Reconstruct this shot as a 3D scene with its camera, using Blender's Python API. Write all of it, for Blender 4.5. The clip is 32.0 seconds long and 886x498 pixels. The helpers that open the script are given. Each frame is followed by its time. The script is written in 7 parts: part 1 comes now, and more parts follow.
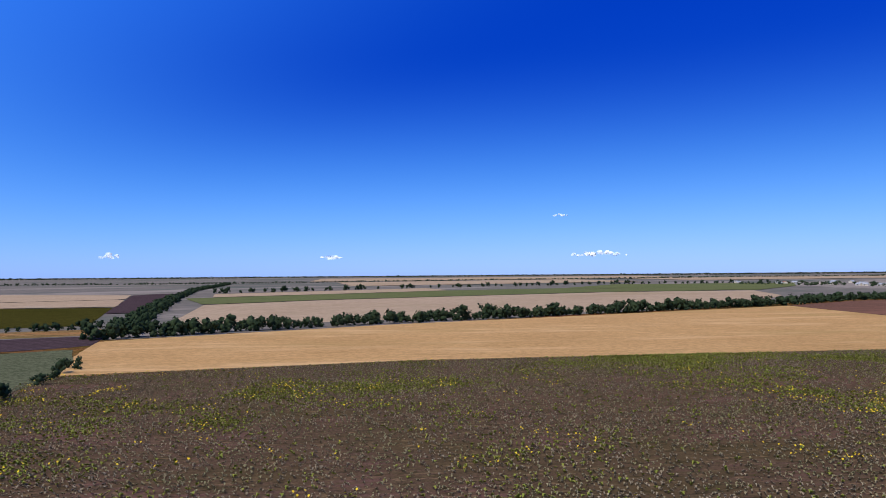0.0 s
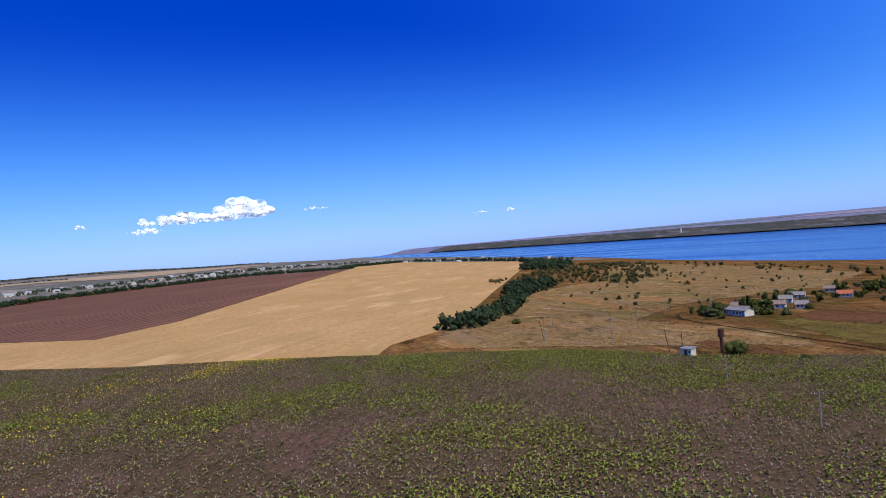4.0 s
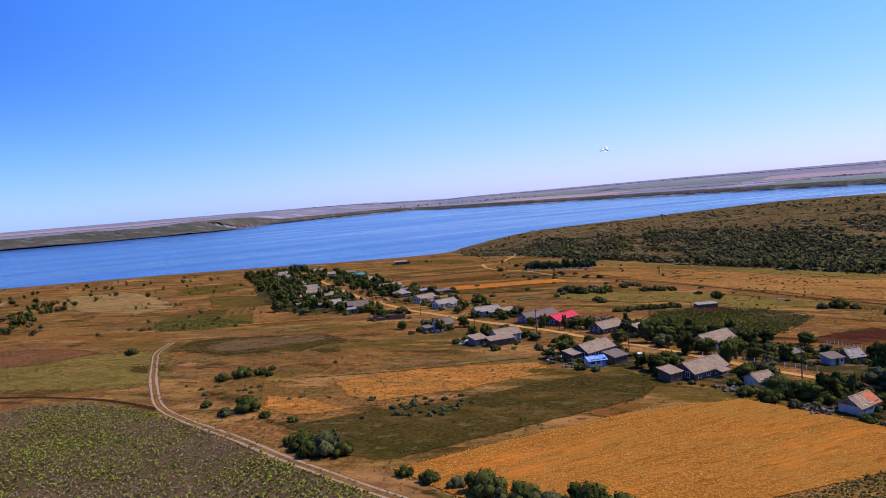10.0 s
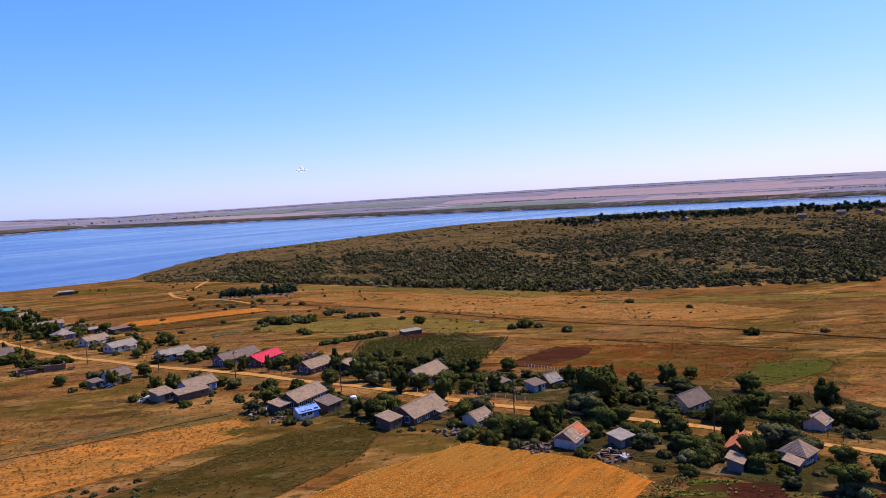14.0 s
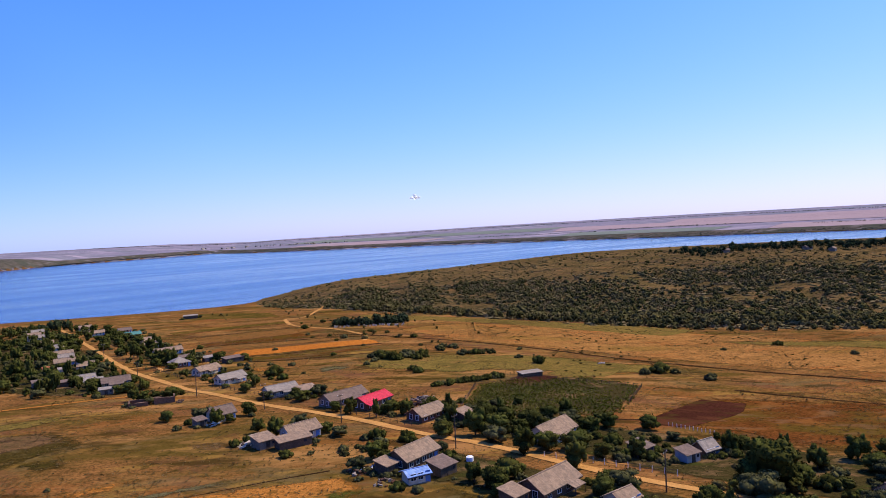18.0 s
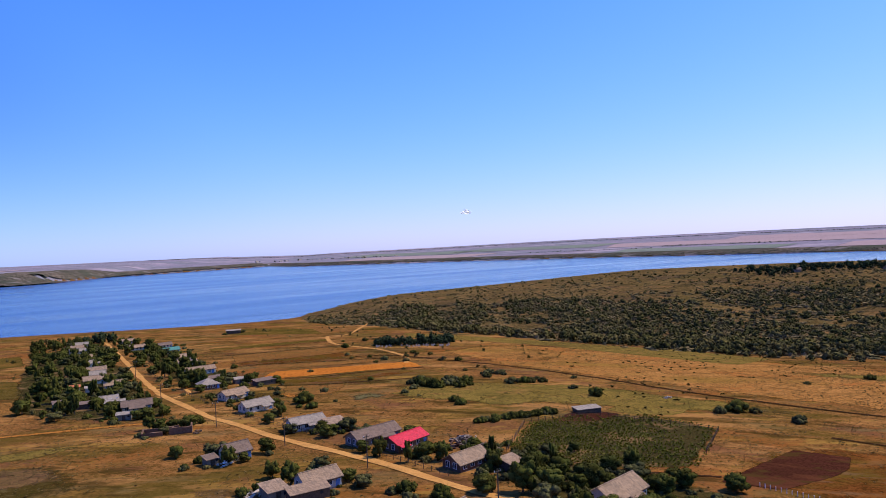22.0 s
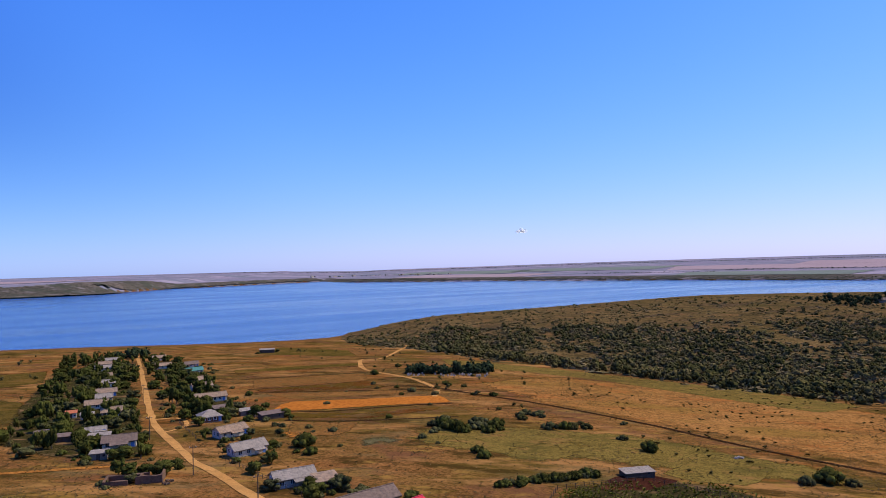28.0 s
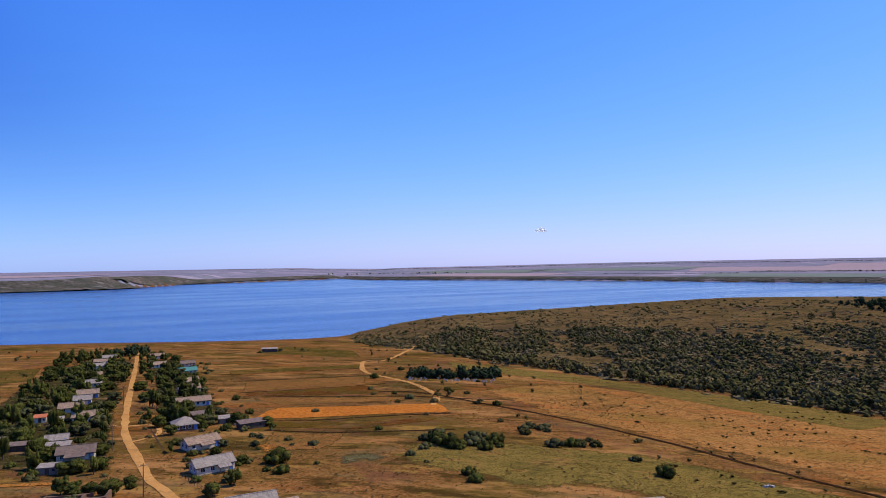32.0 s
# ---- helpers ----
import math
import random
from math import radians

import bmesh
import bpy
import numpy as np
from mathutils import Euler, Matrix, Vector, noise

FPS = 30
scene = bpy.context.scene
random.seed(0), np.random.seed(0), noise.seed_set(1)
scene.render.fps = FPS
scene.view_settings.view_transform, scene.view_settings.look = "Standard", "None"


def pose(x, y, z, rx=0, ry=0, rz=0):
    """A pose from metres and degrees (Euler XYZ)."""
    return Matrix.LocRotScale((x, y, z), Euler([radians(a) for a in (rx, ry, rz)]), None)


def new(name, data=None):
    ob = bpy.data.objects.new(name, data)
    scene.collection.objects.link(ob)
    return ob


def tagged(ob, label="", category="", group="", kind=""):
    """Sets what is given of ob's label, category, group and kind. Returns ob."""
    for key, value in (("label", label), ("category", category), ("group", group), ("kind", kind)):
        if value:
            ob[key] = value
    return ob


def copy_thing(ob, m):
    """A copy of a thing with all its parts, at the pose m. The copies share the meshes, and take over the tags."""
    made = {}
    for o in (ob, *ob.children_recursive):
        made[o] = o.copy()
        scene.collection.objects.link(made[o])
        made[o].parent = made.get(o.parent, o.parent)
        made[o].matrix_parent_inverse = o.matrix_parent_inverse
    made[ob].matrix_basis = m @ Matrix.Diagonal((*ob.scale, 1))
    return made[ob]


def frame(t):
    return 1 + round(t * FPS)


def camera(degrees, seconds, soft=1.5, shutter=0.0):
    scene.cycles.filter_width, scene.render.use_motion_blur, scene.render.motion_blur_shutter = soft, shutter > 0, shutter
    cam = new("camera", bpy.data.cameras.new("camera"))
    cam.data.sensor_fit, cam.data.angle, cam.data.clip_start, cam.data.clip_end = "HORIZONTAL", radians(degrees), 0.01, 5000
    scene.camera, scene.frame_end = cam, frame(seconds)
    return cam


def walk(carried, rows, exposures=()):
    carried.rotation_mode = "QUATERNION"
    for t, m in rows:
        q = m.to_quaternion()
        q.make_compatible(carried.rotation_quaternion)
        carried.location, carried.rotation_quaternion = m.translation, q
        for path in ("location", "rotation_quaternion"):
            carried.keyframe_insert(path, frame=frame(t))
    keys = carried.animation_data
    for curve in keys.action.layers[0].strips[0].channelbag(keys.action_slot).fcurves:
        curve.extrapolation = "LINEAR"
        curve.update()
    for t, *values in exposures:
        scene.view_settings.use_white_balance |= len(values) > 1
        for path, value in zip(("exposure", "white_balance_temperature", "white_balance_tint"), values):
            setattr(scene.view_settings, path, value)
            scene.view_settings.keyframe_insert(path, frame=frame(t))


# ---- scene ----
# ---- camera ----
cam = camera(66.76, 32.0, soft=0.5)
ROWS = [
    (0, -7.54, -111.15, 55.77, 92.309, 0.472, 145.458),
    (0.5, -7.73, -110.24, 56.37, 92.281, 1.016, 142.322),
    (1, -7.82, -109.6, 57.14, 91.884, 1.868, 131.249),
    (1.5, -8.13, -107.9, 57.88, 91.523, 2.282, 119.673),
    (2, -7.81, -107.8, 58.99, 91, 3.131, 108.296),
    (2.5, -7.08, -106.35, 60.03, 90.443, 3.861, 97.781),
    (3, -5.71, -105.2, 60.8, 90.005, 4.388, 87.894),
    (3.5, -4.49, -105.39, 61.42, 89.916, 4.564, 80.197),
    (4, -4.76, -105.42, 62.01, 89.405, 4.929, 72.615),
    (4.5, -5.2, -105.71, 62.79, 88.89, 5.227, 64.757),
    (6.5, -10.73, -103.48, 63.97, 87.496, 4.872, 44.889),
    (7, -12.28, -102.4, 64.13, 87.285, 4.778, 40.131),
    (7.5, -13.72, -101.07, 64.29, 87.089, 4.806, 35.34),
    (8, -14.64, -99.56, 64.49, 86.773, 4.992, 30.122),
    (8.5, -15.73, -98.22, 64.73, 86.43, 5.117, 24.427),
    (9, -16.48, -96.55, 65.05, 85.874, 4.952, 18.56),
    (9.5, -17.59, -95.13, 65.4, 85.415, 4.688, 12.603),
    (10, -18.13, -93.62, 65.77, 85.394, 4.488, 6.935),
    (10.5, -19.17, -91.61, 66.24, 85.263, 4.237, 0.897),
    (11, -20.16, -89.79, 66.57, 85.22, 4.037, -5.817),
    (11.5, -20.4, -87.4, 66.81, 84.727, 4.26, -12.449),
    (12, -19.81, -84.55, 66.75, 84.298, 4.196, -15.416),
    (12.5, -19.1, -81.93, 66.68, 84.438, 4.138, -17.133),
    (13, -18.52, -79.28, 66.93, 84.614, 3.968, -18.428),
    (13.5, -18.54, -76.55, 67.16, 84.993, 3.274, -18.816),
    (15.5, -18.36, -66.13, 67.88, 86.475, 2.844, -16.544),
    (16, -18.04, -63.84, 68.02, 86.933, 3.091, -15.173),
    (16.5, -17.94, -61.52, 67.97, 87.506, 2.993, -13.492),
    (17, -17.22, -59.15, 67.92, 87.67, 3.171, -11.775),
    (17.5, -16.53, -56.72, 68.03, 87.869, 3.065, -10.259),
    (18, -16.21, -53.96, 68.18, 88.131, 3.047, -9.07),
    (18.5, -15.81, -51.07, 68.23, 88.341, 2.921, -8.251),
    (19, -15.34, -48.25, 68.12, 88.296, 2.9, -7.496),
    (19.5, -14.49, -45.54, 68.16, 88.338, 2.996, -6.901),
    (20, -13.84, -42.79, 68.21, 88.519, 3.011, -6.278),
    (20.5, -13.44, -39.73, 68.13, 88.548, 2.872, -5.893),
    (21, -12.63, -36.97, 68.14, 88.993, 2.808, -5.679),
    (21.5, -11.82, -34.17, 68.33, 89.216, 2.709, -5.168),
    (22, -11.16, -31.51, 68.32, 89.602, 2.578, -4.723),
    (22.5, -10.31, -28.76, 68.27, 89.783, 2.733, -4.351),
    (23, -9.35, -26.02, 68.34, 89.816, 2.846, -3.893),
    (23.5, -8.49, -23.3, 68.28, 90.027, 2.69, -3.469),
    (24, -7.47, -20.78, 68.63, 90.08, 2.426, -2.816),
    (24.5, -6.75, -18.12, 68.5, 90.262, 2.128, -2.302),
    (25, -5.92, -15.4, 68.63, 90.613, 2.182, -1.724),
    (25.5, -5.02, -13, 68.74, 90.749, 2.074, -1.418),
    (27.5, -0.95, -2.32, 69.05, 91.186, 1.698, -0.392),
    (28, -0, -0, 69, 91.31, 1.44, 0.031),
    (28.5, 1.02, 2.63, 68.9, 91.387, 1.433, 0.771),
    (29, 1.91, 5.32, 68.79, 91.315, 1.219, 1.379),
    (29.5, 2.75, 8.26, 68.75, 90.996, 1.01, 1.656),
    (30, 3.68, 10.98, 68.9, 90.98, 1.017, 2.114),
    (30.5, 4.44, 13.59, 68.83, 91.137, 0.965, 1.883),
    (31, 5.41, 16.15, 68.68, 91.318, 1.009, 1.431),
    (31.5, 6.24, 18.51, 68.64, 91.269, 0.782, 1.264),
    (32, 7.2, 21.21, 68.52, 91.221, 0.82, 1.686),
]

EXPO = [(0, -0.3, 5600, 8), (2, -0.26, 5600, 8), (4, -0.24, 5500, 8), (7, -0.04, 5800, 8), (9, 0.0, 6080, 9), (13, 0.1, 6650, 13), (17, 0.1, 6780, 13), (20, 0.06, 6740, 12), (25, -0.03, 6640, 11), (28, -0.1, 6560, 10), (32, -0.14, 6450, 10)]
walk(cam, [(t, pose(x, y, z, a, b, c)) for t, x, y, z, a, b, c in ROWS], EXPO)

# ---- world, sun ----
SUN_AZ, SUN_EL = 71.0, 53.0
world = bpy.data.worlds.new("sky")
scene.world = world
world.use_nodes = True
wn = world.node_tree
wbg = wn.nodes["Background"]
sky = wn.nodes.new("ShaderNodeTexSky")
sky.sky_type, sky.sun_disc = "NISHITA", False
sky.sun_elevation, sky.sun_rotation = radians(SUN_EL), radians(SUN_AZ)
sky.air_density, sky.dust_density, sky.ozone_density, sky.altitude = 1.0, 0.25, 4.0, 100
split = wn.nodes.new("ShaderNodeSeparateColor")
join = wn.nodes.new("ShaderNodeCombineColor")
wn.links.new(sky.outputs[0], split.inputs[0])
for i, (power, gain, soft_k, soft_g) in enumerate(((1.63, 1.45, 1.0, 1.32), (1.28, 1.40, 1.0, 1.38), (1.0, 1.95, 2.0, 2.90))):
    dim = wn.nodes.new("ShaderNodeMath")
    dim.operation, dim.inputs[1].default_value = "MULTIPLY", 0.105
    wn.links.new(split.outputs[i], dim.inputs[0])
    deep = wn.nodes.new("ShaderNodeMath")
    deep.operation, deep.inputs[1].default_value = "POWER", power
    wn.links.new(dim.outputs[0], deep.inputs[0])
    lift = wn.nodes.new("ShaderNodeMath")
    lift.operation, lift.inputs[1].default_value = "MULTIPLY", gain
    wn.links.new(deep.outputs[0], lift.inputs[0])
    under = wn.nodes.new("ShaderNodeMath")
    under.operation, under.inputs[1].default_value, under.inputs[2].default_value = "MULTIPLY_ADD", soft_k, 1.0
    wn.links.new(lift.outputs[0], under.inputs[0])
    share = wn.nodes.new("ShaderNodeMath")
    share.operation = "DIVIDE"
    wn.links.new(lift.outputs[0], share.inputs[0])
    wn.links.new(under.outputs[0], share.inputs[1])
    level = wn.nodes.new("ShaderNodeMath")
    level.operation, level.inputs[1].default_value = "MULTIPLY", soft_g
    wn.links.new(share.outputs[0], level.inputs[0])
    wn.links.new(level.outputs[0], join.inputs[i])
wbg.inputs["Strength"].default_value = 1.14
# the sky deepens towards a right angle from the sun, high up more than in the haze near the ground
sun_way = Vector((math.sin(radians(SUN_AZ)) * math.cos(radians(SUN_EL)), math.cos(radians(SUN_AZ)) * math.cos(radians(SUN_EL)), math.sin(radians(SUN_EL))))
way_in = wn.nodes.new("ShaderNodeTexCoord").outputs["Generated"]
facing = wn.nodes.new("ShaderNodeVectorMath")
facing.operation, facing.inputs[1].default_value = "DOT_PRODUCT", sun_way
wn.links.new(way_in, facing.inputs[0])
rise_of = wn.nodes.new("ShaderNodeSeparateXYZ")
wn.links.new(way_in, rise_of.inputs[0])
shares = []
for sock, low, high, a, b in ((facing.outputs["Value"], -0.24, 0.23, 1.0, 0.0), (rise_of.outputs["Z"], -0.01, 0.33, 0.0, 1.0)):
    span = wn.nodes.new("ShaderNodeMapRange")
    span.interpolation_type = "SMOOTHSTEP"
    for k, v in (("From Min", low), ("From Max", high), ("To Min", a), ("To Max", b)):
        span.inputs[k].default_value = v
    wn.links.new(sock, span.inputs["Value"])
    shares.append(span.outputs[0])
both = wn.nodes.new("ShaderNodeMath")
both.operation = "MULTIPLY"
wn.links.new(shares[0], both.inputs[0])
wn.links.new(shares[1], both.inputs[1])
deepen = wn.nodes.new("ShaderNodeMix")
deepen.data_type, deepen.blend_type = "RGBA", "MULTIPLY"
deepen.inputs[7].default_value = (0.16, 0.23, 0.56, 1)
wn.links.new(both.outputs[0], deepen.inputs[0])
wn.links.new(join.outputs[0], deepen.inputs[6])
cool = wn.nodes.new("ShaderNodeMix")
cool.data_type, cool.blend_type = "RGBA", "MULTIPLY"
cool.inputs[7].default_value = (0.74, 0.92, 1.0, 1)
wn.links.new(shares[0], cool.inputs[0])
wn.links.new(deepen.outputs[2], cool.inputs[6])
wn.links.new(cool.outputs[2], wbg.inputs["Color"])
sun = new("sun", bpy.data.lights.new("sun", "SUN"))
sun.data.energy, sun.data.angle, sun.data.color = 4.6, radians(0.53), (1.0, 0.88, 0.69)
sun.rotation_mode = "QUATERNION"
sun.rotation_quaternion = sun_way.to_track_quat("Z", "Y")


# ---- materials ----
def ramp(nt, fac, stops):
    n = nt.nodes.new("ShaderNodeValToRGB")
    el = n.color_ramp.elements
    while len(el) < len(stops):
        el.new(0.5)
    for e, (p, c) in zip(el, stops):
        e.position, e.color = p, (*c, 1)
    nt.links.new(fac, n.inputs[0])
    return n.outputs[0]


def noise_of(nt, vec, scale, detail=4.0, rough=0.55):
    n = nt.nodes.new("ShaderNodeTexNoise")
    n.inputs["Scale"].default_value, n.inputs["Detail"].default_value, n.inputs["Roughness"].default_value = scale, detail, rough
    nt.links.new(vec, n.inputs["Vector"])
    return n.outputs["Fac"]


def blend(nt, fac, a, b, mode="MIX"):
    n = nt.nodes.new("ShaderNodeMix")
    n.data_type, n.blend_type = "RGBA", mode
    for sock, v in ((n.inputs[0], fac), (n.inputs[6], a), (n.inputs[7], b)):
        if isinstance(v, (int, float)):
            sock.default_value = v
        elif isinstance(v, tuple):
            sock.default_value = (*v, 1)
        else:
            nt.links.new(v, sock)
    return n.outputs[2]


def math_of(nt, op, a, b=0.0):
    n = nt.nodes.new("ShaderNodeMath")
    n.operation = op
    for sock, v in zip(n.inputs, (a, b)):
        if isinstance(v, (int, float)):
            sock.default_value = v
        else:
            nt.links.new(v, sock)
    return n.outputs[0]


def fresh(name, rough=0.9, spec=0.3):
    m = bpy.data.materials.new(name)
    m.use_nodes = True
    nt = m.node_tree
    b = nt.nodes["Principled BSDF"]
    b.inputs["Roughness"].default_value = rough
    b.inputs["Specular IOR Level"].default_value = spec
    return m, nt, b


def turned(nt, vec, degrees, stretch=(1, 1, 1)):
    n = nt.nodes.new("ShaderNodeMapping")
    n.inputs["Rotation"].default_value = (0, 0, radians(degrees))
    nt.links.new(vec, n.inputs["Vector"])
    k = nt.nodes.new("ShaderNodeMapping")
    k.inputs["Scale"].default_value = stretch
    nt.links.new(n.outputs[0], k.inputs["Vector"])
    return k.outputs[0]


def bumped(nt, b, fac, strength, distance):
    n = nt.nodes.new("ShaderNodeBump")
    n.inputs["Strength"].default_value, n.inputs["Distance"].default_value = strength, distance
    nt.links.new(fac, n.inputs["Height"])
    nt.links.new(n.outputs[0], b.inputs["Normal"])


def place_of(nt):
    return nt.nodes.new("ShaderNodeNewGeometry").outputs["Position"]


TONE = (0.55, 0.385, 0.20)


def land(name, large, small, large_size=60.0, small_size=3.0, rows=None, mixing=0.5, bump=0.35, tone=TONE, blots=(), speck=0.55):
    """Soil or grass: blotches of large_size metres, tufts of small_size metres and, with rows=(degrees, spacing, colour, share), drilled rows. blots: (metres, degrees, stretch, low, high, colour, share)."""
    m, nt, b = fresh(name, 1.0, 0.0)
    pos = place_of(nt)
    tone = (tone[0] * 0.94, tone[1] * 0.99, tone[2] * 1.14)
    large, small = ([(p, tuple(v * k for v, k in zip(c, tone))) for p, c in stops] for stops in (large, small))
    warp = noise_of(nt, pos, 1 / large_size, 6, 0.62)
    a = ramp(nt, warp, large)
    mid = noise_of(nt, turned(nt, pos, 33, (1, 2.2, 1)), 0.22 / small_size, 5, 0.65)
    f = noise_of(nt, pos, 1 / small_size, 6, 0.72)
    g = math_of(nt, "ADD", math_of(nt, "MULTIPLY", f, 0.6), math_of(nt, "MULTIPLY", mid, 0.4))
    c = blend(nt, mixing, a, ramp(nt, g, small))
    c = blend(nt, math_of(nt, "MULTIPLY", ramp(nt, noise_of(nt, pos, 2.6 / small_size, 4, 0.7), [(0.46, (0, 0, 0)), (0.56, (1, 1, 1))]), speck), c, tuple(v * 0.42 for v in small[0][1]))
    for k, (size, deg, stretch, low, high, colour, share) in enumerate(blots):
        way = turned(nt, pos, deg, (1 / stretch, 1, 1))
        shift = nt.nodes.new("ShaderNodeVectorMath")
        shift.operation, shift.inputs[1].default_value = "ADD", (k * 731.0, k * 377.0, 0)
        nt.links.new(way, shift.inputs[0])
        mask = ramp(nt, noise_of(nt, shift.outputs[0], 1 / size, 6, 0.66), [(low - 0.012, (0, 0, 0)), (high + 0.025, (1, 1, 1))])
        c = blend(nt, math_of(nt, "MULTIPLY", mask, share), c, tuple(v * q for v, q in zip(colour, tone)))
    if rows:
        deg, spacing, colour, share = rows
        w = nt.nodes.new("ShaderNodeTexWave")
        w.inputs["Scale"].default_value, w.inputs["Distortion"].default_value = 0.314 / spacing, 1.6
        w.inputs["Detail"].default_value, w.inputs["Detail Scale"].default_value = 3.0, 0.35
        nt.links.new(turned(nt, pos, deg), w.inputs["Vector"])
        c = blend(nt, math_of(nt, "MULTIPLY", w.outputs["Fac"], share), c, tuple(v * k for v, k in zip(colour, tone)))
    nt.links.new(c, b.inputs["Base Color"])
    bumped(nt, b, f, bump, small_size * 0.15)
    rim = nt.nodes.new("ShaderNodeAttribute")
    rim.attribute_name = "rim"
    edge = math_of(nt, "ADD", math_of(nt, "MULTIPLY", noise_of(nt, pos, 0.28, 5, 0.7), 0.75), math_of(nt, "MULTIPLY", noise_of(nt, pos, 0.05, 2, 0.5), 0.5))
    n = nt.nodes.new("ShaderNodeMapRange")
    n.inputs["From Min"].default_value, n.inputs["From Max"].default_value = -0.09, 0.09
    nt.links.new(math_of(nt, "SUBTRACT", math_of(nt, "ADD", rim.outputs["Fac"], 0.12), edge), n.inputs["Value"])
    nt.links.new(n.outputs[0], b.inputs["Alpha"])
    return m


def plain(name, colour, rough=0.7, vary=0.25, size=0.6, metal=0.0, bump=0.0):
    m, nt, b = fresh(name, rough, 0.2)
    tc = nt.nodes.new("ShaderNodeTexCoord").outputs["Object"]
    f = noise_of(nt, tc, 1 / size, 6, 0.65)
    g = noise_of(nt, tc, 0.25 / size, 2, 0.5)
    dark = tuple(v * (1 - vary) for v in colour)
    light = tuple(min(1, v * (1 + vary)) for v in colour)
    c = ramp(nt, math_of(nt, "ADD", math_of(nt, "MULTIPLY", f, 0.6), math_of(nt, "MULTIPLY", g, 0.4)), [(0.35, dark), (0.65, light)])
    nt.links.new(c, b.inputs["Base Color"])
    b.inputs["Metallic"].default_value = metal
    if bump:
        bumped(nt, b, f, bump, 0.05)
    return m


def leafy(name, dark, light, alt=None, alt_size=9.0):
    m, nt, b = fresh(name, 1.0, 0.0)
    geo = nt.nodes.new("ShaderNodeNewGeometry")
    info = nt.nodes.new("ShaderNodeObjectInfo")
    r = math_of(nt, "ADD", math_of(nt, "MULTIPLY", geo.outputs["Random Per Island"], 0.6), math_of(nt, "MULTIPLY", info.outputs["Random"], 0.4))
    c = ramp(nt, r, [(0.1, dark), (0.9, light)])
    if alt:
        spot = ramp(nt, noise_of(nt, place_of(nt), 1 / alt_size, 3, 0.6), [(0.44, (0, 0, 0)), (0.60, (1, 1, 1))])
        c = blend(nt, math_of(nt, "MULTIPLY", spot, math_of(nt, "ADD", math_of(nt, "MULTIPLY", r, 0.6), 0.4)), c, alt)
    nt.links.new(c, b.inputs["Base Color"])
    return m


def corrugated(name, colour, pitch=0.2, stain=(0.1, 0.09, 0.08), rough=0.8, metal=0.0):
    m, nt, b = fresh(name, rough, 0.12)
    tc = nt.nodes.new("ShaderNodeTexCoord").outputs["Object"]
    info = nt.nodes.new("ShaderNodeObjectInfo").outputs["Random"]
    c = ramp(nt, noise_of(nt, tc, 1.3, 6, 0.7), [(0.34, tuple(v * 0.5 for v in colour)), (0.62, tuple(min(1, v * 1.1) for v in colour))])
    run = noise_of(nt, turned(nt, tc, 0, (2.6, 0.5, 0.5)), 1.0, 4, 0.7)
    c = blend(nt, math_of(nt, "MULTIPLY", ramp(nt, run, [(0.5, (0, 0, 0)), (0.66, (1, 1, 1))]), 0.6), c, stain)
    c = blend(nt, math_of(nt, "MULTIPLY", noise_of(nt, tc, 0.35, 3, 0.6), 0.35), c, stain)
    c = blend(nt, math_of(nt, "MULTIPLY", info, 0.35), c, tuple(v * 0.62 for v in colour))
    nt.links.new(c, b.inputs["Base Color"])
    b.inputs["Metallic"].default_value = metal
    w = nt.nodes.new("ShaderNodeTexWave")
    w.inputs["Scale"].default_value = 0.314 / pitch
    nt.links.new(tc, w.inputs["Vector"])
    bumped(nt, b, w.outputs["Fac"], 0.5, 0.05)
    return m


M_STEPPE = land("dry_steppe_grass", [(0.34, (0.20, 0.15, 0.05)), (0.45, (0.30, 0.19, 0.08)), (0.52, (0.40, 0.22, 0.095)), (0.60, (0.30, 0.17, 0.08)), (0.70, (0.38, 0.24, 0.10))],
                [(0.36, (0.10, 0.075, 0.03)), (0.46, (0.24, 0.15, 0.06)), (0.56, (0.40, 0.24, 0.10)), (0.66, (0.52, 0.34, 0.17))], 42, 2.2, mixing=0.5, tone=(0.77, 0.55, 0.315), bump=0.6,
                blots=((34, 12, 2.2, 0.50, 0.58, (0.12, 0.106, 0.03), 0.85), (26, -20, 2.0, 0.55, 0.62, (0.36, 0.155, 0.055), 0.6), (20, 40, 1.6, 0.55, 0.62, (0.19, 0.105, 0.07), 0.8), (15, 5, 2.4, 0.56, 0.63, (0.20, 0.18, 0.10), 0.75),
                       (18, 8, 2.6, 0.545, 0.60, (0.52, 0.33, 0.15), 0.7), (9, 15, 2.6, 0.55, 0.59, (0.065, 0.05, 0.02), 0.8), (6, 0, 2.2, 0.57, 0.63, (0.40, 0.29, 0.09), 0.7), (2.4, 0, 1.3, 0.58, 0.63, (0.06, 0.06, 0.02), 0.8)))
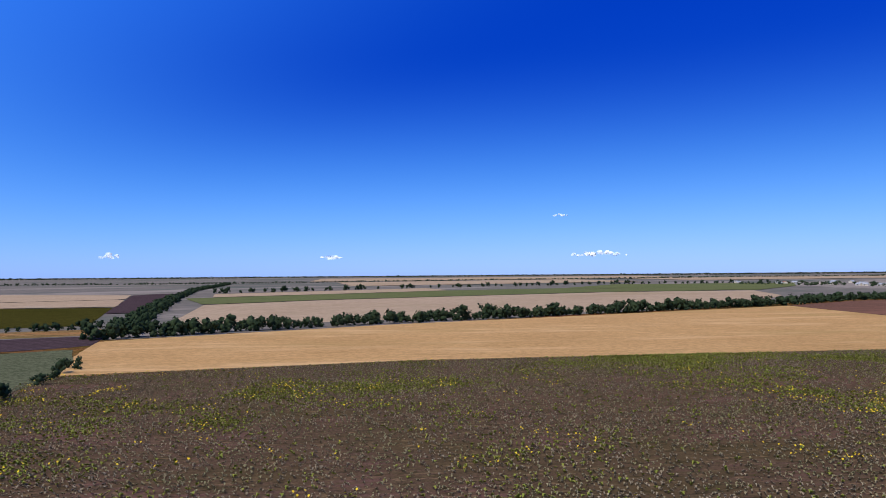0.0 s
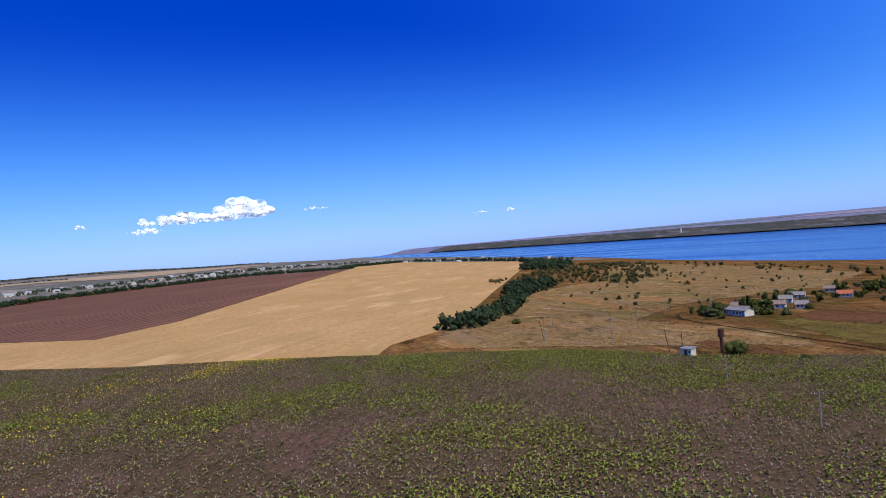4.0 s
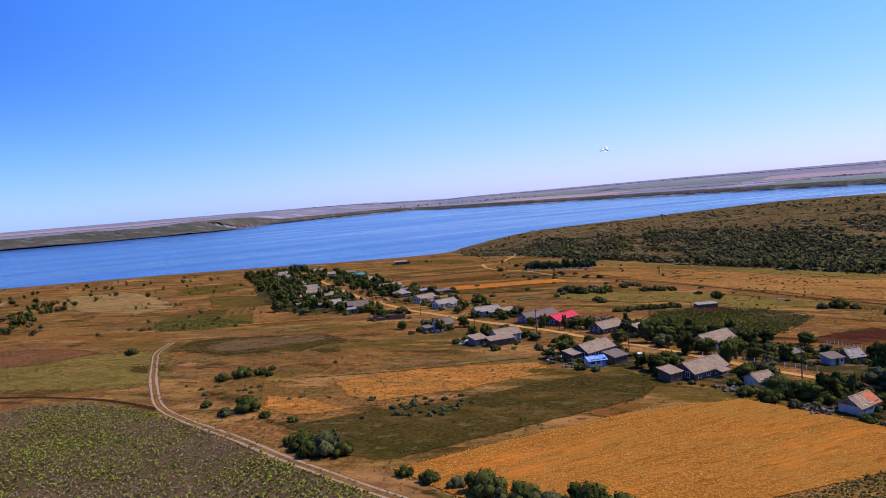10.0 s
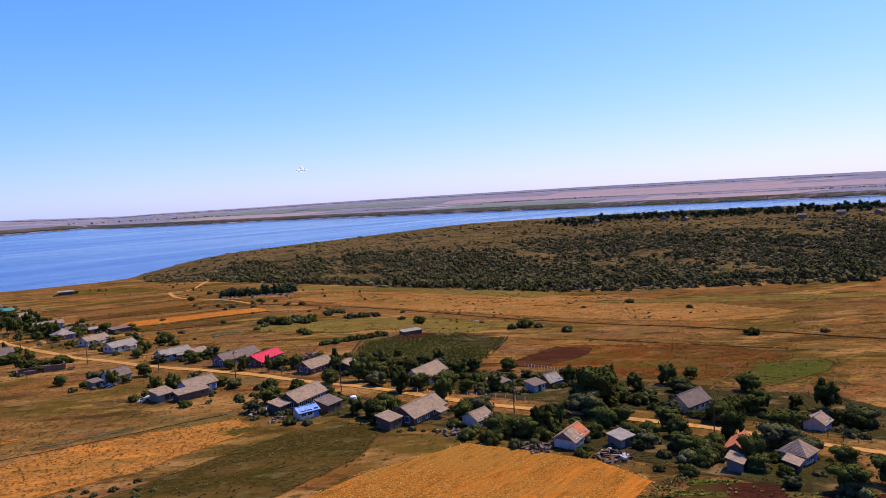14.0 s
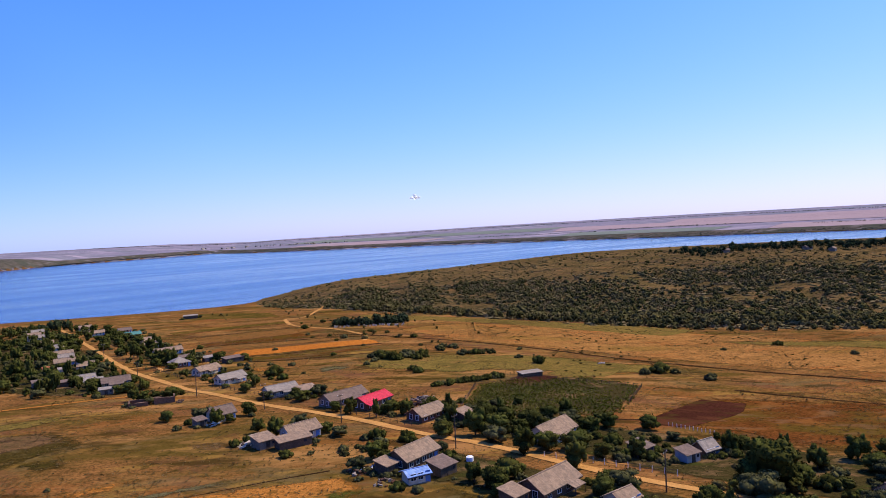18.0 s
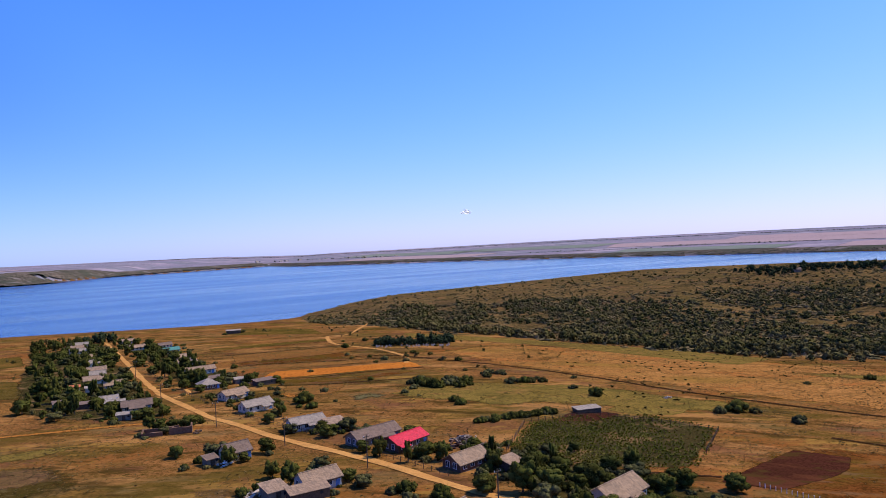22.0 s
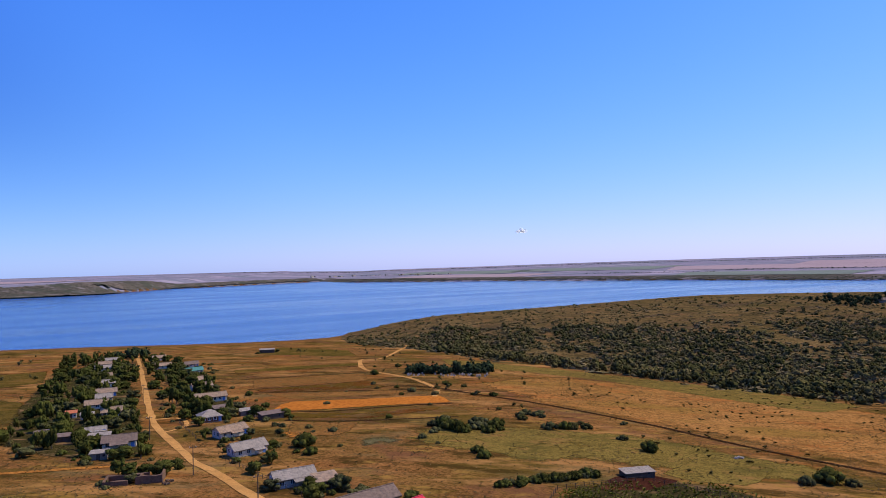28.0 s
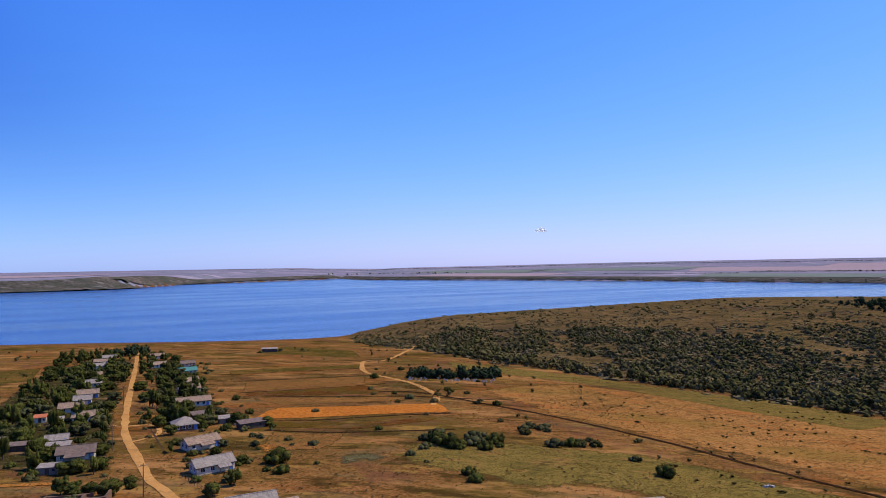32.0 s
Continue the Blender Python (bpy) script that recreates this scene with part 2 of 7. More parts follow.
M_HILL = land("hillside_grass", [(0.3, (0.32, 0.25, 0.09)), (0.5, (0.47, 0.34, 0.14)), (0.7, (0.62, 0.45, 0.20))],
              [(0.36, (0.11, 0.09, 0.04)), (0.52, (0.30, 0.21, 0.10)), (0.66, (0.48, 0.33, 0.16))], 60, 4.0, tone=(0.50, 0.41, 0.29), bump=0.5,
              blots=((40, 20, 2.0, 0.52, 0.58, (0.16, 0.14, 0.05), 0.7), (18, 0, 4.0, 0.54, 0.60, (0.20, 0.14, 0.09), 0.75), (9, 30, 1.6, 0.57, 0.63, (0.46, 0.27, 0.12), 0.8), (6, 0, 5.0, 0.54, 0.6, (0.10, 0.085, 0.04), 0.75), (3, 0, 1.4, 0.55, 0.6, (0.06, 0.055, 0.022), 0.8)))
# M_FAR and M_CLIFF: distance haze is put into these pale, bluish base colours.
M_FAR = land("hazed_far_steppe", [(0.35, (0.28, 0.21, 0.19)), (0.46, (0.38, 0.28, 0.26)), (0.52, (0.24, 0.23, 0.19)), (0.6, (0.42, 0.30, 0.27)), (0.7, (0.34, 0.25, 0.24))],
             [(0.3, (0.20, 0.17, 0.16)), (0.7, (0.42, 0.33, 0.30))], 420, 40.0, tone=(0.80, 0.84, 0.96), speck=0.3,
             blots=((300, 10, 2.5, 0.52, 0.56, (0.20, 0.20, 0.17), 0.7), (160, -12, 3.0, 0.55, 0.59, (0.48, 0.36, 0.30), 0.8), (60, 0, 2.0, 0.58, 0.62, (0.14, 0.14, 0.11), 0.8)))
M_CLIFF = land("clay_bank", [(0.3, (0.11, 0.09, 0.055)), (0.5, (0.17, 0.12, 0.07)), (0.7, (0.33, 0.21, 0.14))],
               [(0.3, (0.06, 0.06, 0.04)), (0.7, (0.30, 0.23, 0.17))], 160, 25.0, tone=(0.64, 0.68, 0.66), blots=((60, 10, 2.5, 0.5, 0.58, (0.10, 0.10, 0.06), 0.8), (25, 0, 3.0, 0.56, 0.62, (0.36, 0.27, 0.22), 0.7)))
M_SHORE = land("shore_clay", [(0.3, (0.25, 0.15, 0.09)), (0.7, (0.42, 0.29, 0.18))], [(0.3, (0.22, 0.14, 0.08)), (0.7, (0.45, 0.32, 0.2))], 40, 4.0)
M_STUBBLE = land("stubble", [(0.3, (0.60, 0.42, 0.20)), (0.5, (0.74, 0.53, 0.27)), (0.7, (0.82, 0.62, 0.36))],
                 [(0.3, (0.58, 0.42, 0.25)), (0.7, (0.82, 0.63, 0.40))], 70, 5.0, rows=(-60, 7.5, (0.56, 0.41, 0.23), 0.2), tone=(0.84, 0.60, 0.31), speck=0.3,
                 blots=((40, 30, 4.0, 0.52, 0.6, (0.52, 0.42, 0.22), 0.6), (22, 30, 5.0, 0.55, 0.62, (0.88, 0.70, 0.46), 0.7), (5, 30, 6.0, 0.58, 0.64, (0.42, 0.31, 0.17), 0.5)))
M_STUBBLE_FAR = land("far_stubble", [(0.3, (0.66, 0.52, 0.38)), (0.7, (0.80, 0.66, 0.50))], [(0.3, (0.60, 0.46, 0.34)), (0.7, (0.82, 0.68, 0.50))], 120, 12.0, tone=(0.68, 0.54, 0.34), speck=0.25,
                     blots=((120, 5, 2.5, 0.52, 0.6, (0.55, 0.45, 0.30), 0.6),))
M_WHEAT = land("ripe_wheat", [(0.3, (0.60, 0.32, 0.09)), (0.5, (0.78, 0.43, 0.13)), (0.7, (0.88, 0.50, 0.17))],
               [(0.3, (0.40, 0.21, 0.06)), (0.7, (0.90, 0.54, 0.19))], 25, 0.9, rows=(56, 1.25, (0.40, 0.22, 0.06), 0.38), tone=(0.64, 0.40, 0.17), speck=0.7, bump=0.6,
               blots=((26, 10, 1.8, 0.49, 0.57, (0.50, 0.34, 0.12), 0.75), (9, -34, 3.5, 0.55, 0.62, (0.88, 0.40, 0.10), 0.7), (1.3, -34, 5.0, 0.55, 0.61, (0.26, 0.13, 0.04), 0.65)))
M_ORANGE = land("orange_stubble", [(0.3, (0.55, 0.20, 0.045)), (0.7, (0.70, 0.29, 0.07))], [(0.3, (0.50, 0.2, 0.05)), (0.7, (0.72, 0.3, 0.07))], 25, 3.0, tone=(0.80, 0.62, 0.36))
M_PLOUGH = land("ploughed_soil", [(0.3, (0.18, 0.127, 0.115)), (0.7, (0.28, 0.195, 0.17))], [(0.3, (0.14, 0.10, 0.092)), (0.7, (0.29, 0.21, 0.19))], 90, 6.0, rows=(-60, 9.0, (0.42, 0.30, 0.29), 0.4), tone=(0.74, 0.48, 0.26), speck=0.55,
                blots=((60, 30, 4.0, 0.5, 0.6, (0.30, 0.19, 0.17), 0.7),))
M_SOIL = land("dark_garden_soil", [(0.3, (0.11, 0.055, 0.045)), (0.7, (0.18, 0.085, 0.07))], [(0.3, (0.08, 0.045, 0.035)), (0.7, (0.20, 0.10, 0.08))], 20, 1.5, tone=(0.46, 0.28, 0.17), blots=((9, 30, 2.5, 0.52, 0.6, (0.24, 0.13, 0.08), 0.7), (5, 0, 2.0, 0.57, 0.62, (0.14, 0.12, 0.05), 0.8)))
M_SUNSOIL = land("sunflower_soil", [(0.3, (0.16, 0.155, 0.085)), (0.5, (0.24, 0.182, 0.145)), (0.7, (0.29, 0.205, 0.175))],
                 [(0.36, (0.12, 0.12, 0.08)), (0.52, (0.24, 0.19, 0.17)), (0.66, (0.38, 0.29, 0.28))], 55, 1.0, rows=(-60, 1.9, (0.17, 0.16, 0.10), 0.5), tone=(0.60, 0.40, 0.23),
                 blots=((30, 30, 2.0, 0.5, 0.58, (0.15, 0.14, 0.075), 0.75), (18, 20, 1.6, 0.55, 0.62, (0.30, 0.19, 0.21), 0.7), (1.0, 30, 2.5, 0.54, 0.6, (0.07, 0.075, 0.04), 0.8), (1.2, 30, 2.0, 0.57, 0.62, (0.44, 0.38, 0.24), 0.6)))
M_GREENFIELD = land("green_crop", [(0.3, (0.10, 0.12, 0.03)), (0.7, (0.16, 0.17, 0.05))], [(0.3, (0.07, 0.09, 0.025)), (0.7, (0.19, 0.19, 0.06))], 60, 4.0)
M_FARCROP = land("far_green_crop", [(0.3, (0.15, 0.17, 0.05)), (0.7, (0.22, 0.22, 0.07))], [(0.3, (0.11, 0.14, 0.05)), (0.7, (0.21, 0.24, 0.09))], 90, 9.0, tone=(0.92, 0.78, 0.66), speck=0.25)
M_MOWN = land("mown_crop", [(0.3, (0.17, 0.18, 0.09)), (0.7, (0.25, 0.24, 0.13))], [(0.3, (0.11, 0.12, 0.06)), (0.7, (0.28, 0.27, 0.15))], 40, 3.0, rows=(-60, 5.0, (0.12, 0.13, 0.06), 0.3), tone=(0.72, 0.66, 0.5))
M_DARKPLOUGH = land("dark_ploughed_soil", [(0.3, (0.15, 0.10, 0.10)), (0.7, (0.22, 0.155, 0.15))], [(0.3, (0.12, 0.085, 0.085)), (0.7, (0.24, 0.17, 0.165))], 60, 5.0, rows=(-20, 6.0, (0.10, 0.07, 0.07), 0.35), tone=(0.5, 0.42, 0.33), speck=0.4)
M_REDSOIL = land("reddish_soil", [(0.3, (0.27, 0.135, 0.07)), (0.7, (0.38, 0.20, 0.10))], [(0.3, (0.18, 0.10, 0.05)), (0.7, (0.42, 0.24, 0.12))], 25, 2.0, tone=(0.62, 0.46, 0.30),
                 blots=((9, 10, 2.6, 0.53, 0.6, (0.22, 0.16, 0.07), 0.7), (1.8, 0, 1.4, 0.56, 0.62, (0.09, 0.06, 0.03), 0.7)))
M_PASTURE = land("orange_tan_pasture", [(0.3, (0.42, 0.25, 0.09)), (0.5, (0.54, 0.33, 0.13)), (0.7, (0.62, 0.39, 0.17))], [(0.36, (0.22, 0.14, 0.055)), (0.52, (0.48, 0.30, 0.12)), (0.66, (0.66, 0.43, 0.20))], 45, 2.4, tone=(0.76, 0.53, 0.30), bump=0.5,
                 blots=((34, 8, 2.6, 0.52, 0.6, (0.30, 0.23, 0.07), 0.7), (14, 0, 3.0, 0.55, 0.61, (0.48, 0.22, 0.08), 0.7), (6, 5, 3.0, 0.57, 0.62, (0.20, 0.14, 0.06), 0.75), (2.2, 0, 1.4, 0.58, 0.63, (0.12, 0.075, 0.03), 0.8)))
M_PURPLEWEED = land("purple_brown_weeds", [(0.36, (0.19, 0.12, 0.07)), (0.5, (0.34, 0.22, 0.10)), (0.64, (0.24, 0.15, 0.10))], [(0.3, (0.10, 0.07, 0.045)), (0.7, (0.36, 0.25, 0.14))], 14, 1.5, tone=(0.62, 0.48, 0.32),
                    blots=((12, 8, 2.4, 0.52, 0.6, (0.22, 0.18, 0.07), 0.75), (5, 0, 2.2, 0.56, 0.62, (0.36, 0.22, 0.12), 0.7), (1.8, 0, 1.4, 0.56, 0.62, (0.07, 0.05, 0.04), 0.7)))
M_MEADOW = land("meadow", [(0.3, (0.17, 0.17, 0.05)), (0.7, (0.30, 0.24, 0.09))], [(0.3, (0.11, 0.12, 0.035)), (0.7, (0.33, 0.27, 0.11))], 40, 2.5,
                blots=((14, 20, 2.0, 0.52, 0.6, (0.38, 0.26, 0.10), 0.7), (7, 0, 2.0, 0.56, 0.62, (0.09, 0.10, 0.03), 0.8), (1.8, 0, 1.3, 0.56, 0.62, (0.06, 0.07, 0.02), 0.7)))
M_RUSTY = land("rusty_grass", [(0.3, (0.27, 0.145, 0.06)), (0.7, (0.42, 0.22, 0.085))], [(0.3, (0.16, 0.085, 0.04)), (0.7, (0.44, 0.24, 0.10))], 25, 2.0, tone=(0.46, 0.28, 0.14),
               blots=((16, 10, 2.2, 0.47, 0.55, (0.22, 0.22, 0.065), 0.8), (8, -10, 2.0, 0.54, 0.62, (0.50, 0.30, 0.12), 0.7), (5, 10, 2.4, 0.56, 0.62, (0.36, 0.30, 0.22), 0.6), (1.6, 0, 1.3, 0.56, 0.62, (0.08, 0.06, 0.025), 0.7)))
M_YELLOWGRASS = land("yellow_grass", [(0.3, (0.48, 0.27, 0.11)), (0.7, (0.62, 0.38, 0.16))], [(0.3, (0.3, 0.18, 0.08)), (0.7, (0.66, 0.42, 0.19))], 20, 2.0,
                     blots=((12, 10, 2.2, 0.53, 0.6, (0.30, 0.23, 0.09), 0.7), (1.6, 0, 1.3, 0.57, 0.63, (0.10, 0.085, 0.03), 0.7)))
M_DRYPASTURE = land("dry_pasture", [(0.34, (0.34, 0.25, 0.11)), (0.48, (0.46, 0.32, 0.16)), (0.6, (0.38, 0.28, 0.14)), (0.7, (0.52, 0.37, 0.20))],
                    [(0.36, (0.18, 0.14, 0.06)), (0.5, (0.40, 0.29, 0.14)), (0.66, (0.60, 0.45, 0.25))], 60, 3.0, tone=(0.80, 0.60, 0.35), bump=0.5,
                    blots=((50, 10, 3.0, 0.52, 0.6, (0.24, 0.21, 0.085), 0.75), (30, 5, 3.0, 0.56, 0.62, (0.48, 0.25, 0.11), 0.7), (16, 0, 3.5, 0.55, 0.61, (0.36, 0.27, 0.20), 0.7), (8, 8, 3.0, 0.56, 0.61, (0.12, 0.10, 0.04), 0.75), (5, 0, 3.0, 0.58, 0.63, (0.66, 0.52, 0.30), 0.7)))
# Dark weeds and soil, with the shade under trees added to the colour.
M_YARD = land("shaded_weedy_yard", [(0.3, (0.06, 0.055, 0.02)), (0.7, (0.12, 0.095, 0.035))], [(0.3, (0.04, 0.04, 0.014)), (0.7, (0.15, 0.115, 0.045))], 14, 1.6, tone=(0.62, 0.54, 0.40),
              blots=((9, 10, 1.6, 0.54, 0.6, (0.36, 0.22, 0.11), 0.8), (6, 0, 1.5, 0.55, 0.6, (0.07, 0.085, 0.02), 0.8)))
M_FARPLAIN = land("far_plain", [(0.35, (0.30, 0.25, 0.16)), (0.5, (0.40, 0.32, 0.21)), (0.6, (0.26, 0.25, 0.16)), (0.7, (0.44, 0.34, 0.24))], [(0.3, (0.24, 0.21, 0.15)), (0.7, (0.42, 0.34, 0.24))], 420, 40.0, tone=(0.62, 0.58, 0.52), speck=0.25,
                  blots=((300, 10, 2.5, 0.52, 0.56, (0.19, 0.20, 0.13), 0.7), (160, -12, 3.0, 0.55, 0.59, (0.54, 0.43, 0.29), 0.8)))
# Variants of M_FAR for fields across the lake, haze in their colour too.
M_FARPINK = land("hazed_far_fallow", [(0.3, (0.40, 0.30, 0.25)), (0.7, (0.50, 0.36, 0.29))], [(0.3, (0.36, 0.27, 0.22)), (0.7, (0.50, 0.37, 0.30))], 300, 30.0, tone=(0.84, 0.80, 0.84), speck=0.2)
M_FARGREEN = land("hazed_far_green", [(0.3, (0.22, 0.24, 0.16)), (0.7, (0.31, 0.32, 0.22))], [(0.3, (0.20, 0.22, 0.15)), (0.7, (0.32, 0.32, 0.22))], 300, 30.0, tone=(0.72, 0.74, 0.76), speck=0.2)
M_OLIVE = land("olive_weeds", [(0.3, (0.10, 0.085, 0.028)), (0.7, (0.17, 0.135, 0.05))], [(0.3, (0.06, 0.055, 0.02)), (0.7, (0.20, 0.16, 0.065))], 20, 2.0, tone=(0.54, 0.41, 0.22),
               blots=((10, 15, 2.4, 0.53, 0.6, (0.22, 0.15, 0.06), 0.7), (6, 0, 2.0, 0.56, 0.62, (0.07, 0.075, 0.02), 0.8), (3, 0, 1.5, 0.58, 0.63, (0.24, 0.22, 0.13), 0.7)))
M_TANGRASS = land("orange_tan_grass", [(0.3, (0.42, 0.22, 0.08)), (0.7, (0.52, 0.28, 0.11))], [(0.3, (0.26, 0.15, 0.06)), (0.7, (0.58, 0.34, 0.14))], 18, 1.6, tone=(1.0, 0.66, 0.29),
                  blots=((10, 15, 3.0, 0.54, 0.6, (0.24, 0.17, 0.07), 0.7), (5, 15, 3.0, 0.56, 0.62, (0.60, 0.30, 0.09), 0.7), (1.6, 0, 1.4, 0.56, 0.62, (0.12, 0.085, 0.03), 0.7)))
M_GREYGRASS = land("grey_weeds", [(0.3, (0.22, 0.19, 0.11)), (0.7, (0.32, 0.27, 0.16))], [(0.3, (0.12, 0.11, 0.06)), (0.7, (0.40, 0.34, 0.21))], 10, 1.2, tone=(0.54, 0.48, 0.30),
                   blots=((6, 0, 2.2, 0.53, 0.6, (0.14, 0.13, 0.05), 0.8), (1.2, 0, 1.4, 0.56, 0.62, (0.06, 0.06, 0.03), 0.7)))
M_RUT = land("wheel_rut", speck=0.25, large=[(0.3, (0.40, 0.27, 0.16)), (0.7, (0.52, 0.37, 0.23))], small=[(0.3, (0.34, 0.23, 0.13)), (0.7, (0.56, 0.41, 0.26))], large_size=9, small_size=1.0, tone=(0.8, 0.74, 0.62), mixing=0.4)
M_ROAD = land("dirt_road", speck=0.2, large=[(0.3, (0.52, 0.31, 0.13)), (0.7, (0.66, 0.43, 0.2))], small=[(0.3, (0.48, 0.29, 0.12)), (0.7, (0.70, 0.47, 0.23))], large_size=12, small_size=1.5, tone=(0.92, 0.68, 0.37), mixing=0.3, blots=((5, 30, 2.0, 0.54, 0.62, (0.36, 0.24, 0.12), 0.6), (2, 0, 1.5, 0.57, 0.63, (0.25, 0.18, 0.09), 0.6)))
M_TRACK = land("field_track", [(0.3, (0.33, 0.21, 0.11)), (0.7, (0.50, 0.34, 0.18))], [(0.3, (0.28, 0.18, 0.09)), (0.7, (0.52, 0.36, 0.2))], 12, 1.5)
M_FRESHGRASS = land("fresh_grass", [(0.3, (0.16, 0.20, 0.045)), (0.7, (0.26, 0.28, 0.07))], [(0.3, (0.09, 0.11, 0.03)), (0.7, (0.30, 0.31, 0.09))], 12, 1.4, tone=(0.42, 0.36, 0.2),
                    blots=((7, 10, 2.2, 0.54, 0.6, (0.30, 0.19, 0.08), 0.7), (1.6, 0, 1.4, 0.56, 0.62, (0.06, 0.07, 0.02), 0.7)))
M_YELLOWOLIVE = land("yellow_olive_grass", [(0.3, (0.30, 0.22, 0.055)), (0.7, (0.42, 0.31, 0.085))], [(0.3, (0.15, 0.115, 0.035)), (0.7, (0.50, 0.37, 0.11))], 14, 1.5, tone=(0.62, 0.53, 0.36),
                     blots=((8, 10, 2.4, 0.54, 0.6, (0.16, 0.135, 0.04), 0.7), (5, 0, 2.0, 0.57, 0.63, (0.44, 0.25, 0.09), 0.7), (1.5, 0, 1.4, 0.56, 0.62, (0.07, 0.06, 0.02), 0.7)))
M_DITCH = land("ditch_soil", [(0.3, (0.10, 0.06, 0.04)), (0.7, (0.16, 0.10, 0.06))], [(0.3, (0.08, 0.05, 0.03)), (0.7, (0.18, 0.11, 0.07))], 12, 1.5, tone=(0.42, 0.31, 0.2))

M_LEAF = leafy("tree_leaves", (0.013, 0.016, 0.004), (0.105, 0.099, 0.022), (0.088, 0.097, 0.02), 4.0)
M_LEAF_OLD = leafy("olive_leaves", (0.022, 0.026, 0.011), (0.125, 0.118, 0.046), (0.13, 0.118, 0.04), 4.0)
M_SCRUB = leafy("scrub_leaves", (0.021, 0.023, 0.008), (0.110, 0.098, 0.028), (0.16, 0.125, 0.045), 14.0)
M_BRUSH = leafy("grey_olive_brush", (0.065, 0.058, 0.022), (0.20, 0.155, 0.065), (0.28, 0.20, 0.085), 18.0)
M_FARLEAF = leafy("shelterbelt_leaves", (0.018, 0.028, 0.012), (0.05, 0.065, 0.028))
M_SUNLEAF = leafy("sunflower_leaves", (0.07, 0.075, 0.016), (0.31, 0.30, 0.05), (0.25, 0.27, 0.04), 11.0)
M_SUNDRY = leafy("dry_sunflower_leaves", (0.12, 0.09, 0.05), (0.36, 0.275, 0.16), (0.27, 0.23, 0.10), 9.0)
M_PETAL = leafy("sunflower_petals", (0.60, 0.38, 0.01), (0.80, 0.56, 0.03))
M_TUFT = leafy("dry_tufts", (0.075, 0.06, 0.022), (0.23, 0.15, 0.062), (0.11, 0.095, 0.035), 8.0)
M_VINE = leafy("garden_leaves", (0.06, 0.08, 0.014), (0.25, 0.25, 0.04), (0.28, 0.24, 0.055), 7.0)
M_MAIZE = leafy("maize_leaves", (0.10, 0.115, 0.02), (0.30, 0.29, 0.06), (0.34, 0.27, 0.08), 5.0)
M_BARK = plain("bark", (0.10, 0.075, 0.05), 0.95, 0.4, 0.3)
M_WHITEWALL = plain("whitewashed_wall", (0.62, 0.52, 0.37), 0.85, 0.22, 0.9)
M_GREYWALL = plain("grey_render", (0.20, 0.165, 0.125), 0.9, 0.25, 1.0)
M_BRICKWALL = plain("brown_brick_wall", (0.15, 0.085, 0.05), 0.9, 0.3, 0.5)
M_BLUEWALL = plain("pale_blue_wall", (0.44, 0.43, 0.38), 0.85, 0.15, 1.2)
M_SLATE = corrugated("asbestos_sheet", (0.42, 0.275, 0.165))
M_SLATE_DARK = corrugated("weathered_sheet", (0.25, 0.165, 0.115))
M_WHITEROOF = corrugated("white_sheet", (0.42, 0.34, 0.26))
M_RED = corrugated("red_sheet", (0.78, 0.05, 0.075), stain=(0.55, 0.03, 0.05), rough=0.45)
M_BLUE = corrugated("blue_sheet", (0.20, 0.36, 0.72), stain=(0.5, 0.6, 0.75), rough=0.5)
M_TEAL = corrugated("teal_sheet", (0.10, 0.29, 0.23), stain=(0.10, 0.2, 0.17), rough=0.5)
M_TILE = corrugated("orange_tile", (0.60, 0.17, 0.06), 0.25, stain=(0.38, 0.15, 0.09))
M_TIMBER = plain("grey_timber", (0.09, 0.065, 0.045), 0.9, 0.35, 0.4)
M_GLASS = plain("dark_pane", (0.03, 0.04, 0.05), 0.12, 0.1, 1.0)
M_FRAME = plain("white_frame", (0.72, 0.72, 0.70), 0.6, 0.08, 1.0)
M_BLUEPAINT = plain("blue_paint", (0.10, 0.20, 0.42), 0.6, 0.2, 0.6)
M_CONCRETE = plain("concrete", (0.26, 0.22, 0.18), 0.95, 0.2, 0.5)
M_RUSTIRON = plain("rusty_iron", (0.10, 0.045, 0.025), 0.85, 0.35, 0.4, 0.3)
M_STONE = plain("limestone", (0.50, 0.42, 0.33), 0.95, 0.3, 0.6, 0.0, 0.3)
M_WHITEPAINT = plain("white_paint", (0.78, 0.78, 0.78), 0.5, 0.06, 1.0)


def water_material():
    m, nt, b = fresh("lake_water", 0.12, 0.5)
    pos = place_of(nt)
    streak = noise_of(nt, turned(nt, pos, -28, (0.0012, 0.009, 1)), 1.0, 5, 0.6)
    nt.links.new(ramp(nt, streak, [(0.35, (0.008, 0.045, 0.19)), (0.65, (0.018, 0.08, 0.27))]), b.inputs["Base Color"])
    nt.links.new(ramp(nt, streak, [(0.4, (0.13, 0.13, 0.13)), (0.62, (0.24, 0.24, 0.24))]), b.inputs["Roughness"])
    b.inputs["IOR"].default_value = 1.33
    f = noise_of(nt, turned(nt, pos, -20, (0.25, 0.7, 1)), 1.0, 3, 0.6)
    bumped(nt, b, f, 0.42, 0.5)
    return m


M_WATER = water_material()


# ---- mesh helpers ----
def mesh_of(name, verts, faces, mats, slots=None, flat=True):
    me = bpy.data.meshes.new(name)
    me.from_pydata([tuple(v) for v in verts], [], [tuple(f) for f in faces])
    for m in mats if isinstance(mats, (list, tuple)) else [mats]:
        me.materials.append(m)
    if slots is not None:
        me.polygons.foreach_set("material_index", np.asarray(slots, np.int32))
    if not flat:
        me.polygons.foreach_set("use_smooth", np.ones(len(me.polygons), bool))
    return me


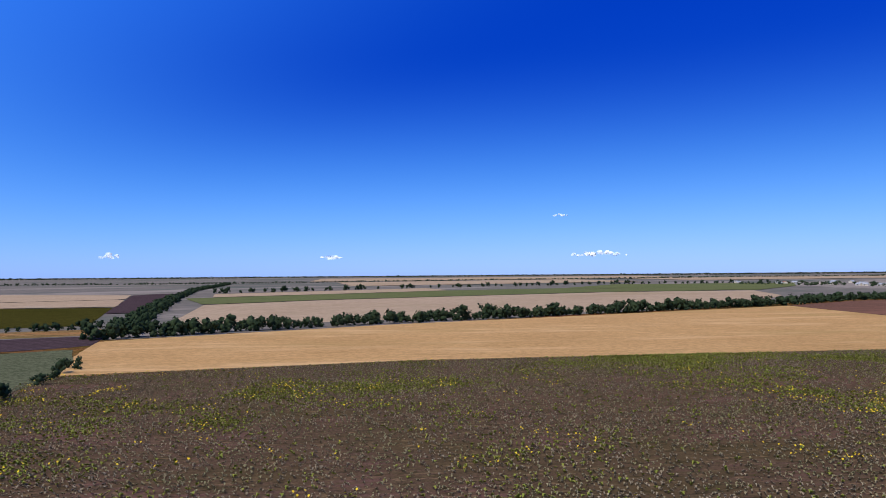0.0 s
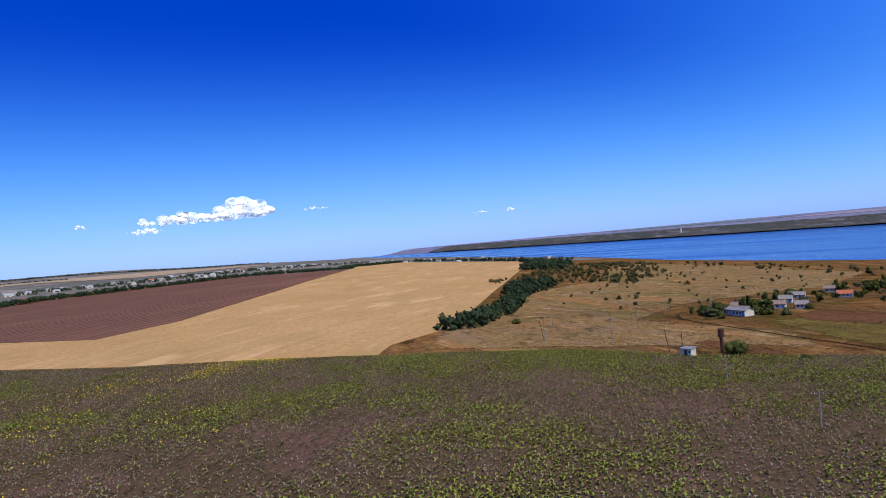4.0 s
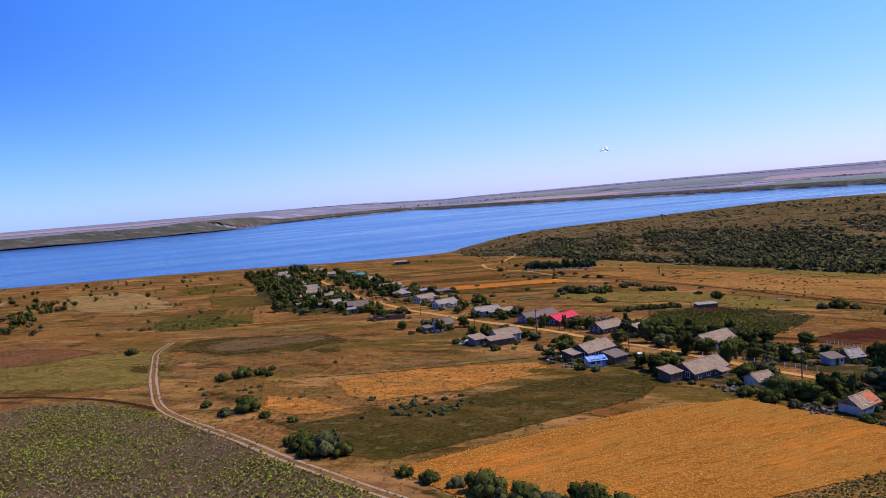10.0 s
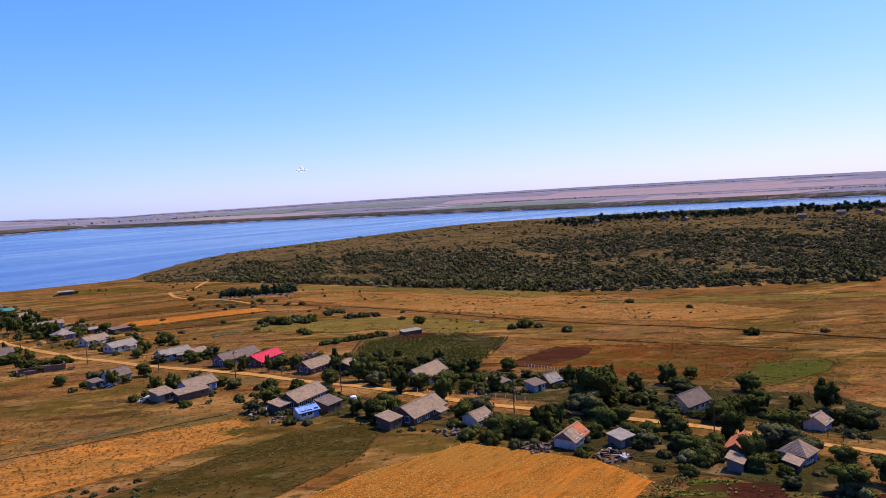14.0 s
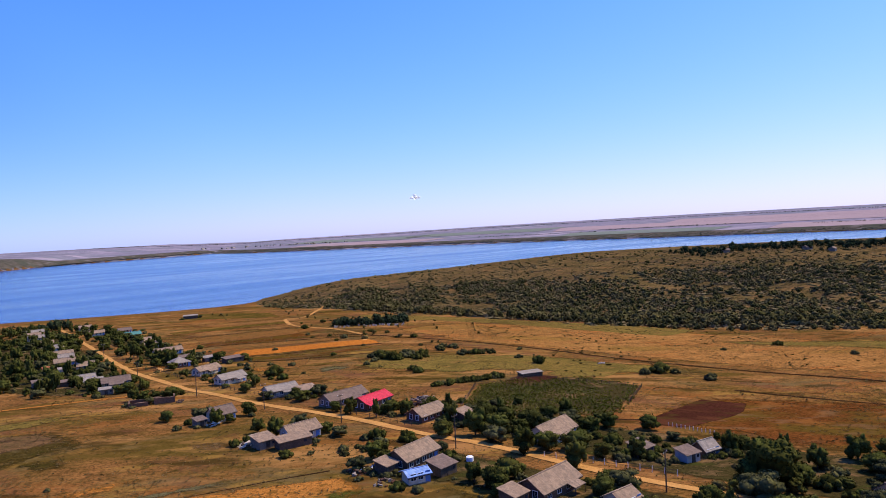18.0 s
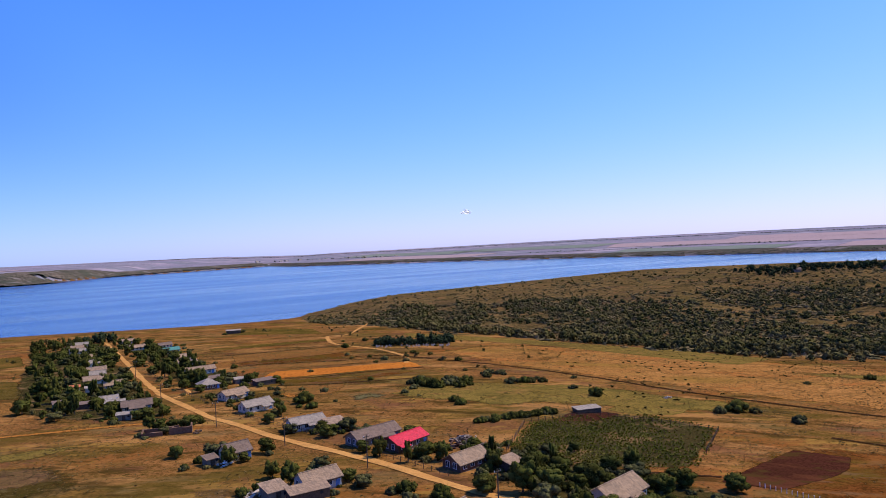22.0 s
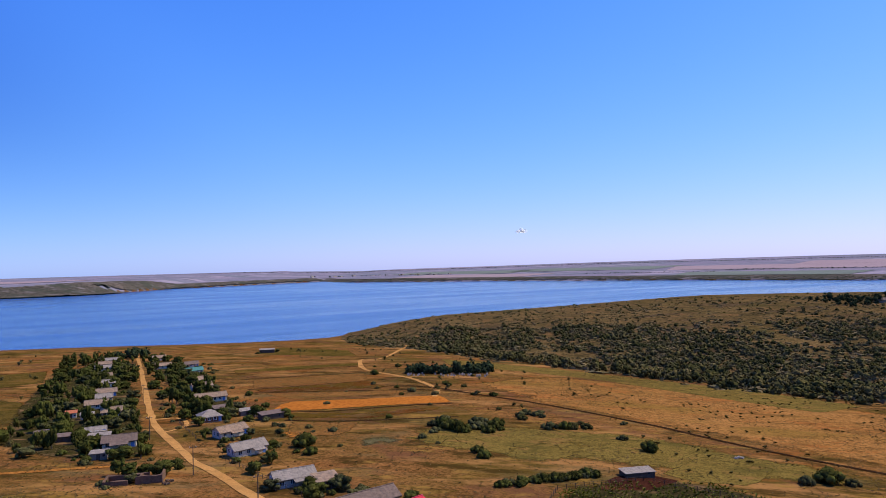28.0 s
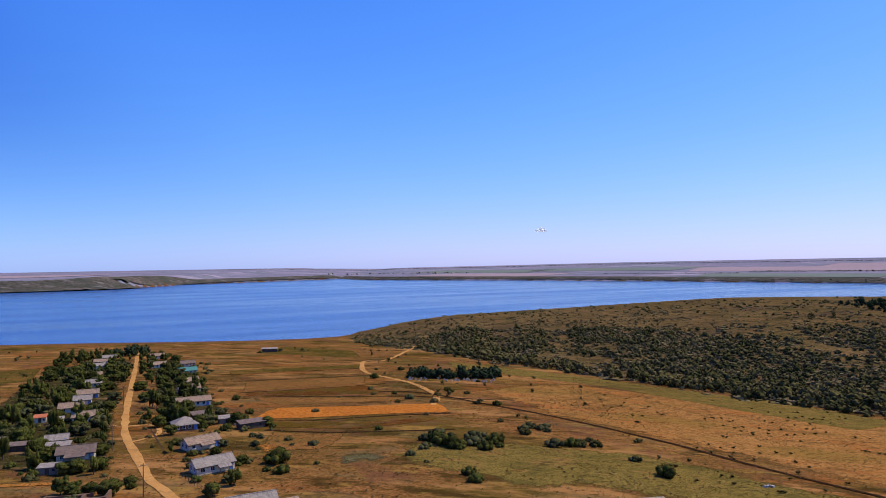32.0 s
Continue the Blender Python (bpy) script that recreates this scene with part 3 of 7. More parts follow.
def quick_mesh(name, verts, faces, mat):
    """The same from large arrays, all faces with the same count of corners."""
    verts, faces = np.asarray(verts, np.float32), np.asarray(faces, np.int32)
    me = bpy.data.meshes.new(name)
    k = faces.shape[1]
    me.vertices.add(len(verts))
    me.vertices.foreach_set("co", verts.ravel())
    me.loops.add(faces.size)
    me.loops.foreach_set("vertex_index", faces.ravel())
    me.polygons.add(len(faces))
    me.polygons.foreach_set("loop_start", np.arange(0, faces.size, k, dtype=np.int32))
    me.polygons.foreach_set("loop_total", np.full(len(faces), k, np.int32))
    me.update(calc_edges=True)
    me.validate()
    me.materials.append(mat)
    return me


def part(name, bm, material, parent, label="", m=None):
    """Links a bmesh, or a ready mesh, as one part under its parent."""
    if isinstance(bm, bmesh.types.BMesh):
        me = bpy.data.meshes.new(name)
        bm.to_mesh(me)
        bm.free()
        me.materials.append(material)
    else:
        me = bm
    ob = new(name, me)
    ob.parent = parent
    if m is not None:
        ob.matrix_basis = m
    if label:
        ob["label"] = label
    return ob


def box(bm, x0, x1, y0, y1, z0, z1, bevel=0.0):
    v = [bm.verts.new(p) for p in ((x0, y0, z0), (x1, y0, z0), (x1, y1, z0), (x0, y1, z0), (x0, y0, z1), (x1, y0, z1), (x1, y1, z1), (x0, y1, z1))]
    fs = [bm.faces.new([v[i] for i in f]) for f in ((3, 2, 1, 0), (4, 5, 6, 7), (0, 1, 5, 4), (1, 2, 6, 5), (2, 3, 7, 6), (3, 0, 4, 7))]
    if bevel:
        bmesh.ops.bevel(bm, geom=list({e for f in fs for e in f.edges}), offset=bevel, segments=1, affect="EDGES")
    return bm


def boxed(*a, bevel=0.0):
    return box(bmesh.new(), *a, bevel=bevel)


def prism(bm, loop, y0, y1):
    """A loop of (x, z) drawn out from y0 to y1."""
    a = [bm.verts.new((x, y0, z)) for x, z in loop]
    b = [bm.verts.new((x, y1, z)) for x, z in loop]
    n = len(loop)
    bm.faces.new(a)
    bm.faces.new(b[::-1])
    for i in range(n):
        bm.faces.new((a[(i + 1) % n], a[i], b[i], b[(i + 1) % n]))
    return bm


def rod(bm, a, b, r0, r1, n=6):
    a, b = Vector(a), Vector(b)
    q = (b - a).to_track_quat("Z", "Y")
    ra = [bm.verts.new(a + q @ Vector((math.cos(6.2832 * i / n) * r0, math.sin(6.2832 * i / n) * r0, 0))) for i in range(n)]
    rb = [bm.verts.new(b + q @ Vector((math.cos(6.2832 * i / n) * r1, math.sin(6.2832 * i / n) * r1, 0))) for i in range(n)]
    for i in range(n):
        bm.faces.new((ra[i], ra[(i + 1) % n], rb[(i + 1) % n], rb[i]))
    bm.faces.new(rb)
    bm.faces.new(ra[::-1])
    return bm


# ---- the lie of the land ----
def smooth(a):
    a = np.clip(a, 0, 1)
    return a * a * (3 - 2 * a)
NEAR_X = [-5000, -2500, -1357, -940, -703, -574, -424, -326, -253, -190, -140, -112, -100, 0, 150, 300, 500, 900, 1500, 3000, 5000]
NEAR_Y = [760, 710, 652, 582, 574, 588, 618, 628, 629, 634, 645, 661, 684, 740, 790, 830, 740, 450, -60, -1500, -3400]
FAR_X = [-5000, -3900, -2400, -1500, -1150, -1080, -900, -600, -400, 240, 734, 1195, 1770, 3500, 5000]
FAR_Y = [900, 1160, 1550, 1850, 2080, 2600, 2850, 3300, 2950, 2560, 2155, 1705, 1247, -200, -1500]
FOOT_X = [-110, -95, -69, -44, 21, 63, 106, 152, 190, 300, 500, 1000, 3000]
FOOT_Y = [676, 622, 572, 540, 462, 428, 392, 358, 322, 262, 150, -120, -1000]
CREST_X = [-110, -80, 0, 177, 300, 371, 800, 1500, 3000]
CREST_Y = [682, 686, 668, 648, 620, 575, 330, -160, -1200]
TOP_X = [-110, -90, -60, -30, 0, 60, 130, 250, 400, 620, 1000]
TOP_Z = [0, 4, 9.5, 14, 16.5, 18.5, 20.5, 25.5, 29, 31, 30]
def height(x, y):
    x = np.asarray(x, float); y = np.asarray(y, float)
    r = np.hypot(x, y)
    d = y + 85
    z = 29 - 0.0205 * (d + np.sqrt(d * d + 900) - 30)
    z = z - 11 * smooth((x + 30) / 230) * smooth((y + 120) / 150) - 4 * smooth((-x - 100) / 400) * smooth((y + 160) / 200) * smooth((900 + x) / 400)
    z = np.maximum(z, 1.5) + 0.0085 * np.maximum(r - 1200, 0) * smooth((-y - 100) / 900)
    yf, yc = np.interp(x, FOOT_X, FOOT_Y), np.interp(x, CREST_X, CREST_Y)
    top = np.interp(x, TOP_X, TOP_Z)
    u = np.clip((y - yf) / np.maximum(yc - yf, 8), 0, 1.3)
    face = np.sin(np.pi * np.clip(u, 0, 1))
    # gullies run down the face, low terraces along it
    gully = np.sin(x * 0.071 + 2.2 * np.sin(x * 0.019) + 2.0 * u) * np.sin(x * 0.031 + 1.0)
    step = np.sin(u * 44 + 1.5 * np.sin(x * 0.02))
    s = np.clip(0.55 * smooth(u) + 0.45 * np.clip(u, 0, 1), 0, 1) * (x > -110)
    z = z + np.maximum(top - z, 0) * s + (x > -110) * face * (2.0 * gully + 0.35 * step) * smooth((x + 100) / 90)
    nc = np.interp(x, NEAR_X, NEAR_Y)
    z = np.minimum(z, np.where(x > -100, 0.45, 0.05) * (nc - y) + 0.1)
    z = np.maximum(z, -4)
    fc = np.interp(x, FAR_X, FAR_Y)
    e = y - fc
    left = smooth((-1080 - x) / 120)
    bank = left * (30 * smooth(e / 220) + 0.0065 * np.maximum(e, 0)) + (1 - left) * (9 * smooth(e / 60) + 0.0155 * np.maximum(e, 0))
    return np.where(e > -40, np.maximum(np.minimum(0.1 * e, 1) + np.where(e > 0, bank, 0), -4), z)


def ground_z(x, y):
    return float(height(x, y))


radii = np.concatenate([np.arange(2, 260, 5.0), np.arange(260, 860, 7.5), np.arange(860, 1600, 25.0), np.arange(1600, 3500, 36.0), np.arange(3500, 4960, 80.0)])
turns = 720
ang = np.arange(turns) * 2 * math.pi / turns
gx = -20 + np.outer(radii, np.cos(ang))
gy = 0 + np.outer(radii, np.sin(ang))
gz = height(gx, gy)
verts = np.stack([gx, gy, gz], -1).reshape(-1, 3)
i0 = np.arange(len(radii) - 1)[:, None] * turns
j0 = np.arange(turns)[None, :]
j1 = (j0 + 1) % turns
faces = np.stack([i0 + j0, i0 + turns + j0, i0 + turns + j1, i0 + j1], -1).reshape(-1, 4)
me = quick_mesh("ground", verts, faces, M_STEPPE)
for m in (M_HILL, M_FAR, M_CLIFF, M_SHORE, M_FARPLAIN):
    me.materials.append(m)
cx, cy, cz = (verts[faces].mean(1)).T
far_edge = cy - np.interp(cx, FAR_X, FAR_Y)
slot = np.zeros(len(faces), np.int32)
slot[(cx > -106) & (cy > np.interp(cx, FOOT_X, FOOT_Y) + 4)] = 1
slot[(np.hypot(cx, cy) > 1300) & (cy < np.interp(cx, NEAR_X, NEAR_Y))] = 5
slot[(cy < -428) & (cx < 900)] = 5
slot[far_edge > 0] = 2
near_edge = np.interp(cx, NEAR_X, NEAR_Y) - cy
slot[(near_edge < 22) & (far_edge < -60) & (cx < -60)] = 4
me.polygons.foreach_set("material_index", slot)
me.polygons.foreach_set("use_smooth", np.ones(len(faces), bool))
me.attributes.new("rim", "FLOAT", "POINT").data.foreach_set("value", np.full(len(verts), 9.0, np.float32))
tagged(new("ground", me), "dry ochre and olive steppe with a bushy bluff above a lake", "ground", kind="structure")

wm = mesh_of("water", [(-4900, -2600, 0), (4900, -2600, 0), (4900, 4900, 0), (-4900, 4900, 0)], [(0, 1, 2, 3)], M_WATER)
tagged(new("water", wm), "wide blue lake with pale wind streaks", "water", kind="structure")


def sheet(name, loop, mat, label, category="field", lift=0.12, step=6.0, ragged=0.5, kind="structure", fade=1.2):
    """A field laid over the land: the loop of (x, y) cut into strips that follow the ground."""
    lift = lift * 0.45 if lift < 0.5 else lift
    loop = [Vector(p) for p in loop]
    n = len(loop)
    lo, hi = min(p.y for p in loop), max(p.y for p in loop)
    ys = sorted({round(lo + (hi - lo) * k / max(1, int((hi - lo) / step)), 3) for k in range(int((hi - lo) / step) + 1)} | {round(p.y, 3) for p in loop})
    vs, fs = [], []

    def cross(y):
        out = []
        for i in range(n):
            a, b = loop[i], loop[(i + 1) % n]
            if (a.y <= y) != (b.y <= y):
                out.append((i, a, b))
        return sorted(out, key=lambda e: e[1].x + (y - e[1].y) / (e[2].y - e[1].y) * (e[2].x - e[1].x))
    for ya, yb in zip(ys, ys[1:]):
        if yb - ya < 1e-3:
            continue
        c = cross((ya + yb) / 2)
        for (i, a, b), (j, d, e) in zip(c[::2], c[1::2]):
            wide = max(abs(b.x - a.x), 1)
            at = lambda p, q, y: p.x + (y - p.y) / (q.y - p.y) * (q.x - p.x)
            jog = lambda y, k: ragged * noise.noise(Vector((y * 0.23, k * 7.1, 3.3)))
            l0, l1, r0, r1 = at(a, b, ya) + jog(ya, i), at(a, b, yb) + jog(yb, i), at(d, e, ya) + jog(ya, j), at(d, e, yb) + jog(yb, j)
            k = max(1, int(max(r0 - l0, r1 - l1) / step))
            base = len(vs)
            for y, l, r in ((ya, l0, r0), (yb, l1, r1)):
                for s in range(k + 1):
                    x = l + (r - l) * s / k
                    vs.append((x, y))
            fs += [(base + s, base + s + 1, base + k + 2 + s, base + k + 1 + s) for s in range(k)]
    v = np.array(vs)
    z = height(v[:, 0], v[:, 1]) + lift
    me = quick_mesh(name, np.column_stack([v, z]), fs, mat)
    rim = np.full(len(v), 1e9)
    for p, q in zip(loop, loop[1:] + loop[:1]):
        d = np.array(q - p)
        t = np.clip(((v - np.array(p)) @ d) / max(d @ d, 1e-9), 0, 1)
        rim = np.minimum(rim, np.linalg.norm(v - np.array(p) - t[:, None] * d, axis=1))
    me.attributes.new("rim", "FLOAT", "POINT").data.foreach_set("value", np.minimum(rim / fade, 9.0).astype(np.float32))
    return tagged(new(name, me), label, category, kind=kind)


def strip(name, line, width, mat, label, category="road", lift=0.2, wander=0.5, shift=0.0):
    """A road, track or bank along a line of (x, y), with a slightly uneven edge."""
    lift = lift * 0.4 if lift < 0.5 else lift
    pts = [Vector(p) for p in line]
    run = []
    for i in range(len(pts) - 1):
        p0, p1, p2, p3 = pts[max(i - 1, 0)], pts[i], pts[i + 1], pts[min(i + 2, len(pts) - 1)]
        k = max(2, int((p2 - p1).length / 3))
        for s in range(k):
            t = s / k
            run.append(0.5 * ((2 * p1) + (p2 - p0) * t + (2 * p0 - 5 * p1 + 4 * p2 - p3) * t * t + (3 * p1 - p0 - 3 * p2 + p3) * t ** 3))
    run.append(pts[-1])
    vs, fs, rim = [], [], []
    for i, p in enumerate(run):
        d = (run[min(i + 1, len(run) - 1)] - run[max(i - 1, 0)]).normalized()
        nrm = Vector((-d.y, d.x))
        w = width / 2
        a = w + wander * noise.noise(Vector((i * 0.37, 1.5, 0)))
        b = w + wander * noise.noise(Vector((i * 0.37, 9.5, 0)))
        for o, dz in ((a, 0), (a * 0.4, 0.03), (-b * 0.4, 0.03), (-b, 0)):
            q = p + nrm * (o + shift)
            vs.append((q.x, q.y, ground_z(q.x, q.y) + lift + dz))
            rim.append(0.0 if dz == 0 else max(width * 0.6, 2.4))
        if i:
            fs += [(4 * i - 4 + k, 4 * i - 3 + k, 4 * i + 1 + k, 4 * i + k) for k in range(3)]
    me = mesh_of(name, vs, fs, mat, flat=False)
    me.attributes.new("rim", "FLOAT", "POINT").data.foreach_set("value", np.array(rim, np.float32))
    return tagged(new(name, me), label, category, kind="structure")


# ---- fields ----
SUNFLOWER = [(-20, -321), (-114, -291), (-177, -259), (-277, -206), (-291, -200), (-251, -146), (-212, -65), (-205, -42), (-188, -10), (-159, 12), (-145, 32), (-137, 47), (-121, 48), (-98, 36),
             (-73, 17), (-43, -7), (-26, -20), (0, -45), (30, -80), (40, -140), (10, -230), (-2, -262)]
sheet("sunflower_field", SUNFLOWER, M_SUNSOIL, "brown sunflower field with green rows and yellow patches", lift=0.1, step=5)
sheet("stubble_field", [(-21, -322), (-48, -426), (-193, -431), (-330, -418), (-546, -401), (-364, -172), (-424, -138), (-1440, 130), (-1637, 151), (-2055, 385), (-1324, 477), (-1043, 367), (-515, 94), (-273, -22),
                        (-235, -55), (-214, -64), (-253, -146), (-293, -200), (-279, -206), (-179, -259), (-116, -291)], M_STUBBLE, "wide straw-coloured stubble field with faint rows", lift=0.14, step=8)
sheet("ploughed_field", [(-547, -403), (-362, -171), (-424, -138), (-1470, 135), (-1294, -96), (-1005, -341), (-677, -412)], M_PLOUGH, "brown ploughed field beside the stubble", lift=0.3, step=10)
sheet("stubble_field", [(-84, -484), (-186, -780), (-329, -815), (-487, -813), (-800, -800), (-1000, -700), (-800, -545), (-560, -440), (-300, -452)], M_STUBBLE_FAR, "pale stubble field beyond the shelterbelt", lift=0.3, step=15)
sheet("green_field", [(-186, -784), (-222, -1004), (-680, -1080), (-905, -1020), (-1010, -710), (-800, -805), (-487, -816), (-329, -818)], M_FARCROP, "green crop field beyond pale stubble", lift=0.5, step=25)
sheet("stubble_field", [(-260, -1018), (-310, -1186), (-738, -1236), (-690, -1084)], M_STUBBLE_FAR, "pale straw strip beyond a fallow field", lift=0.7, step=25)
sheet("green_field", [(-905, -1020), (-1199, -1153), (-1500, -900), (-1277, -780), (-1010, -700)], M_FARCROP, "bright green crop field beyond the stubble", lift=0.7, step=25)
sheet("ploughed_field", [(-66, -522), (-58, -545), (-108, -785), (-196, -1212), (-300, -1328), (-206, -985), (-147, -744), (-80, -525)], M_DARKPLOUGH, "dark ploughed strip beside the tree belt", lift=0.5, step=20)
sheet("green_field", [(-23, -823), (-108, -783), (-58, -531), (-17, -540), (200, -545), (220, -830)], M_GREENFIELD, "dark green field behind a hedge", lift=0.4, step=15)
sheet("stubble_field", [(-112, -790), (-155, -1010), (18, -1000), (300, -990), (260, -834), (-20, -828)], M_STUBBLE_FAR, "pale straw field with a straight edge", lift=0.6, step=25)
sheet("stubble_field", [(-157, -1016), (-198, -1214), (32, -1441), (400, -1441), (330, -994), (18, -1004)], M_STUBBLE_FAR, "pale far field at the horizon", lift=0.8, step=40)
sheet("ploughed_field", [(-15, -462), (-57, -455), (-44, -404), (-14, -401), (120, -398), (130, -462)], M_DARKPLOUGH, "dark ploughed strip behind the green field", lift=0.3, step=10)
sheet("green_field", [(-37, -396), (-33, -356), (-20, -308), (-6, -282), (60, -262), (160, -280), (150, -396)], M_MOWN, "mown grey-green field beside the track", lift=0.2, step=8)
sheet("fallow_strip", [(-66, -500), (-58, -460), (-14, -466), (130, -466), (140, -506), (-10, -512)], M_DRYPASTURE, "dry strip before a hedge", lift=0.2, step=8)
sheet("wheat_field", [(-41, 1), (-23, 13), (-1, 28), (20, 36), (37, 20), (40, 8), (25, -3), (9, -11), (-4, -20), (-17, -17), (-30, -10)], M_WHEAT, "golden ripe wheat field with drill rows", lift=0.3, step=3)
GARDEN = [(22, -9), (27, -4), (34, 0), (43, 5.5), (52, 3.5), (62, -3.5), (68, -9), (58, -18), (47, -25), (30, -20)]
sheet("vegetable_garden", GARDEN, M_SOIL, "dark dug garden soil with narrow green beds", "garden", lift=0.15, step=3)
sheet("garden_path", [(29.2, -14.6), (28.6, -14.0), (50.6, 2.6), (51.2, 2.1)], M_RUT, "pale trodden garden path", "path", lift=0.3, step=1, ragged=0.2, fade=0.35)
BEDS = [[(40.4, 4.2), (46.7, 0.6), (45.3, -0.9), (36.1, 2.6)], [(33.1, -1.7), (37.6, -3.1), (36.0, -5.0), (32.0, -3.6)], [(26.4, -5.4), (30.6, -7.6), (29.2, -12.4), (23.4, -9.0)], [(53.4, -1.5), (58.2, -4.2), (56.2, -6.2), (52.1, -3.6)],
        [(33.2, -10.6), (45.7, -15.9), (44.2, -18.4), (31.2, -14.6)], [(44.4, 7.4), (51.2, 4.2), (49.8, 2.8), (42.2, 5.0)], [(47.4, -6.6), (50.8, -8.4), (48.6, -10.6), (45.4, -8.6)], [(54, -10), (62, -4.6), (65, -7), (57, -13)], [(52, -15), (56, -12), (59.6, -15), (55, -18.4)], [(38.6, -7.2), (41.4, -8.4), (40.2, -10), (37.2, -8.8)]]
for bed in BEDS:
    sheet("garden_bed", bed, M_FRESHGRASS, "green vegetable bed in dark soil", "garden bed", lift=0.2, step=1.5, ragged=0.3, fade=0.5)
sheet("orange_field", [(-66, 252), (-66, 274), (-30, 277), (-3, 284), (3, 266), (-20, 260), (-45, 253)], M_ORANGE, "bright orange stubble strip", lift=0.25, step=5)
DUG = [(51, 96), (66, 108), (82, 121), (93, 114), (86, 104), (78, 98), (62, 90)]
sheet("dug_plot", DUG, M_SOIL, "dark freshly dug garden plot", "garden", lift=0.26, step=2, ragged=0.6, fade=1.6)
sheet("dry_patch", [(-82, 51), (-66, 46), (-53, 34), (-60, 29), (-69, 29), (-78, 38)], M_TANGRASS, "bright orange patch of dry grass", lift=0.24, step=3, ragged=1.0, fade=5.0)
sheet("dry_patch", [(-62, 58), (-50, 67), (-25, 77), (-20, 62), (-40, 52)], M_YELLOWGRASS, "patch of tan dry grass", lift=0.15, step=3, ragged=3.0, fade=14.0)
sheet("reed_plot", [(-192, 197), (-195, 217), (-161, 241), (-130, 165), (-147, 157), (-170, 158)], M_MEADOW, "olive green plot of tall weeds", lift=0.2, step=4, ragged=1.5, fade=4.0)
sheet("bare_plot", [(-222, 102), (-238, 138), (-190, 136), (-160, 120), (-172, 98), (-205, 92)], M_REDSOIL, "reddish bare garden plot", lift=0.2, step=5, ragged=2.5, fade=9.0)
sheet("dry_patch", [(-241, 213), (-265, 259), (-233, 247), (-209, 203)], M_YELLOWGRASS, "yellow dry plot behind a hamlet", lift=0.2, step=5, ragged=1.5, fade=4.0)
sheet("bare_plot", [(-180, 22), (-150, 20), (-140, 34), (-166, 42), (-190, 36)], M_REDSOIL, "reddish bare ground round a water tower", lift=0.2, step=4, ragged=2.5, fade=9.0)
sheet("dry_patch", [(-250, 156), (-245, 204), (-205, 182), (-196, 174), (-212, 162)], M_YELLOWGRASS, "yellow dry grass plot", lift=0.2, step=5, ragged=1.5, fade=5.0)
sheet("olive_verge", [(-62, 14), (-44, 0), (-30, -8), (-17, -15.5), (-4, -19), (4, -40), (-8, -33), (-24, -17.5), (-43, -3.2), (-57, 7)], M_MEADOW, "weedy olive verge between track and wheat", lift=0.16, step=3, ragged=1.0, fade=2.5)
for loop, label in (([(-300, -20), (-250, -44), (-214, -66), (-190, -22), (-165, 18), (-140, 52), (-180, 80), (-240, 64), (-262, 84), (-290, 120), (-310, 180), (-330, 260), (-440, 420), (-620, 470), (-860, 450), (-740, 320), (-580, 220), (-480, 90), (-340, 20)], "pale dry pasture on the slope to the lake"),
                    ([(-225, 78), (-160, 52), (-104, 50), (-112, 96), (-140, 130), (-216, 118)], "olive tan pasture before a hamlet"),
                    ([(-330, 300), (-260, 240), (-215, 210), (-205, 260), (-260, 340), (-330, 420), (-430, 440)], "pale dry grass behind a hamlet")):
    sheet("dry_pasture", loop, M_YELLOWOLIVE if "before" in label else M_DRYPASTURE, label, lift=0.1, step=9, ragged=4.0, fade=22.0)
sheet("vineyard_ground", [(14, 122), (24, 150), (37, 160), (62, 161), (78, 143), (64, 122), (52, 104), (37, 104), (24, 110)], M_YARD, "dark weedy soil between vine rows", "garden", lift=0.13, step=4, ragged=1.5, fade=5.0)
sheet("meadow_patch", [(52, 167), (68, 186), (87, 178), (72, 158), (57, 160)], M_YELLOWOLIVE, "yellow-green fenced plot behind the gardens", lift=0.2, step=4, ragged=0.6, fade=2.0)
sheet("olive_patch", [(-77, 34), (-63, 28), (-52, 33.5), (-32, 41), (-13, 55), (2, 63), (10, 50), (4, 36), (-1, 31), (-23, 15), (-41, 2.5), (-52, 6), (-62, 18), (-72, 26)], M_OLIVE, "dark olive strip of weeds beside the wheat", lift=0.2, step=3, ragged=0.6, fade=4.0)
sheet("dry_patch", [(-70, 58), (-51, 70), (-30, 72), (-16, 73), (-12, 62), (-15, 56), (-33, 43), (-52, 36), (-62, 44)], M_TANGRASS, "tan and orange dry grass", lift=0.18, step=3, ragged=1.0, fade=6.0)
sheet("green_patch", [(96, 62), (123, 80), (154, 75), (134, 58), (104, 50)], M_FRESHGRASS, "fresh green grass plot behind the houses", lift=0.24, step=4, ragged=2.0, fade=6.0)
sheet("rusty_patch", [(46, 90), (58, 122), (86, 136), (150, 116), (156, 80), (120, 44), (80, 52), (58, 76)], M_RUSTY, "reddish brown dry grass behind the gardens", lift=0.14, step=4, ragged=3.0, fade=30.0)
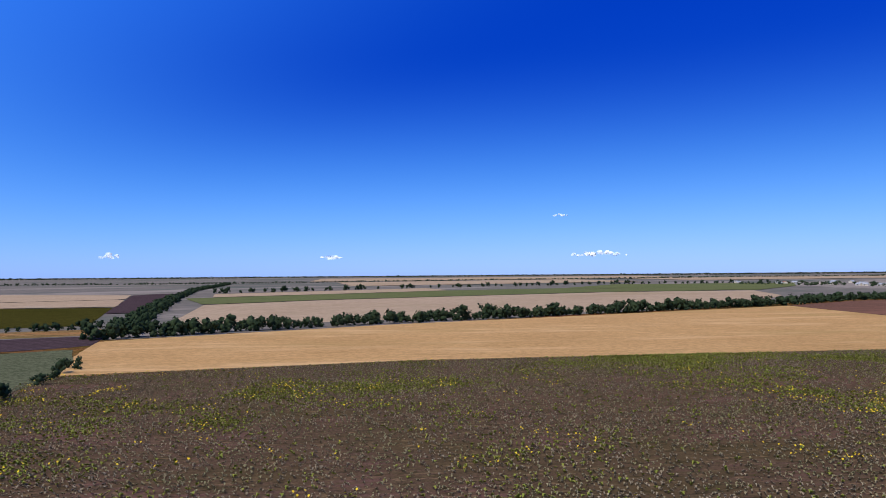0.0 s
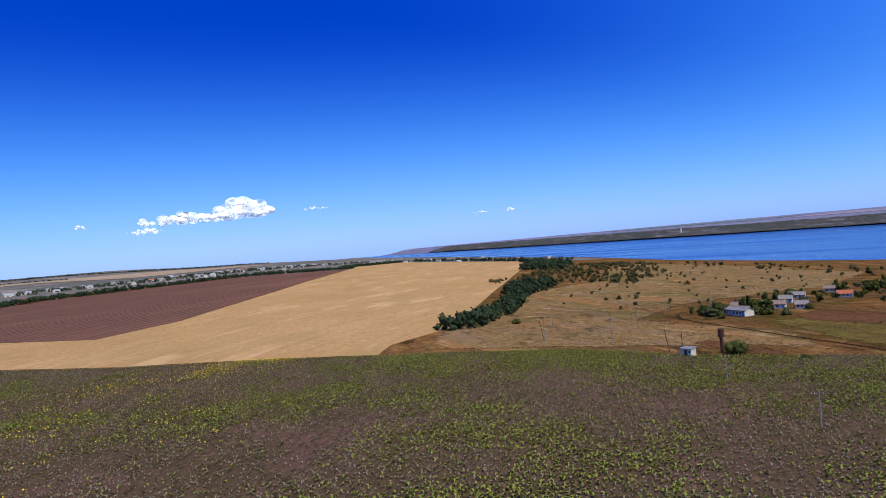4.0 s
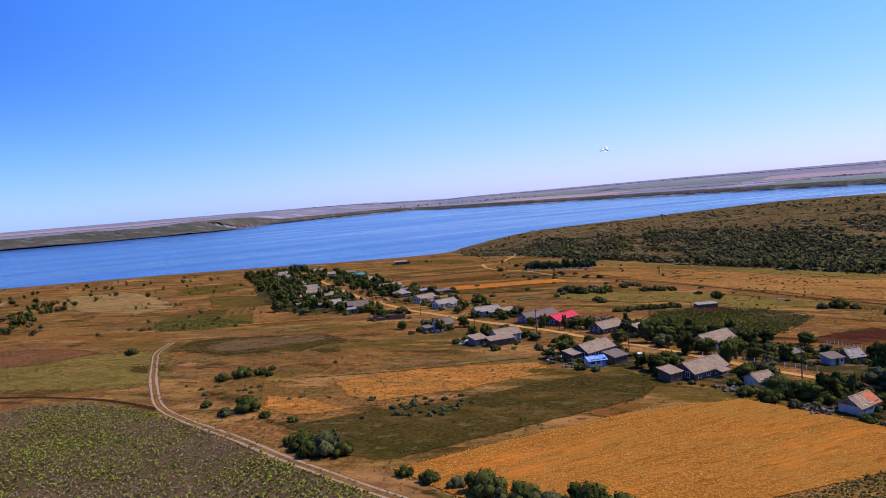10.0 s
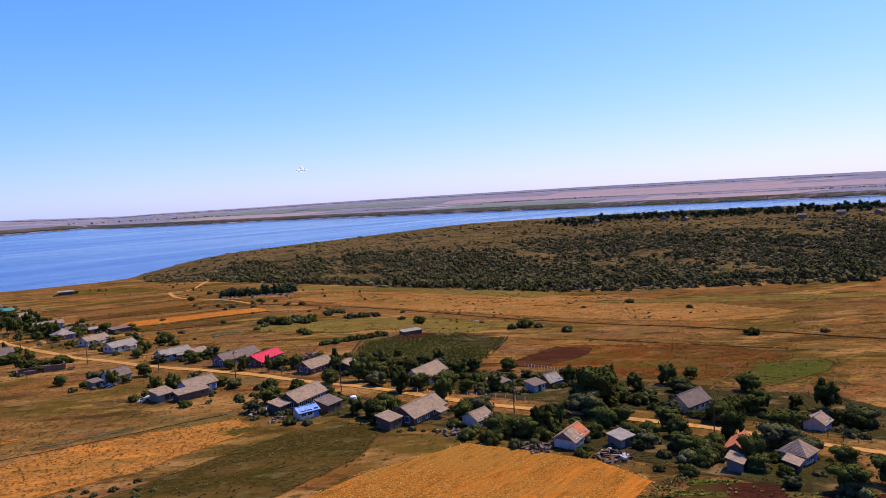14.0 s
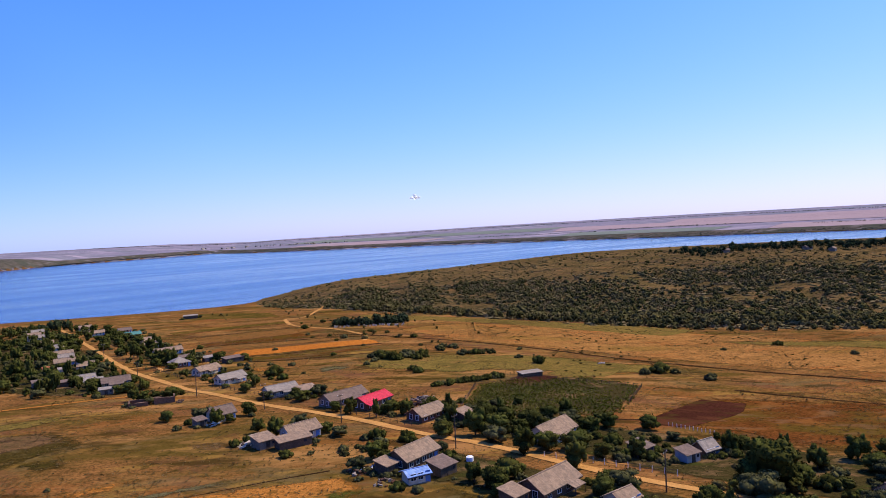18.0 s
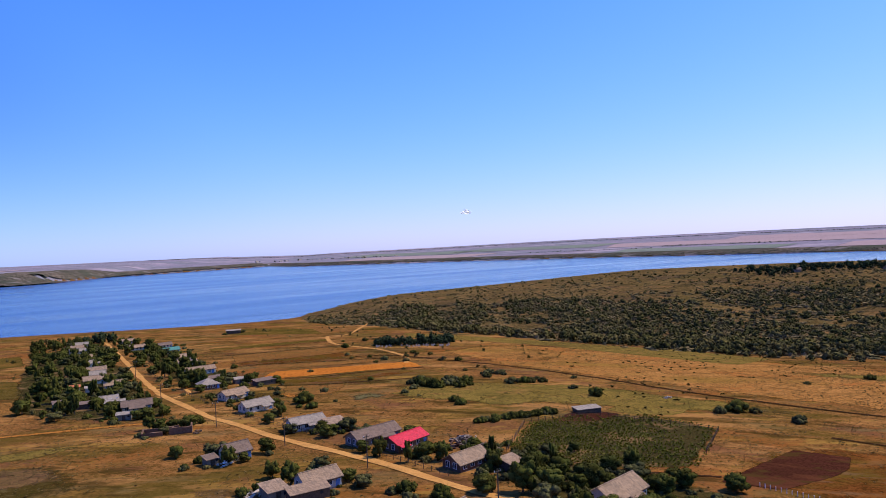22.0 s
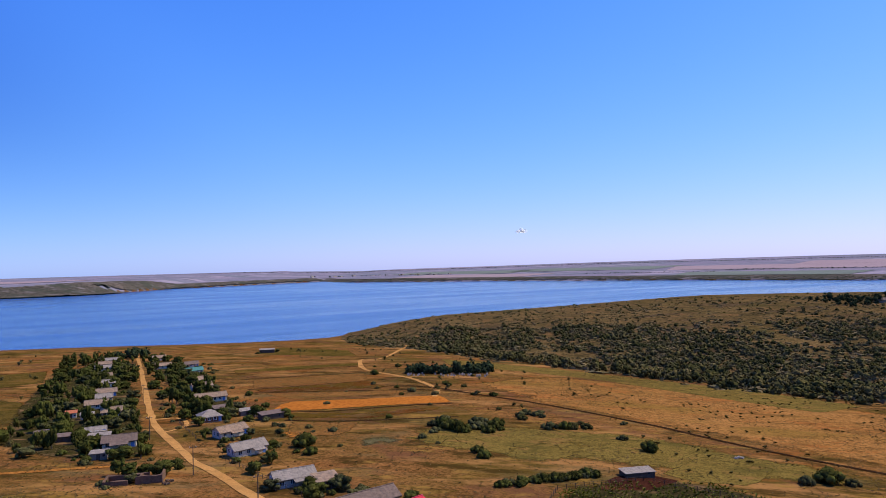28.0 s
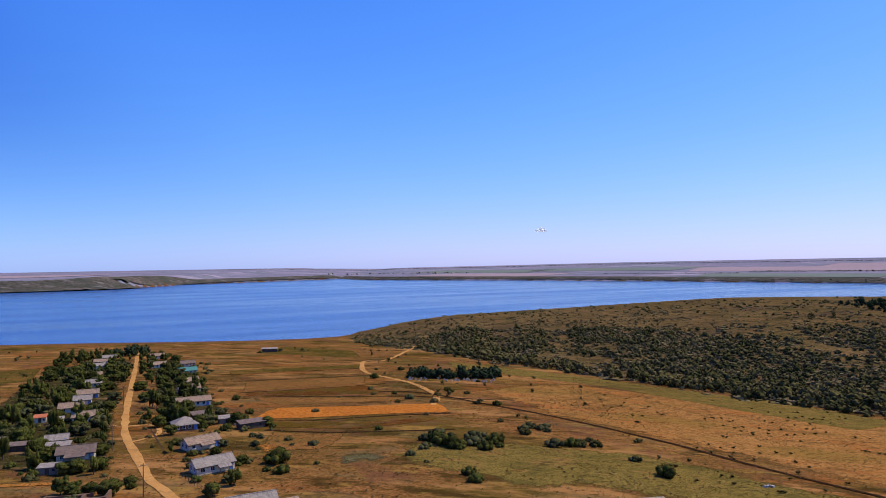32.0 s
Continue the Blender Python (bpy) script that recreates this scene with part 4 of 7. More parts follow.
for loop, mat, label in (([(-127, 398), (-53, 424), (-50, 405), (-120, 378)], M_MEADOW, "olive fallow strip"), ([(-120, 376), (-50, 402), (-43, 372), (-102, 352)], M_STEPPE, "dry fallow strip"),
                         ([(-102, 350), (-42, 369), (-38, 340), (-92, 314)], M_YELLOWGRASS, "straw-coloured fallow strip"), ([(-90, 311), (-38, 336), (-24, 306), (-86, 302)], M_RUSTY, "rust brown fallow strip"),
                         ([(-86, 300), (-22, 300), (-12, 288), (-64, 278)], M_YELLOWGRASS, "pale straw fallow strip"), ([(-64, 250), (-28, 246), (0, 258), (-2, 248), (-25, 232), (-58, 236)], M_RUSTY, "brown weedy strip beside an orange field"),
                         ([(-56, 232), (-28, 228), (-30, 205), (-50, 204)], M_YELLOWGRASS, "ochre fallow strip"), ([(-146, 504), (-140, 570), (-74, 520), (-58, 462), (-90, 475)], M_MEADOW, "green plot near the shore"),
                         ([(-301, 405), (-253, 432), (-216, 365), (-244, 331)], M_MEADOW, "olive grass plot behind the village"), ([(-230, 320), (-182, 294), (-150, 240), (-185, 235)], M_MEADOW, "green weedy plot behind the village"),
                         ([(-175, 232), (-148, 236), (-136, 205), (-160, 190)], M_YELLOWGRASS, "dry plot behind the village"),
                         ([(-5, 440), (60, 400), (150, 340), (180, 290), (150, 270), (80, 350), (0, 400)], M_YELLOWOLIVE, "greener grass below the bluff")):
    sheet("fallow_strip", loop, mat, label, lift=0.2, step=4, ragged=1.5, fade=4.0)
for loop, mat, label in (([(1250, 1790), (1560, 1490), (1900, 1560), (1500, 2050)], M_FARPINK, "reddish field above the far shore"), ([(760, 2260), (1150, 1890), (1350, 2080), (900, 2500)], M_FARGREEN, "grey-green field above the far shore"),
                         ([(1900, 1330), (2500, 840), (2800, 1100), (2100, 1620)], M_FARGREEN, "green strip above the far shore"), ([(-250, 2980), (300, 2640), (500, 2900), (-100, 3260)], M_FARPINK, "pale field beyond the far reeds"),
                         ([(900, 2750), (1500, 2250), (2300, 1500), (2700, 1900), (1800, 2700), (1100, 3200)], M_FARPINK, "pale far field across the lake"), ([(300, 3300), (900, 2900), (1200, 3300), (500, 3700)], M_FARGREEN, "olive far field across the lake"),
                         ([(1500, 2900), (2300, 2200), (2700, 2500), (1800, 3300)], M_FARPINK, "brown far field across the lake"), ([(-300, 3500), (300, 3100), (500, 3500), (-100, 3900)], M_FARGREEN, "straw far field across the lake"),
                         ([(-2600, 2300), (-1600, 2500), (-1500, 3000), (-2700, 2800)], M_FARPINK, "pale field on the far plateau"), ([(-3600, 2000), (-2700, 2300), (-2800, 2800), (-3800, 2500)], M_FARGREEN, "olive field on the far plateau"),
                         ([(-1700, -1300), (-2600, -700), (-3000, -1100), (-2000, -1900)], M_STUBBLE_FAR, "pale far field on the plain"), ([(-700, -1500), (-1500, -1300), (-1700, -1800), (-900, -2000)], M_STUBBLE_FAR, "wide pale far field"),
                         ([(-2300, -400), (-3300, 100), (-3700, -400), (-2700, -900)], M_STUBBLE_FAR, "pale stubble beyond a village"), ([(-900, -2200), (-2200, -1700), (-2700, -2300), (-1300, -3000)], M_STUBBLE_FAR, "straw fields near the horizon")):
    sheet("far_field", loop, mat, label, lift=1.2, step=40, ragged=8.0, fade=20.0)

# ---- roads ----
strip("village_road", [(-240, 525), (-196, 433), (-132, 297), (-106, 243), (-93, 219), (-79, 197), (-67, 178), (-57, 166), (-46, 151), (-37, 140), (-27, 129), (-14, 115), (1, 96), (13, 84), (32, 60), (54, 40), (68, 26), (82, 7), (96, -14), (120, -50)],
      2.8, M_ROAD, "pale ochre dirt road through the village", "road", lift=0.28, wander=0.5)
TRACK = [(-147, 130), (-141, 110), (-128, 86), (-114, 62), (-100, 41), (-88, 30), (-74, 19), (-57, 5), (-44, -5), (-33, -13), (-25, -19), (0, -43), (40, -85), (90, -138), (170, -220)]
strip("field_track", TRACK, 3.0, M_TRACK, "twin-rut dirt track along the sunflower field", "track", lift=0.22)
for side_way in (-0.75, 0.75):
    strip("wheel_rut", TRACK, 0.6, M_RUT, "pale bare wheel rut of a field track", "track", lift=0.3, wander=0.2, shift=side_way)
strip("furrow", [(-75, 64), (-62, 65), (-51, 66.9), (-40, 69.5), (-29, 72.8), (-20, 75)], 0.5, M_DITCH, "narrow dark furrow between grass plots", "furrow", lift=0.16, wander=0.4)
sheet("grey_weeds", [(-66, 66), (-51, 67.6), (-30, 73.4), (-33, 77.5), (-45, 76), (-64, 71)], M_GREYGRASS, "strip of grey-green dry weeds", "grass", lift=0.17, step=2, ragged=1.5, fade=5.0)
strip("field_track", [(-100, 40), (-120, 50), (-143, 56), (-168, 58), (-198, 61), (-238, 67), (-256, 78)], 1.6, M_DITCH, "narrow dark track across dry grass", "track", lift=0.2)
strip("ditch", [(-30, 312), (-13, 311), (16, 285), (41, 263), (69, 232), (93, 199), (125, 166), (158, 137), (190, 87)], 1.7, M_DITCH, "dark ditch line across the pasture", "ditch", lift=0.45, wander=0.4)
strip("footpath", [(-31, 542), (-42, 447), (-55, 440), (-47, 387), (-30, 358), (-17, 338), (-5, 304), (-5, 280)], 3.0, M_ROAD, "pale sandy path winding to the shore", "path", lift=0.25)

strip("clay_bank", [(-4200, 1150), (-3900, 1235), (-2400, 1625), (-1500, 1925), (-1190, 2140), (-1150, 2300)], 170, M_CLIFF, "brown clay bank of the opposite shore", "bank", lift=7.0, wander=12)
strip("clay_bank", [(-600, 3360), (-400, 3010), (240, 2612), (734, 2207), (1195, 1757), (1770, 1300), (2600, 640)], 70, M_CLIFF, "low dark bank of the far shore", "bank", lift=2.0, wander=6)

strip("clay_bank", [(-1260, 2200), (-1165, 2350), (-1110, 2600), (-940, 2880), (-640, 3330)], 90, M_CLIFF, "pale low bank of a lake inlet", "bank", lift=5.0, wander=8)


def beside_road(off, s):
    """A point of the upper village: metres to the right of the road, metres along it."""
    return (-79 + 0.898 * off - 0.441 * s, 197 + 0.441 * off + 0.898 * s)


# The first sheet also darkens the ground between the trees as shade.
for loop, label in (([(-5, -14), (-5, 60), (-6, 150), (-5, 320), (-30, 325), (-50, 240), (-54, 120), (-50, 30), (-34, 2), (-16, -10)], "weedy yards below dense village trees, with shade painted in"),
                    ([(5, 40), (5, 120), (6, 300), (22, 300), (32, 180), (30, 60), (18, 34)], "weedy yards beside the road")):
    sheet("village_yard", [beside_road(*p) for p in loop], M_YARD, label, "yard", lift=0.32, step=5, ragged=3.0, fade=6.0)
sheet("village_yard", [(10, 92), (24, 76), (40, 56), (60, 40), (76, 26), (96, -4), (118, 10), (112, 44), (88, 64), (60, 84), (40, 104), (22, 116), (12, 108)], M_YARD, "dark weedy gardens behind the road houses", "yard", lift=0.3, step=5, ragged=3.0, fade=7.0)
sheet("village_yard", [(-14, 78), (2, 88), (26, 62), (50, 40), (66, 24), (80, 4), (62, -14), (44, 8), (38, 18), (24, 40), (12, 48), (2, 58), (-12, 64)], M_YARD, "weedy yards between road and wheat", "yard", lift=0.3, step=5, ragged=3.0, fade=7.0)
sheet("dug_plot", [(31, 150), (38, 162), (47, 168), (56, 161), (45, 151)], M_SOIL, "dark dug strip beside a field shed", "garden", lift=0.22, step=2, ragged=1.0, fade=2.0)
for loop, mat, label in (([(-60, 216), (-45, 220), (-36, 204), (-50, 197)], M_TANGRASS, "orange dry grass behind a house"), ([(-33, 206), (-10, 208), (-5, 191), (-28, 185)], M_GREYGRASS, "grey-green weeds on fallow land"),
                         ([(26, 206), (48, 203), (40, 178), (23, 166), (7, 180)], M_YELLOWOLIVE, "yellow-olive grass behind the gardens"), ([(-133, 112), (-130, 134), (-92, 138), (-74, 119), (-96, 106), (-116, 98)], M_PURPLEWEED, "purple-brown weeds in the meadow"), ([(-98, 106), (-76, 110), (-66, 96), (-80, 88)], M_OLIVE, "olive grass in the meadow"), ([(-80, 75), (-60, 90), (-48, 84), (-62, 67)], M_TANGRASS, "orange grass in the meadow"), ([(-106, 56), (-96, 58), (-86, 55), (-76, 35), (-68, 27), (-62, 14), (-74, 22), (-90, 39)], M_OLIVE, "dark weedy verge beside a field track"), ([(-60, 108), (-44, 112), (-34, 98), (-50, 92)], M_PURPLEWEED, "brownish weeds behind the farm houses"), ([(-150, 92), (-128, 98), (-112, 80), (-130, 70)], M_OLIVE, "olive weeds beside a field track"),
                         ([(-120, 150), (-96, 158), (-84, 150), (-100, 132), (-118, 134)], M_YELLOWOLIVE, "yellow-olive grass at the village edge"), ([(-28, 70), (-12, 67), (-7, 58), (-20, 53), (-32, 61)], M_FRESHGRASS, "greener grass beside the farm houses")):
    sheet("grass_patch", loop, mat, label, lift=0.21, step=4, ragged=3.0, fade=12.0)
strip("trodden_line", [(88, 54), (98, 62), (112, 72), (126, 82), (150, 96)], 0.5, M_TRACK, "narrow trodden line across brown grass", "path", lift=0.42, wander=0.4)

strip("side_track", [(-104, 241), (-98, 243), (-93, 239), (-88, 228), (-90, 220), (-92, 217)], 1.8, M_ROAD, "sandy loop beside the road bend", "track", lift=0.24, wander=0.4)

for line, label in (([(-122, 377), (-84, 390), (-48, 404)], "dark weedy boundary between fallow strips"), ([(-104, 351), (-70, 361), (-40, 371)], "dark ditch between fallow strips"), ([(-92, 312), (-60, 324), (-30, 338)], "low bank between fallow strips"),
                    ([(-86, 301), (-50, 301), (-18, 300), (20, 296)], "dark furrow across fallow land"), ([(-64, 250), (-40, 250), (-20, 257), (2, 264)], "dark edge of an orange field"), ([(-56, 233), (-28, 229), (4, 236)], "weedy line between plots"),
                    ([(-130, 428), (-90, 440), (-40, 452)], "dark boundary line near the shore"), ([(-300, 404), (-240, 440), (-215, 470)], "dark boundary line of a grass plot"), ([(-250, 240), (-205, 222), (-160, 238)], "dark boundary line behind a hamlet"),
                    ([(100, 132), (124, 112), (150, 92)], "trodden line across brown grass"), ([(20, 110), (40, 103), (54, 99)], "trodden garden edge")):
    strip("field_boundary", line, 1.5, M_DITCH, label, "boundary", lift=0.3, wander=0.9)

sheet("olive_pasture", [(-24, 196), (6, 176), (40, 170), (80, 160), (110, 150), (104, 184), (70, 214), (34, 226), (-10, 226)], M_YELLOWOLIVE, "yellow-olive grass with low weeds behind the gardens", lift=0.16, step=6, ragged=3.0, fade=16.0)
sheet("green_pasture", [(140, 268), (185, 250), (235, 222), (290, 180), (310, 140), (262, 150), (210, 182), (172, 212), (140, 246)], M_YELLOWOLIVE, "yellow-green grass below the bluff", lift=0.2, step=6, ragged=4.0, fade=24.0)
sheet("tan_pasture", [(0, 330), (30, 262), (70, 222), (112, 178), (170, 136), (232, 140), (210, 250), (150, 320), (60, 372)], M_PASTURE, "wide orange-tan dry pasture before the bluff", lift=0.14, step=8, ragged=3.0, fade=24.0)

sheet("olive_pasture", [(-150, 110), (-118, 90), (-84, 92), (-66, 112), (-80, 138), (-120, 146), (-148, 138)], M_OLIVE, "brown olive grass below the village", lift=0.16, step=6, ragged=3.0, fade=22.0)


# ---- plants ----
rng = np.random.default_rng(7)


def ico(sub):
    bm = bmesh.new()
    bmesh.ops.create_icosphere(bm, subdivisions=sub, radius=1.0)
    v = np.array([p.co[:] for p in bm.verts])
    f = np.array([[q.index for q in p.verts] for p in bm.faces])
    bm.free()
    return v, f


ICO1, ICO2 = ico(1), ico(2)


def lobes_mesh(lobes, leaves, leaf, seed, core=ICO2, shrink=0.74):
    """A crown: uneven lobes (x, y, z, rx, rz) and small leaf clumps standing out of them. Triangles."""
    r = np.random.default_rng(seed)
    vs, fs, n = [], [], 0
    for x, y, z, rx, rz in lobes:
        v = core[0].copy()
        v *= (1 + 0.22 * r.standard_normal(len(v)))[:, None]
        vs.append(v * (rx * shrink, rx * shrink, rz * shrink) + (x, y, z))
        fs.append(core[1] + n)
        n += len(v)
    weight = np.array([l[3] ** 2 for l in lobes])
    pick = r.choice(len(lobes), leaves, p=weight / weight.sum())
    L = np.array(lobes)[pick]
    d = r.standard_normal((leaves, 3))
    d /= np.linalg.norm(d, axis=1)[:, None]
    c = L[:, :3] + d * np.column_stack([L[:, 3], L[:, 3], L[:, 4]]) * r.uniform(0.78, 1.1, leaves)[:, None]
    a = r.standard_normal((leaves, 3))
    u = np.cross(d, a)
    u /= np.linalg.norm(u, axis=1)[:, None]
    w = np.cross(d, u) + 0.5 * d * r.standard_normal(leaves)[:, None]
    s = (leaf * r.uniform(0.6, 1.5, leaves))[:, None]
    quad = np.stack([c - u * s, c + w * s * 0.8, c + u * s, c - w * s * 0.7 + d * s * 0.3], 1).reshape(-1, 3)
    k = np.arange(leaves)[:, None] * 4 + n
    vs.append(quad)
    fs.append(np.concatenate([k + (0, 1, 2), k + (0, 2, 3)]))
    return np.concatenate(vs), np.concatenate(fs)


def crown_lobes(seed, width, tall, base, count):
    r = np.random.default_rng(seed)
    out = [(0, 0, base + tall * 0.52, width * 0.36, tall * 0.42)]
    for i in range(count):
        a = 6.283 * i / count + r.uniform(-0.4, 0.4)
        k = r.uniform(0.16, 0.42) * width
        out.append((math.cos(a) * k, math.sin(a) * k, base + tall * r.uniform(0.18, 0.8), width * r.uniform(0.12, 0.25), tall * r.uniform(0.13, 0.26)))
    return out


def tree(name, label, seed, width, tall, stem, mat, leaves=620, count=8):
    ob = new(name)
    tagged(ob, label, "tree")
    bm = bmesh.new()
    rod(bm, (0, 0, -0.4), (0.08, 0.03, stem + tall * 0.25), 0.035 * tall, 0.02 * tall, 7)
    r = np.random.default_rng(seed)
    stem *= 0.45
    lobes = crown_lobes(seed, width, tall, stem, count + 7)
    for x, y, z, rx, rz in lobes[1:6]:
        rod(bm, (0.05, 0.02, stem + tall * 0.05), (x * 0.8, y * 0.8, z), 0.014 * tall, 0.006 * tall, 5)
    part("trunk", bm, M_BARK, ob)
    v, f = lobes_mesh(lobes, int(leaves * 3.4), 0.027 * width, seed, ICO2, 0.80)
    part("crown", quick_mesh("crown", v, f, mat), mat, ob)
    ob.location.z = -500
    return ob


def bush(name, label, seed, width, tall, mat, leaves=330):
    lobes = [(0, 0, tall * 0.45, width * 0.34, tall * 0.5)]
    r = np.random.default_rng(seed)
    for i in range(6):
        a = 1.047 * i + r.uniform(-0.4, 0.4)
        k = r.uniform(0.2, 0.46) * width
        lobes.append((math.cos(a) * k, math.sin(a) * k, tall * r.uniform(0.25, 0.5), width * r.uniform(0.16, 0.24), tall * r.uniform(0.25, 0.36)))
    ob = new(name)
    tagged(ob, label, "bush")
    v, f = lobes_mesh(lobes, int(leaves * 2.6), 0.031 * width, seed, ICO2, 0.80)
    part("foliage", quick_mesh("foliage", v, f, mat), mat, ob)
    bm = bmesh.new()
    for i in range(4):
        a = 1.6 * i + 0.3
        rod(bm, (0, 0, -0.3), (math.cos(a) * width * 0.2, math.sin(a) * width * 0.2, tall * 0.5), 0.05, 0.025, 5)
    part("stem", bm, M_BARK, ob)
    ob.location.z = -500
    return ob


TREES = [tree("walnut_tree", "dark green walnut tree with a broad rounded crown", 11, 7.0, 5.2, 1.2, M_LEAF),
         tree("cherry_tree", "dark green orchard tree with a dense uneven crown", 12, 5.4, 4.4, 1.0, M_LEAF, 520, 7),
         tree("acacia_tree", "tall acacia tree with a loose green crown", 13, 5.6, 6.6, 1.6, M_LEAF, 600, 9),
         tree("apricot_tree", "olive green apricot tree with a low wide crown", 14, 6.2, 4.0, 0.9, M_LEAF_OLD, 560, 8),
         tree("poplar_tree", "slender dark poplar tree", 15, 3.2, 7.6, 1.0, M_LEAF, 480, 7)]
BUSHES = [bush("lilac_bush", "dense dark green lilac bush", 21, 4.4, 2.8, M_LEAF),
          bush("wild_bush", "wild olive-green bush on dry grass", 22, 3.6, 2.2, M_LEAF_OLD),
          bush("thorn_bush", "low dark thorn bush on dry grass", 23, 3.0, 1.7, M_SCRUB)]
USED = {}


def put(kinds, which, x, y, size=1.0, group="", sink=0.1):
    src = kinds[which % len(kinds)]
    turn = (x * 37.1 + y * 91.7) % 360
    m = Matrix.Translation((x, y, ground_z(x, y) - sink)) @ pose(0, 0, 0, 0, 0, turn).to_3x3().to_4x4() @ Matrix.Diagonal((size, size, size * (0.92 + 0.16 * ((x * 13.7) % 1)), 1))
    if src.name not in USED:
        USED[src.name] = True
        ob = src
        ob.matrix_basis = m
    else:
        keep = src.matrix_basis.copy()
        src.matrix_basis = Matrix.Identity(4)
        ob = copy_thing(src, Matrix.Identity(4))
        ob.matrix_basis = m
        src.matrix_basis = keep
    if group:
        ob["group"] = group
    return ob


ROAD_LINE = np.array([(-240, 525), (-196, 433), (-132, 297), (-106, 243), (-79, 197), (-57, 166), (-37, 140), (-14, 115), (13, 84), (32, 60), (54, 40), (82, 7), (120, -50)], float)


def road_gap(x, y):
    """Metres from the middle of the village road; numbers or arrays."""
    best = np.full(np.shape(x), 1e9)
    for a, b in zip(ROAD_LINE, ROAD_LINE[1:]):
        t = np.clip(((x - a[0]) * (b - a)[0] + (y - a[1]) * (b - a)[1]) / ((b - a) @ (b - a)), 0, 1)
        best = np.minimum(best, np.hypot(x - a[0] - t * (b - a)[0], y - a[1] - t * (b - a)[1]))
    return best


# ---- houses ----
HOUSES = []


def gable_walls(L, W, h, rise, deep=0.7):
    bm = bmesh.new()
    loop = [(-W / 2, -deep), (W / 2, -deep), (W / 2, h), (0, h + rise), (-W / 2, h)]
    a = [bm.verts.new((-L / 2, y, z)) for y, z in loop]
    b = [bm.verts.new((L / 2, y, z)) for y, z in loop]
    bm.faces.new(a[::-1])
    bm.faces.new(b)
    for i in range(5):
        bm.faces.new((a[i], a[(i + 1) % 5], b[(i + 1) % 5], b[i]))
    return bm


def slope(L, W, h, rise, side, over=0.4, thick=0.1):
    """One side of a roof, from the ridge to past the eave; side is -1 or 1."""
    run = W / 2
    ez, ey = h - over * rise / run, (run + over) * side
    bm = bmesh.new()
    rows = [(0.0, h + rise + 0.06), (ey, ez + 0.06)]
    seg = max(4, int(L / 1.1))
    grid = []
    for k in range(2):
        for y, z in rows:
            grid.append([bm.verts.new((-L / 2 - over + (L + 2 * over) * i / seg, y, z + k * thick + 0.012 * math.sin(i * 2.1 + y))) for i in range(seg + 1)])
    b0, b1, t0, t1 = grid
    for i in range(seg):
        bm.faces.new((t0[i], t0[i + 1], t1[i + 1], t1[i]) if side < 0 else (t0[i], t1[i], t1[i + 1], t0[i + 1]))
        bm.faces.new((b0[i], b1[i], b1[i + 1], b0[i + 1]) if side < 0 else (b0[i], b0[i + 1], b1[i + 1], b1[i]))
        bm.faces.new((t1[i], t1[i + 1], b1[i + 1], b1[i]))
        bm.faces.new((t0[i + 1], t0[i], b0[i], b0[i + 1]))
    bm.faces.new((t0[0], t1[0], b1[0], b0[0]))
    bm.faces.new((t1[-1], t0[-1], b0[-1], b1[-1]))
    bmesh.ops.recalc_face_normals(bm, faces=bm.faces)
    return bm


def hip_roof(L, W, h, rise, over=0.4):
    bm = bmesh.new()
    x, y = L / 2 + over, W / 2 + over
    k = max(0.0, (L - W) / 2)
    lo = [bm.verts.new(p) for p in ((-x, -y, h - 0.15), (x, -y, h - 0.15), (x, y, h - 0.15), (-x, y, h - 0.15))]
    up = [bm.verts.new(p) for p in ((-x, -y, h - 0.03), (x, -y, h - 0.03), (x, y, h - 0.03), (-x, y, h - 0.03))]
    a, b = bm.verts.new((-k - 0.05, 0, h + rise)), bm.verts.new((k + 0.05, 0, h + rise))
    bm.faces.new(lo[::-1])
    for i in range(4):
        bm.faces.new((lo[i], lo[(i + 1) % 4], up[(i + 1) % 4], up[i]))
    bm.faces.new((up[0], up[1], b, a))
    bm.faces.new((up[2], up[3], a, b))
    bm.faces.new((up[1], up[2], b))
    bm.faces.new((up[3], up[0], a))
    return bm


def window(parent, x, y, z, turn, w=0.95, h=1.15):
    bm = bmesh.new()
    t = 0.09
    box(bm, -w / 2 - t, w / 2 + t, -0.05, 0.03, h / 2, h / 2 + t)
    box(bm, -w / 2 - t, w / 2 + t, -0.07, 0.03, -h / 2 - t, -h / 2)
    box(bm, -w / 2 - t, -w / 2, -0.05, 0.03, -h / 2, h / 2)
    box(bm, w / 2, w / 2 + t, -0.05, 0.03, -h / 2, h / 2)
    box(bm, -0.03, 0.03, -0.04, 0.03, -h / 2, h / 2)
    fr = part("window", bm, M_FRAME, parent, m=pose(x, y, z, 0, 0, turn))
    part("pane", boxed(-w / 2, w / 2, -0.02, 0.02, -h / 2, h / 2), M_GLASS, fr, "dark glass pane")
    return fr


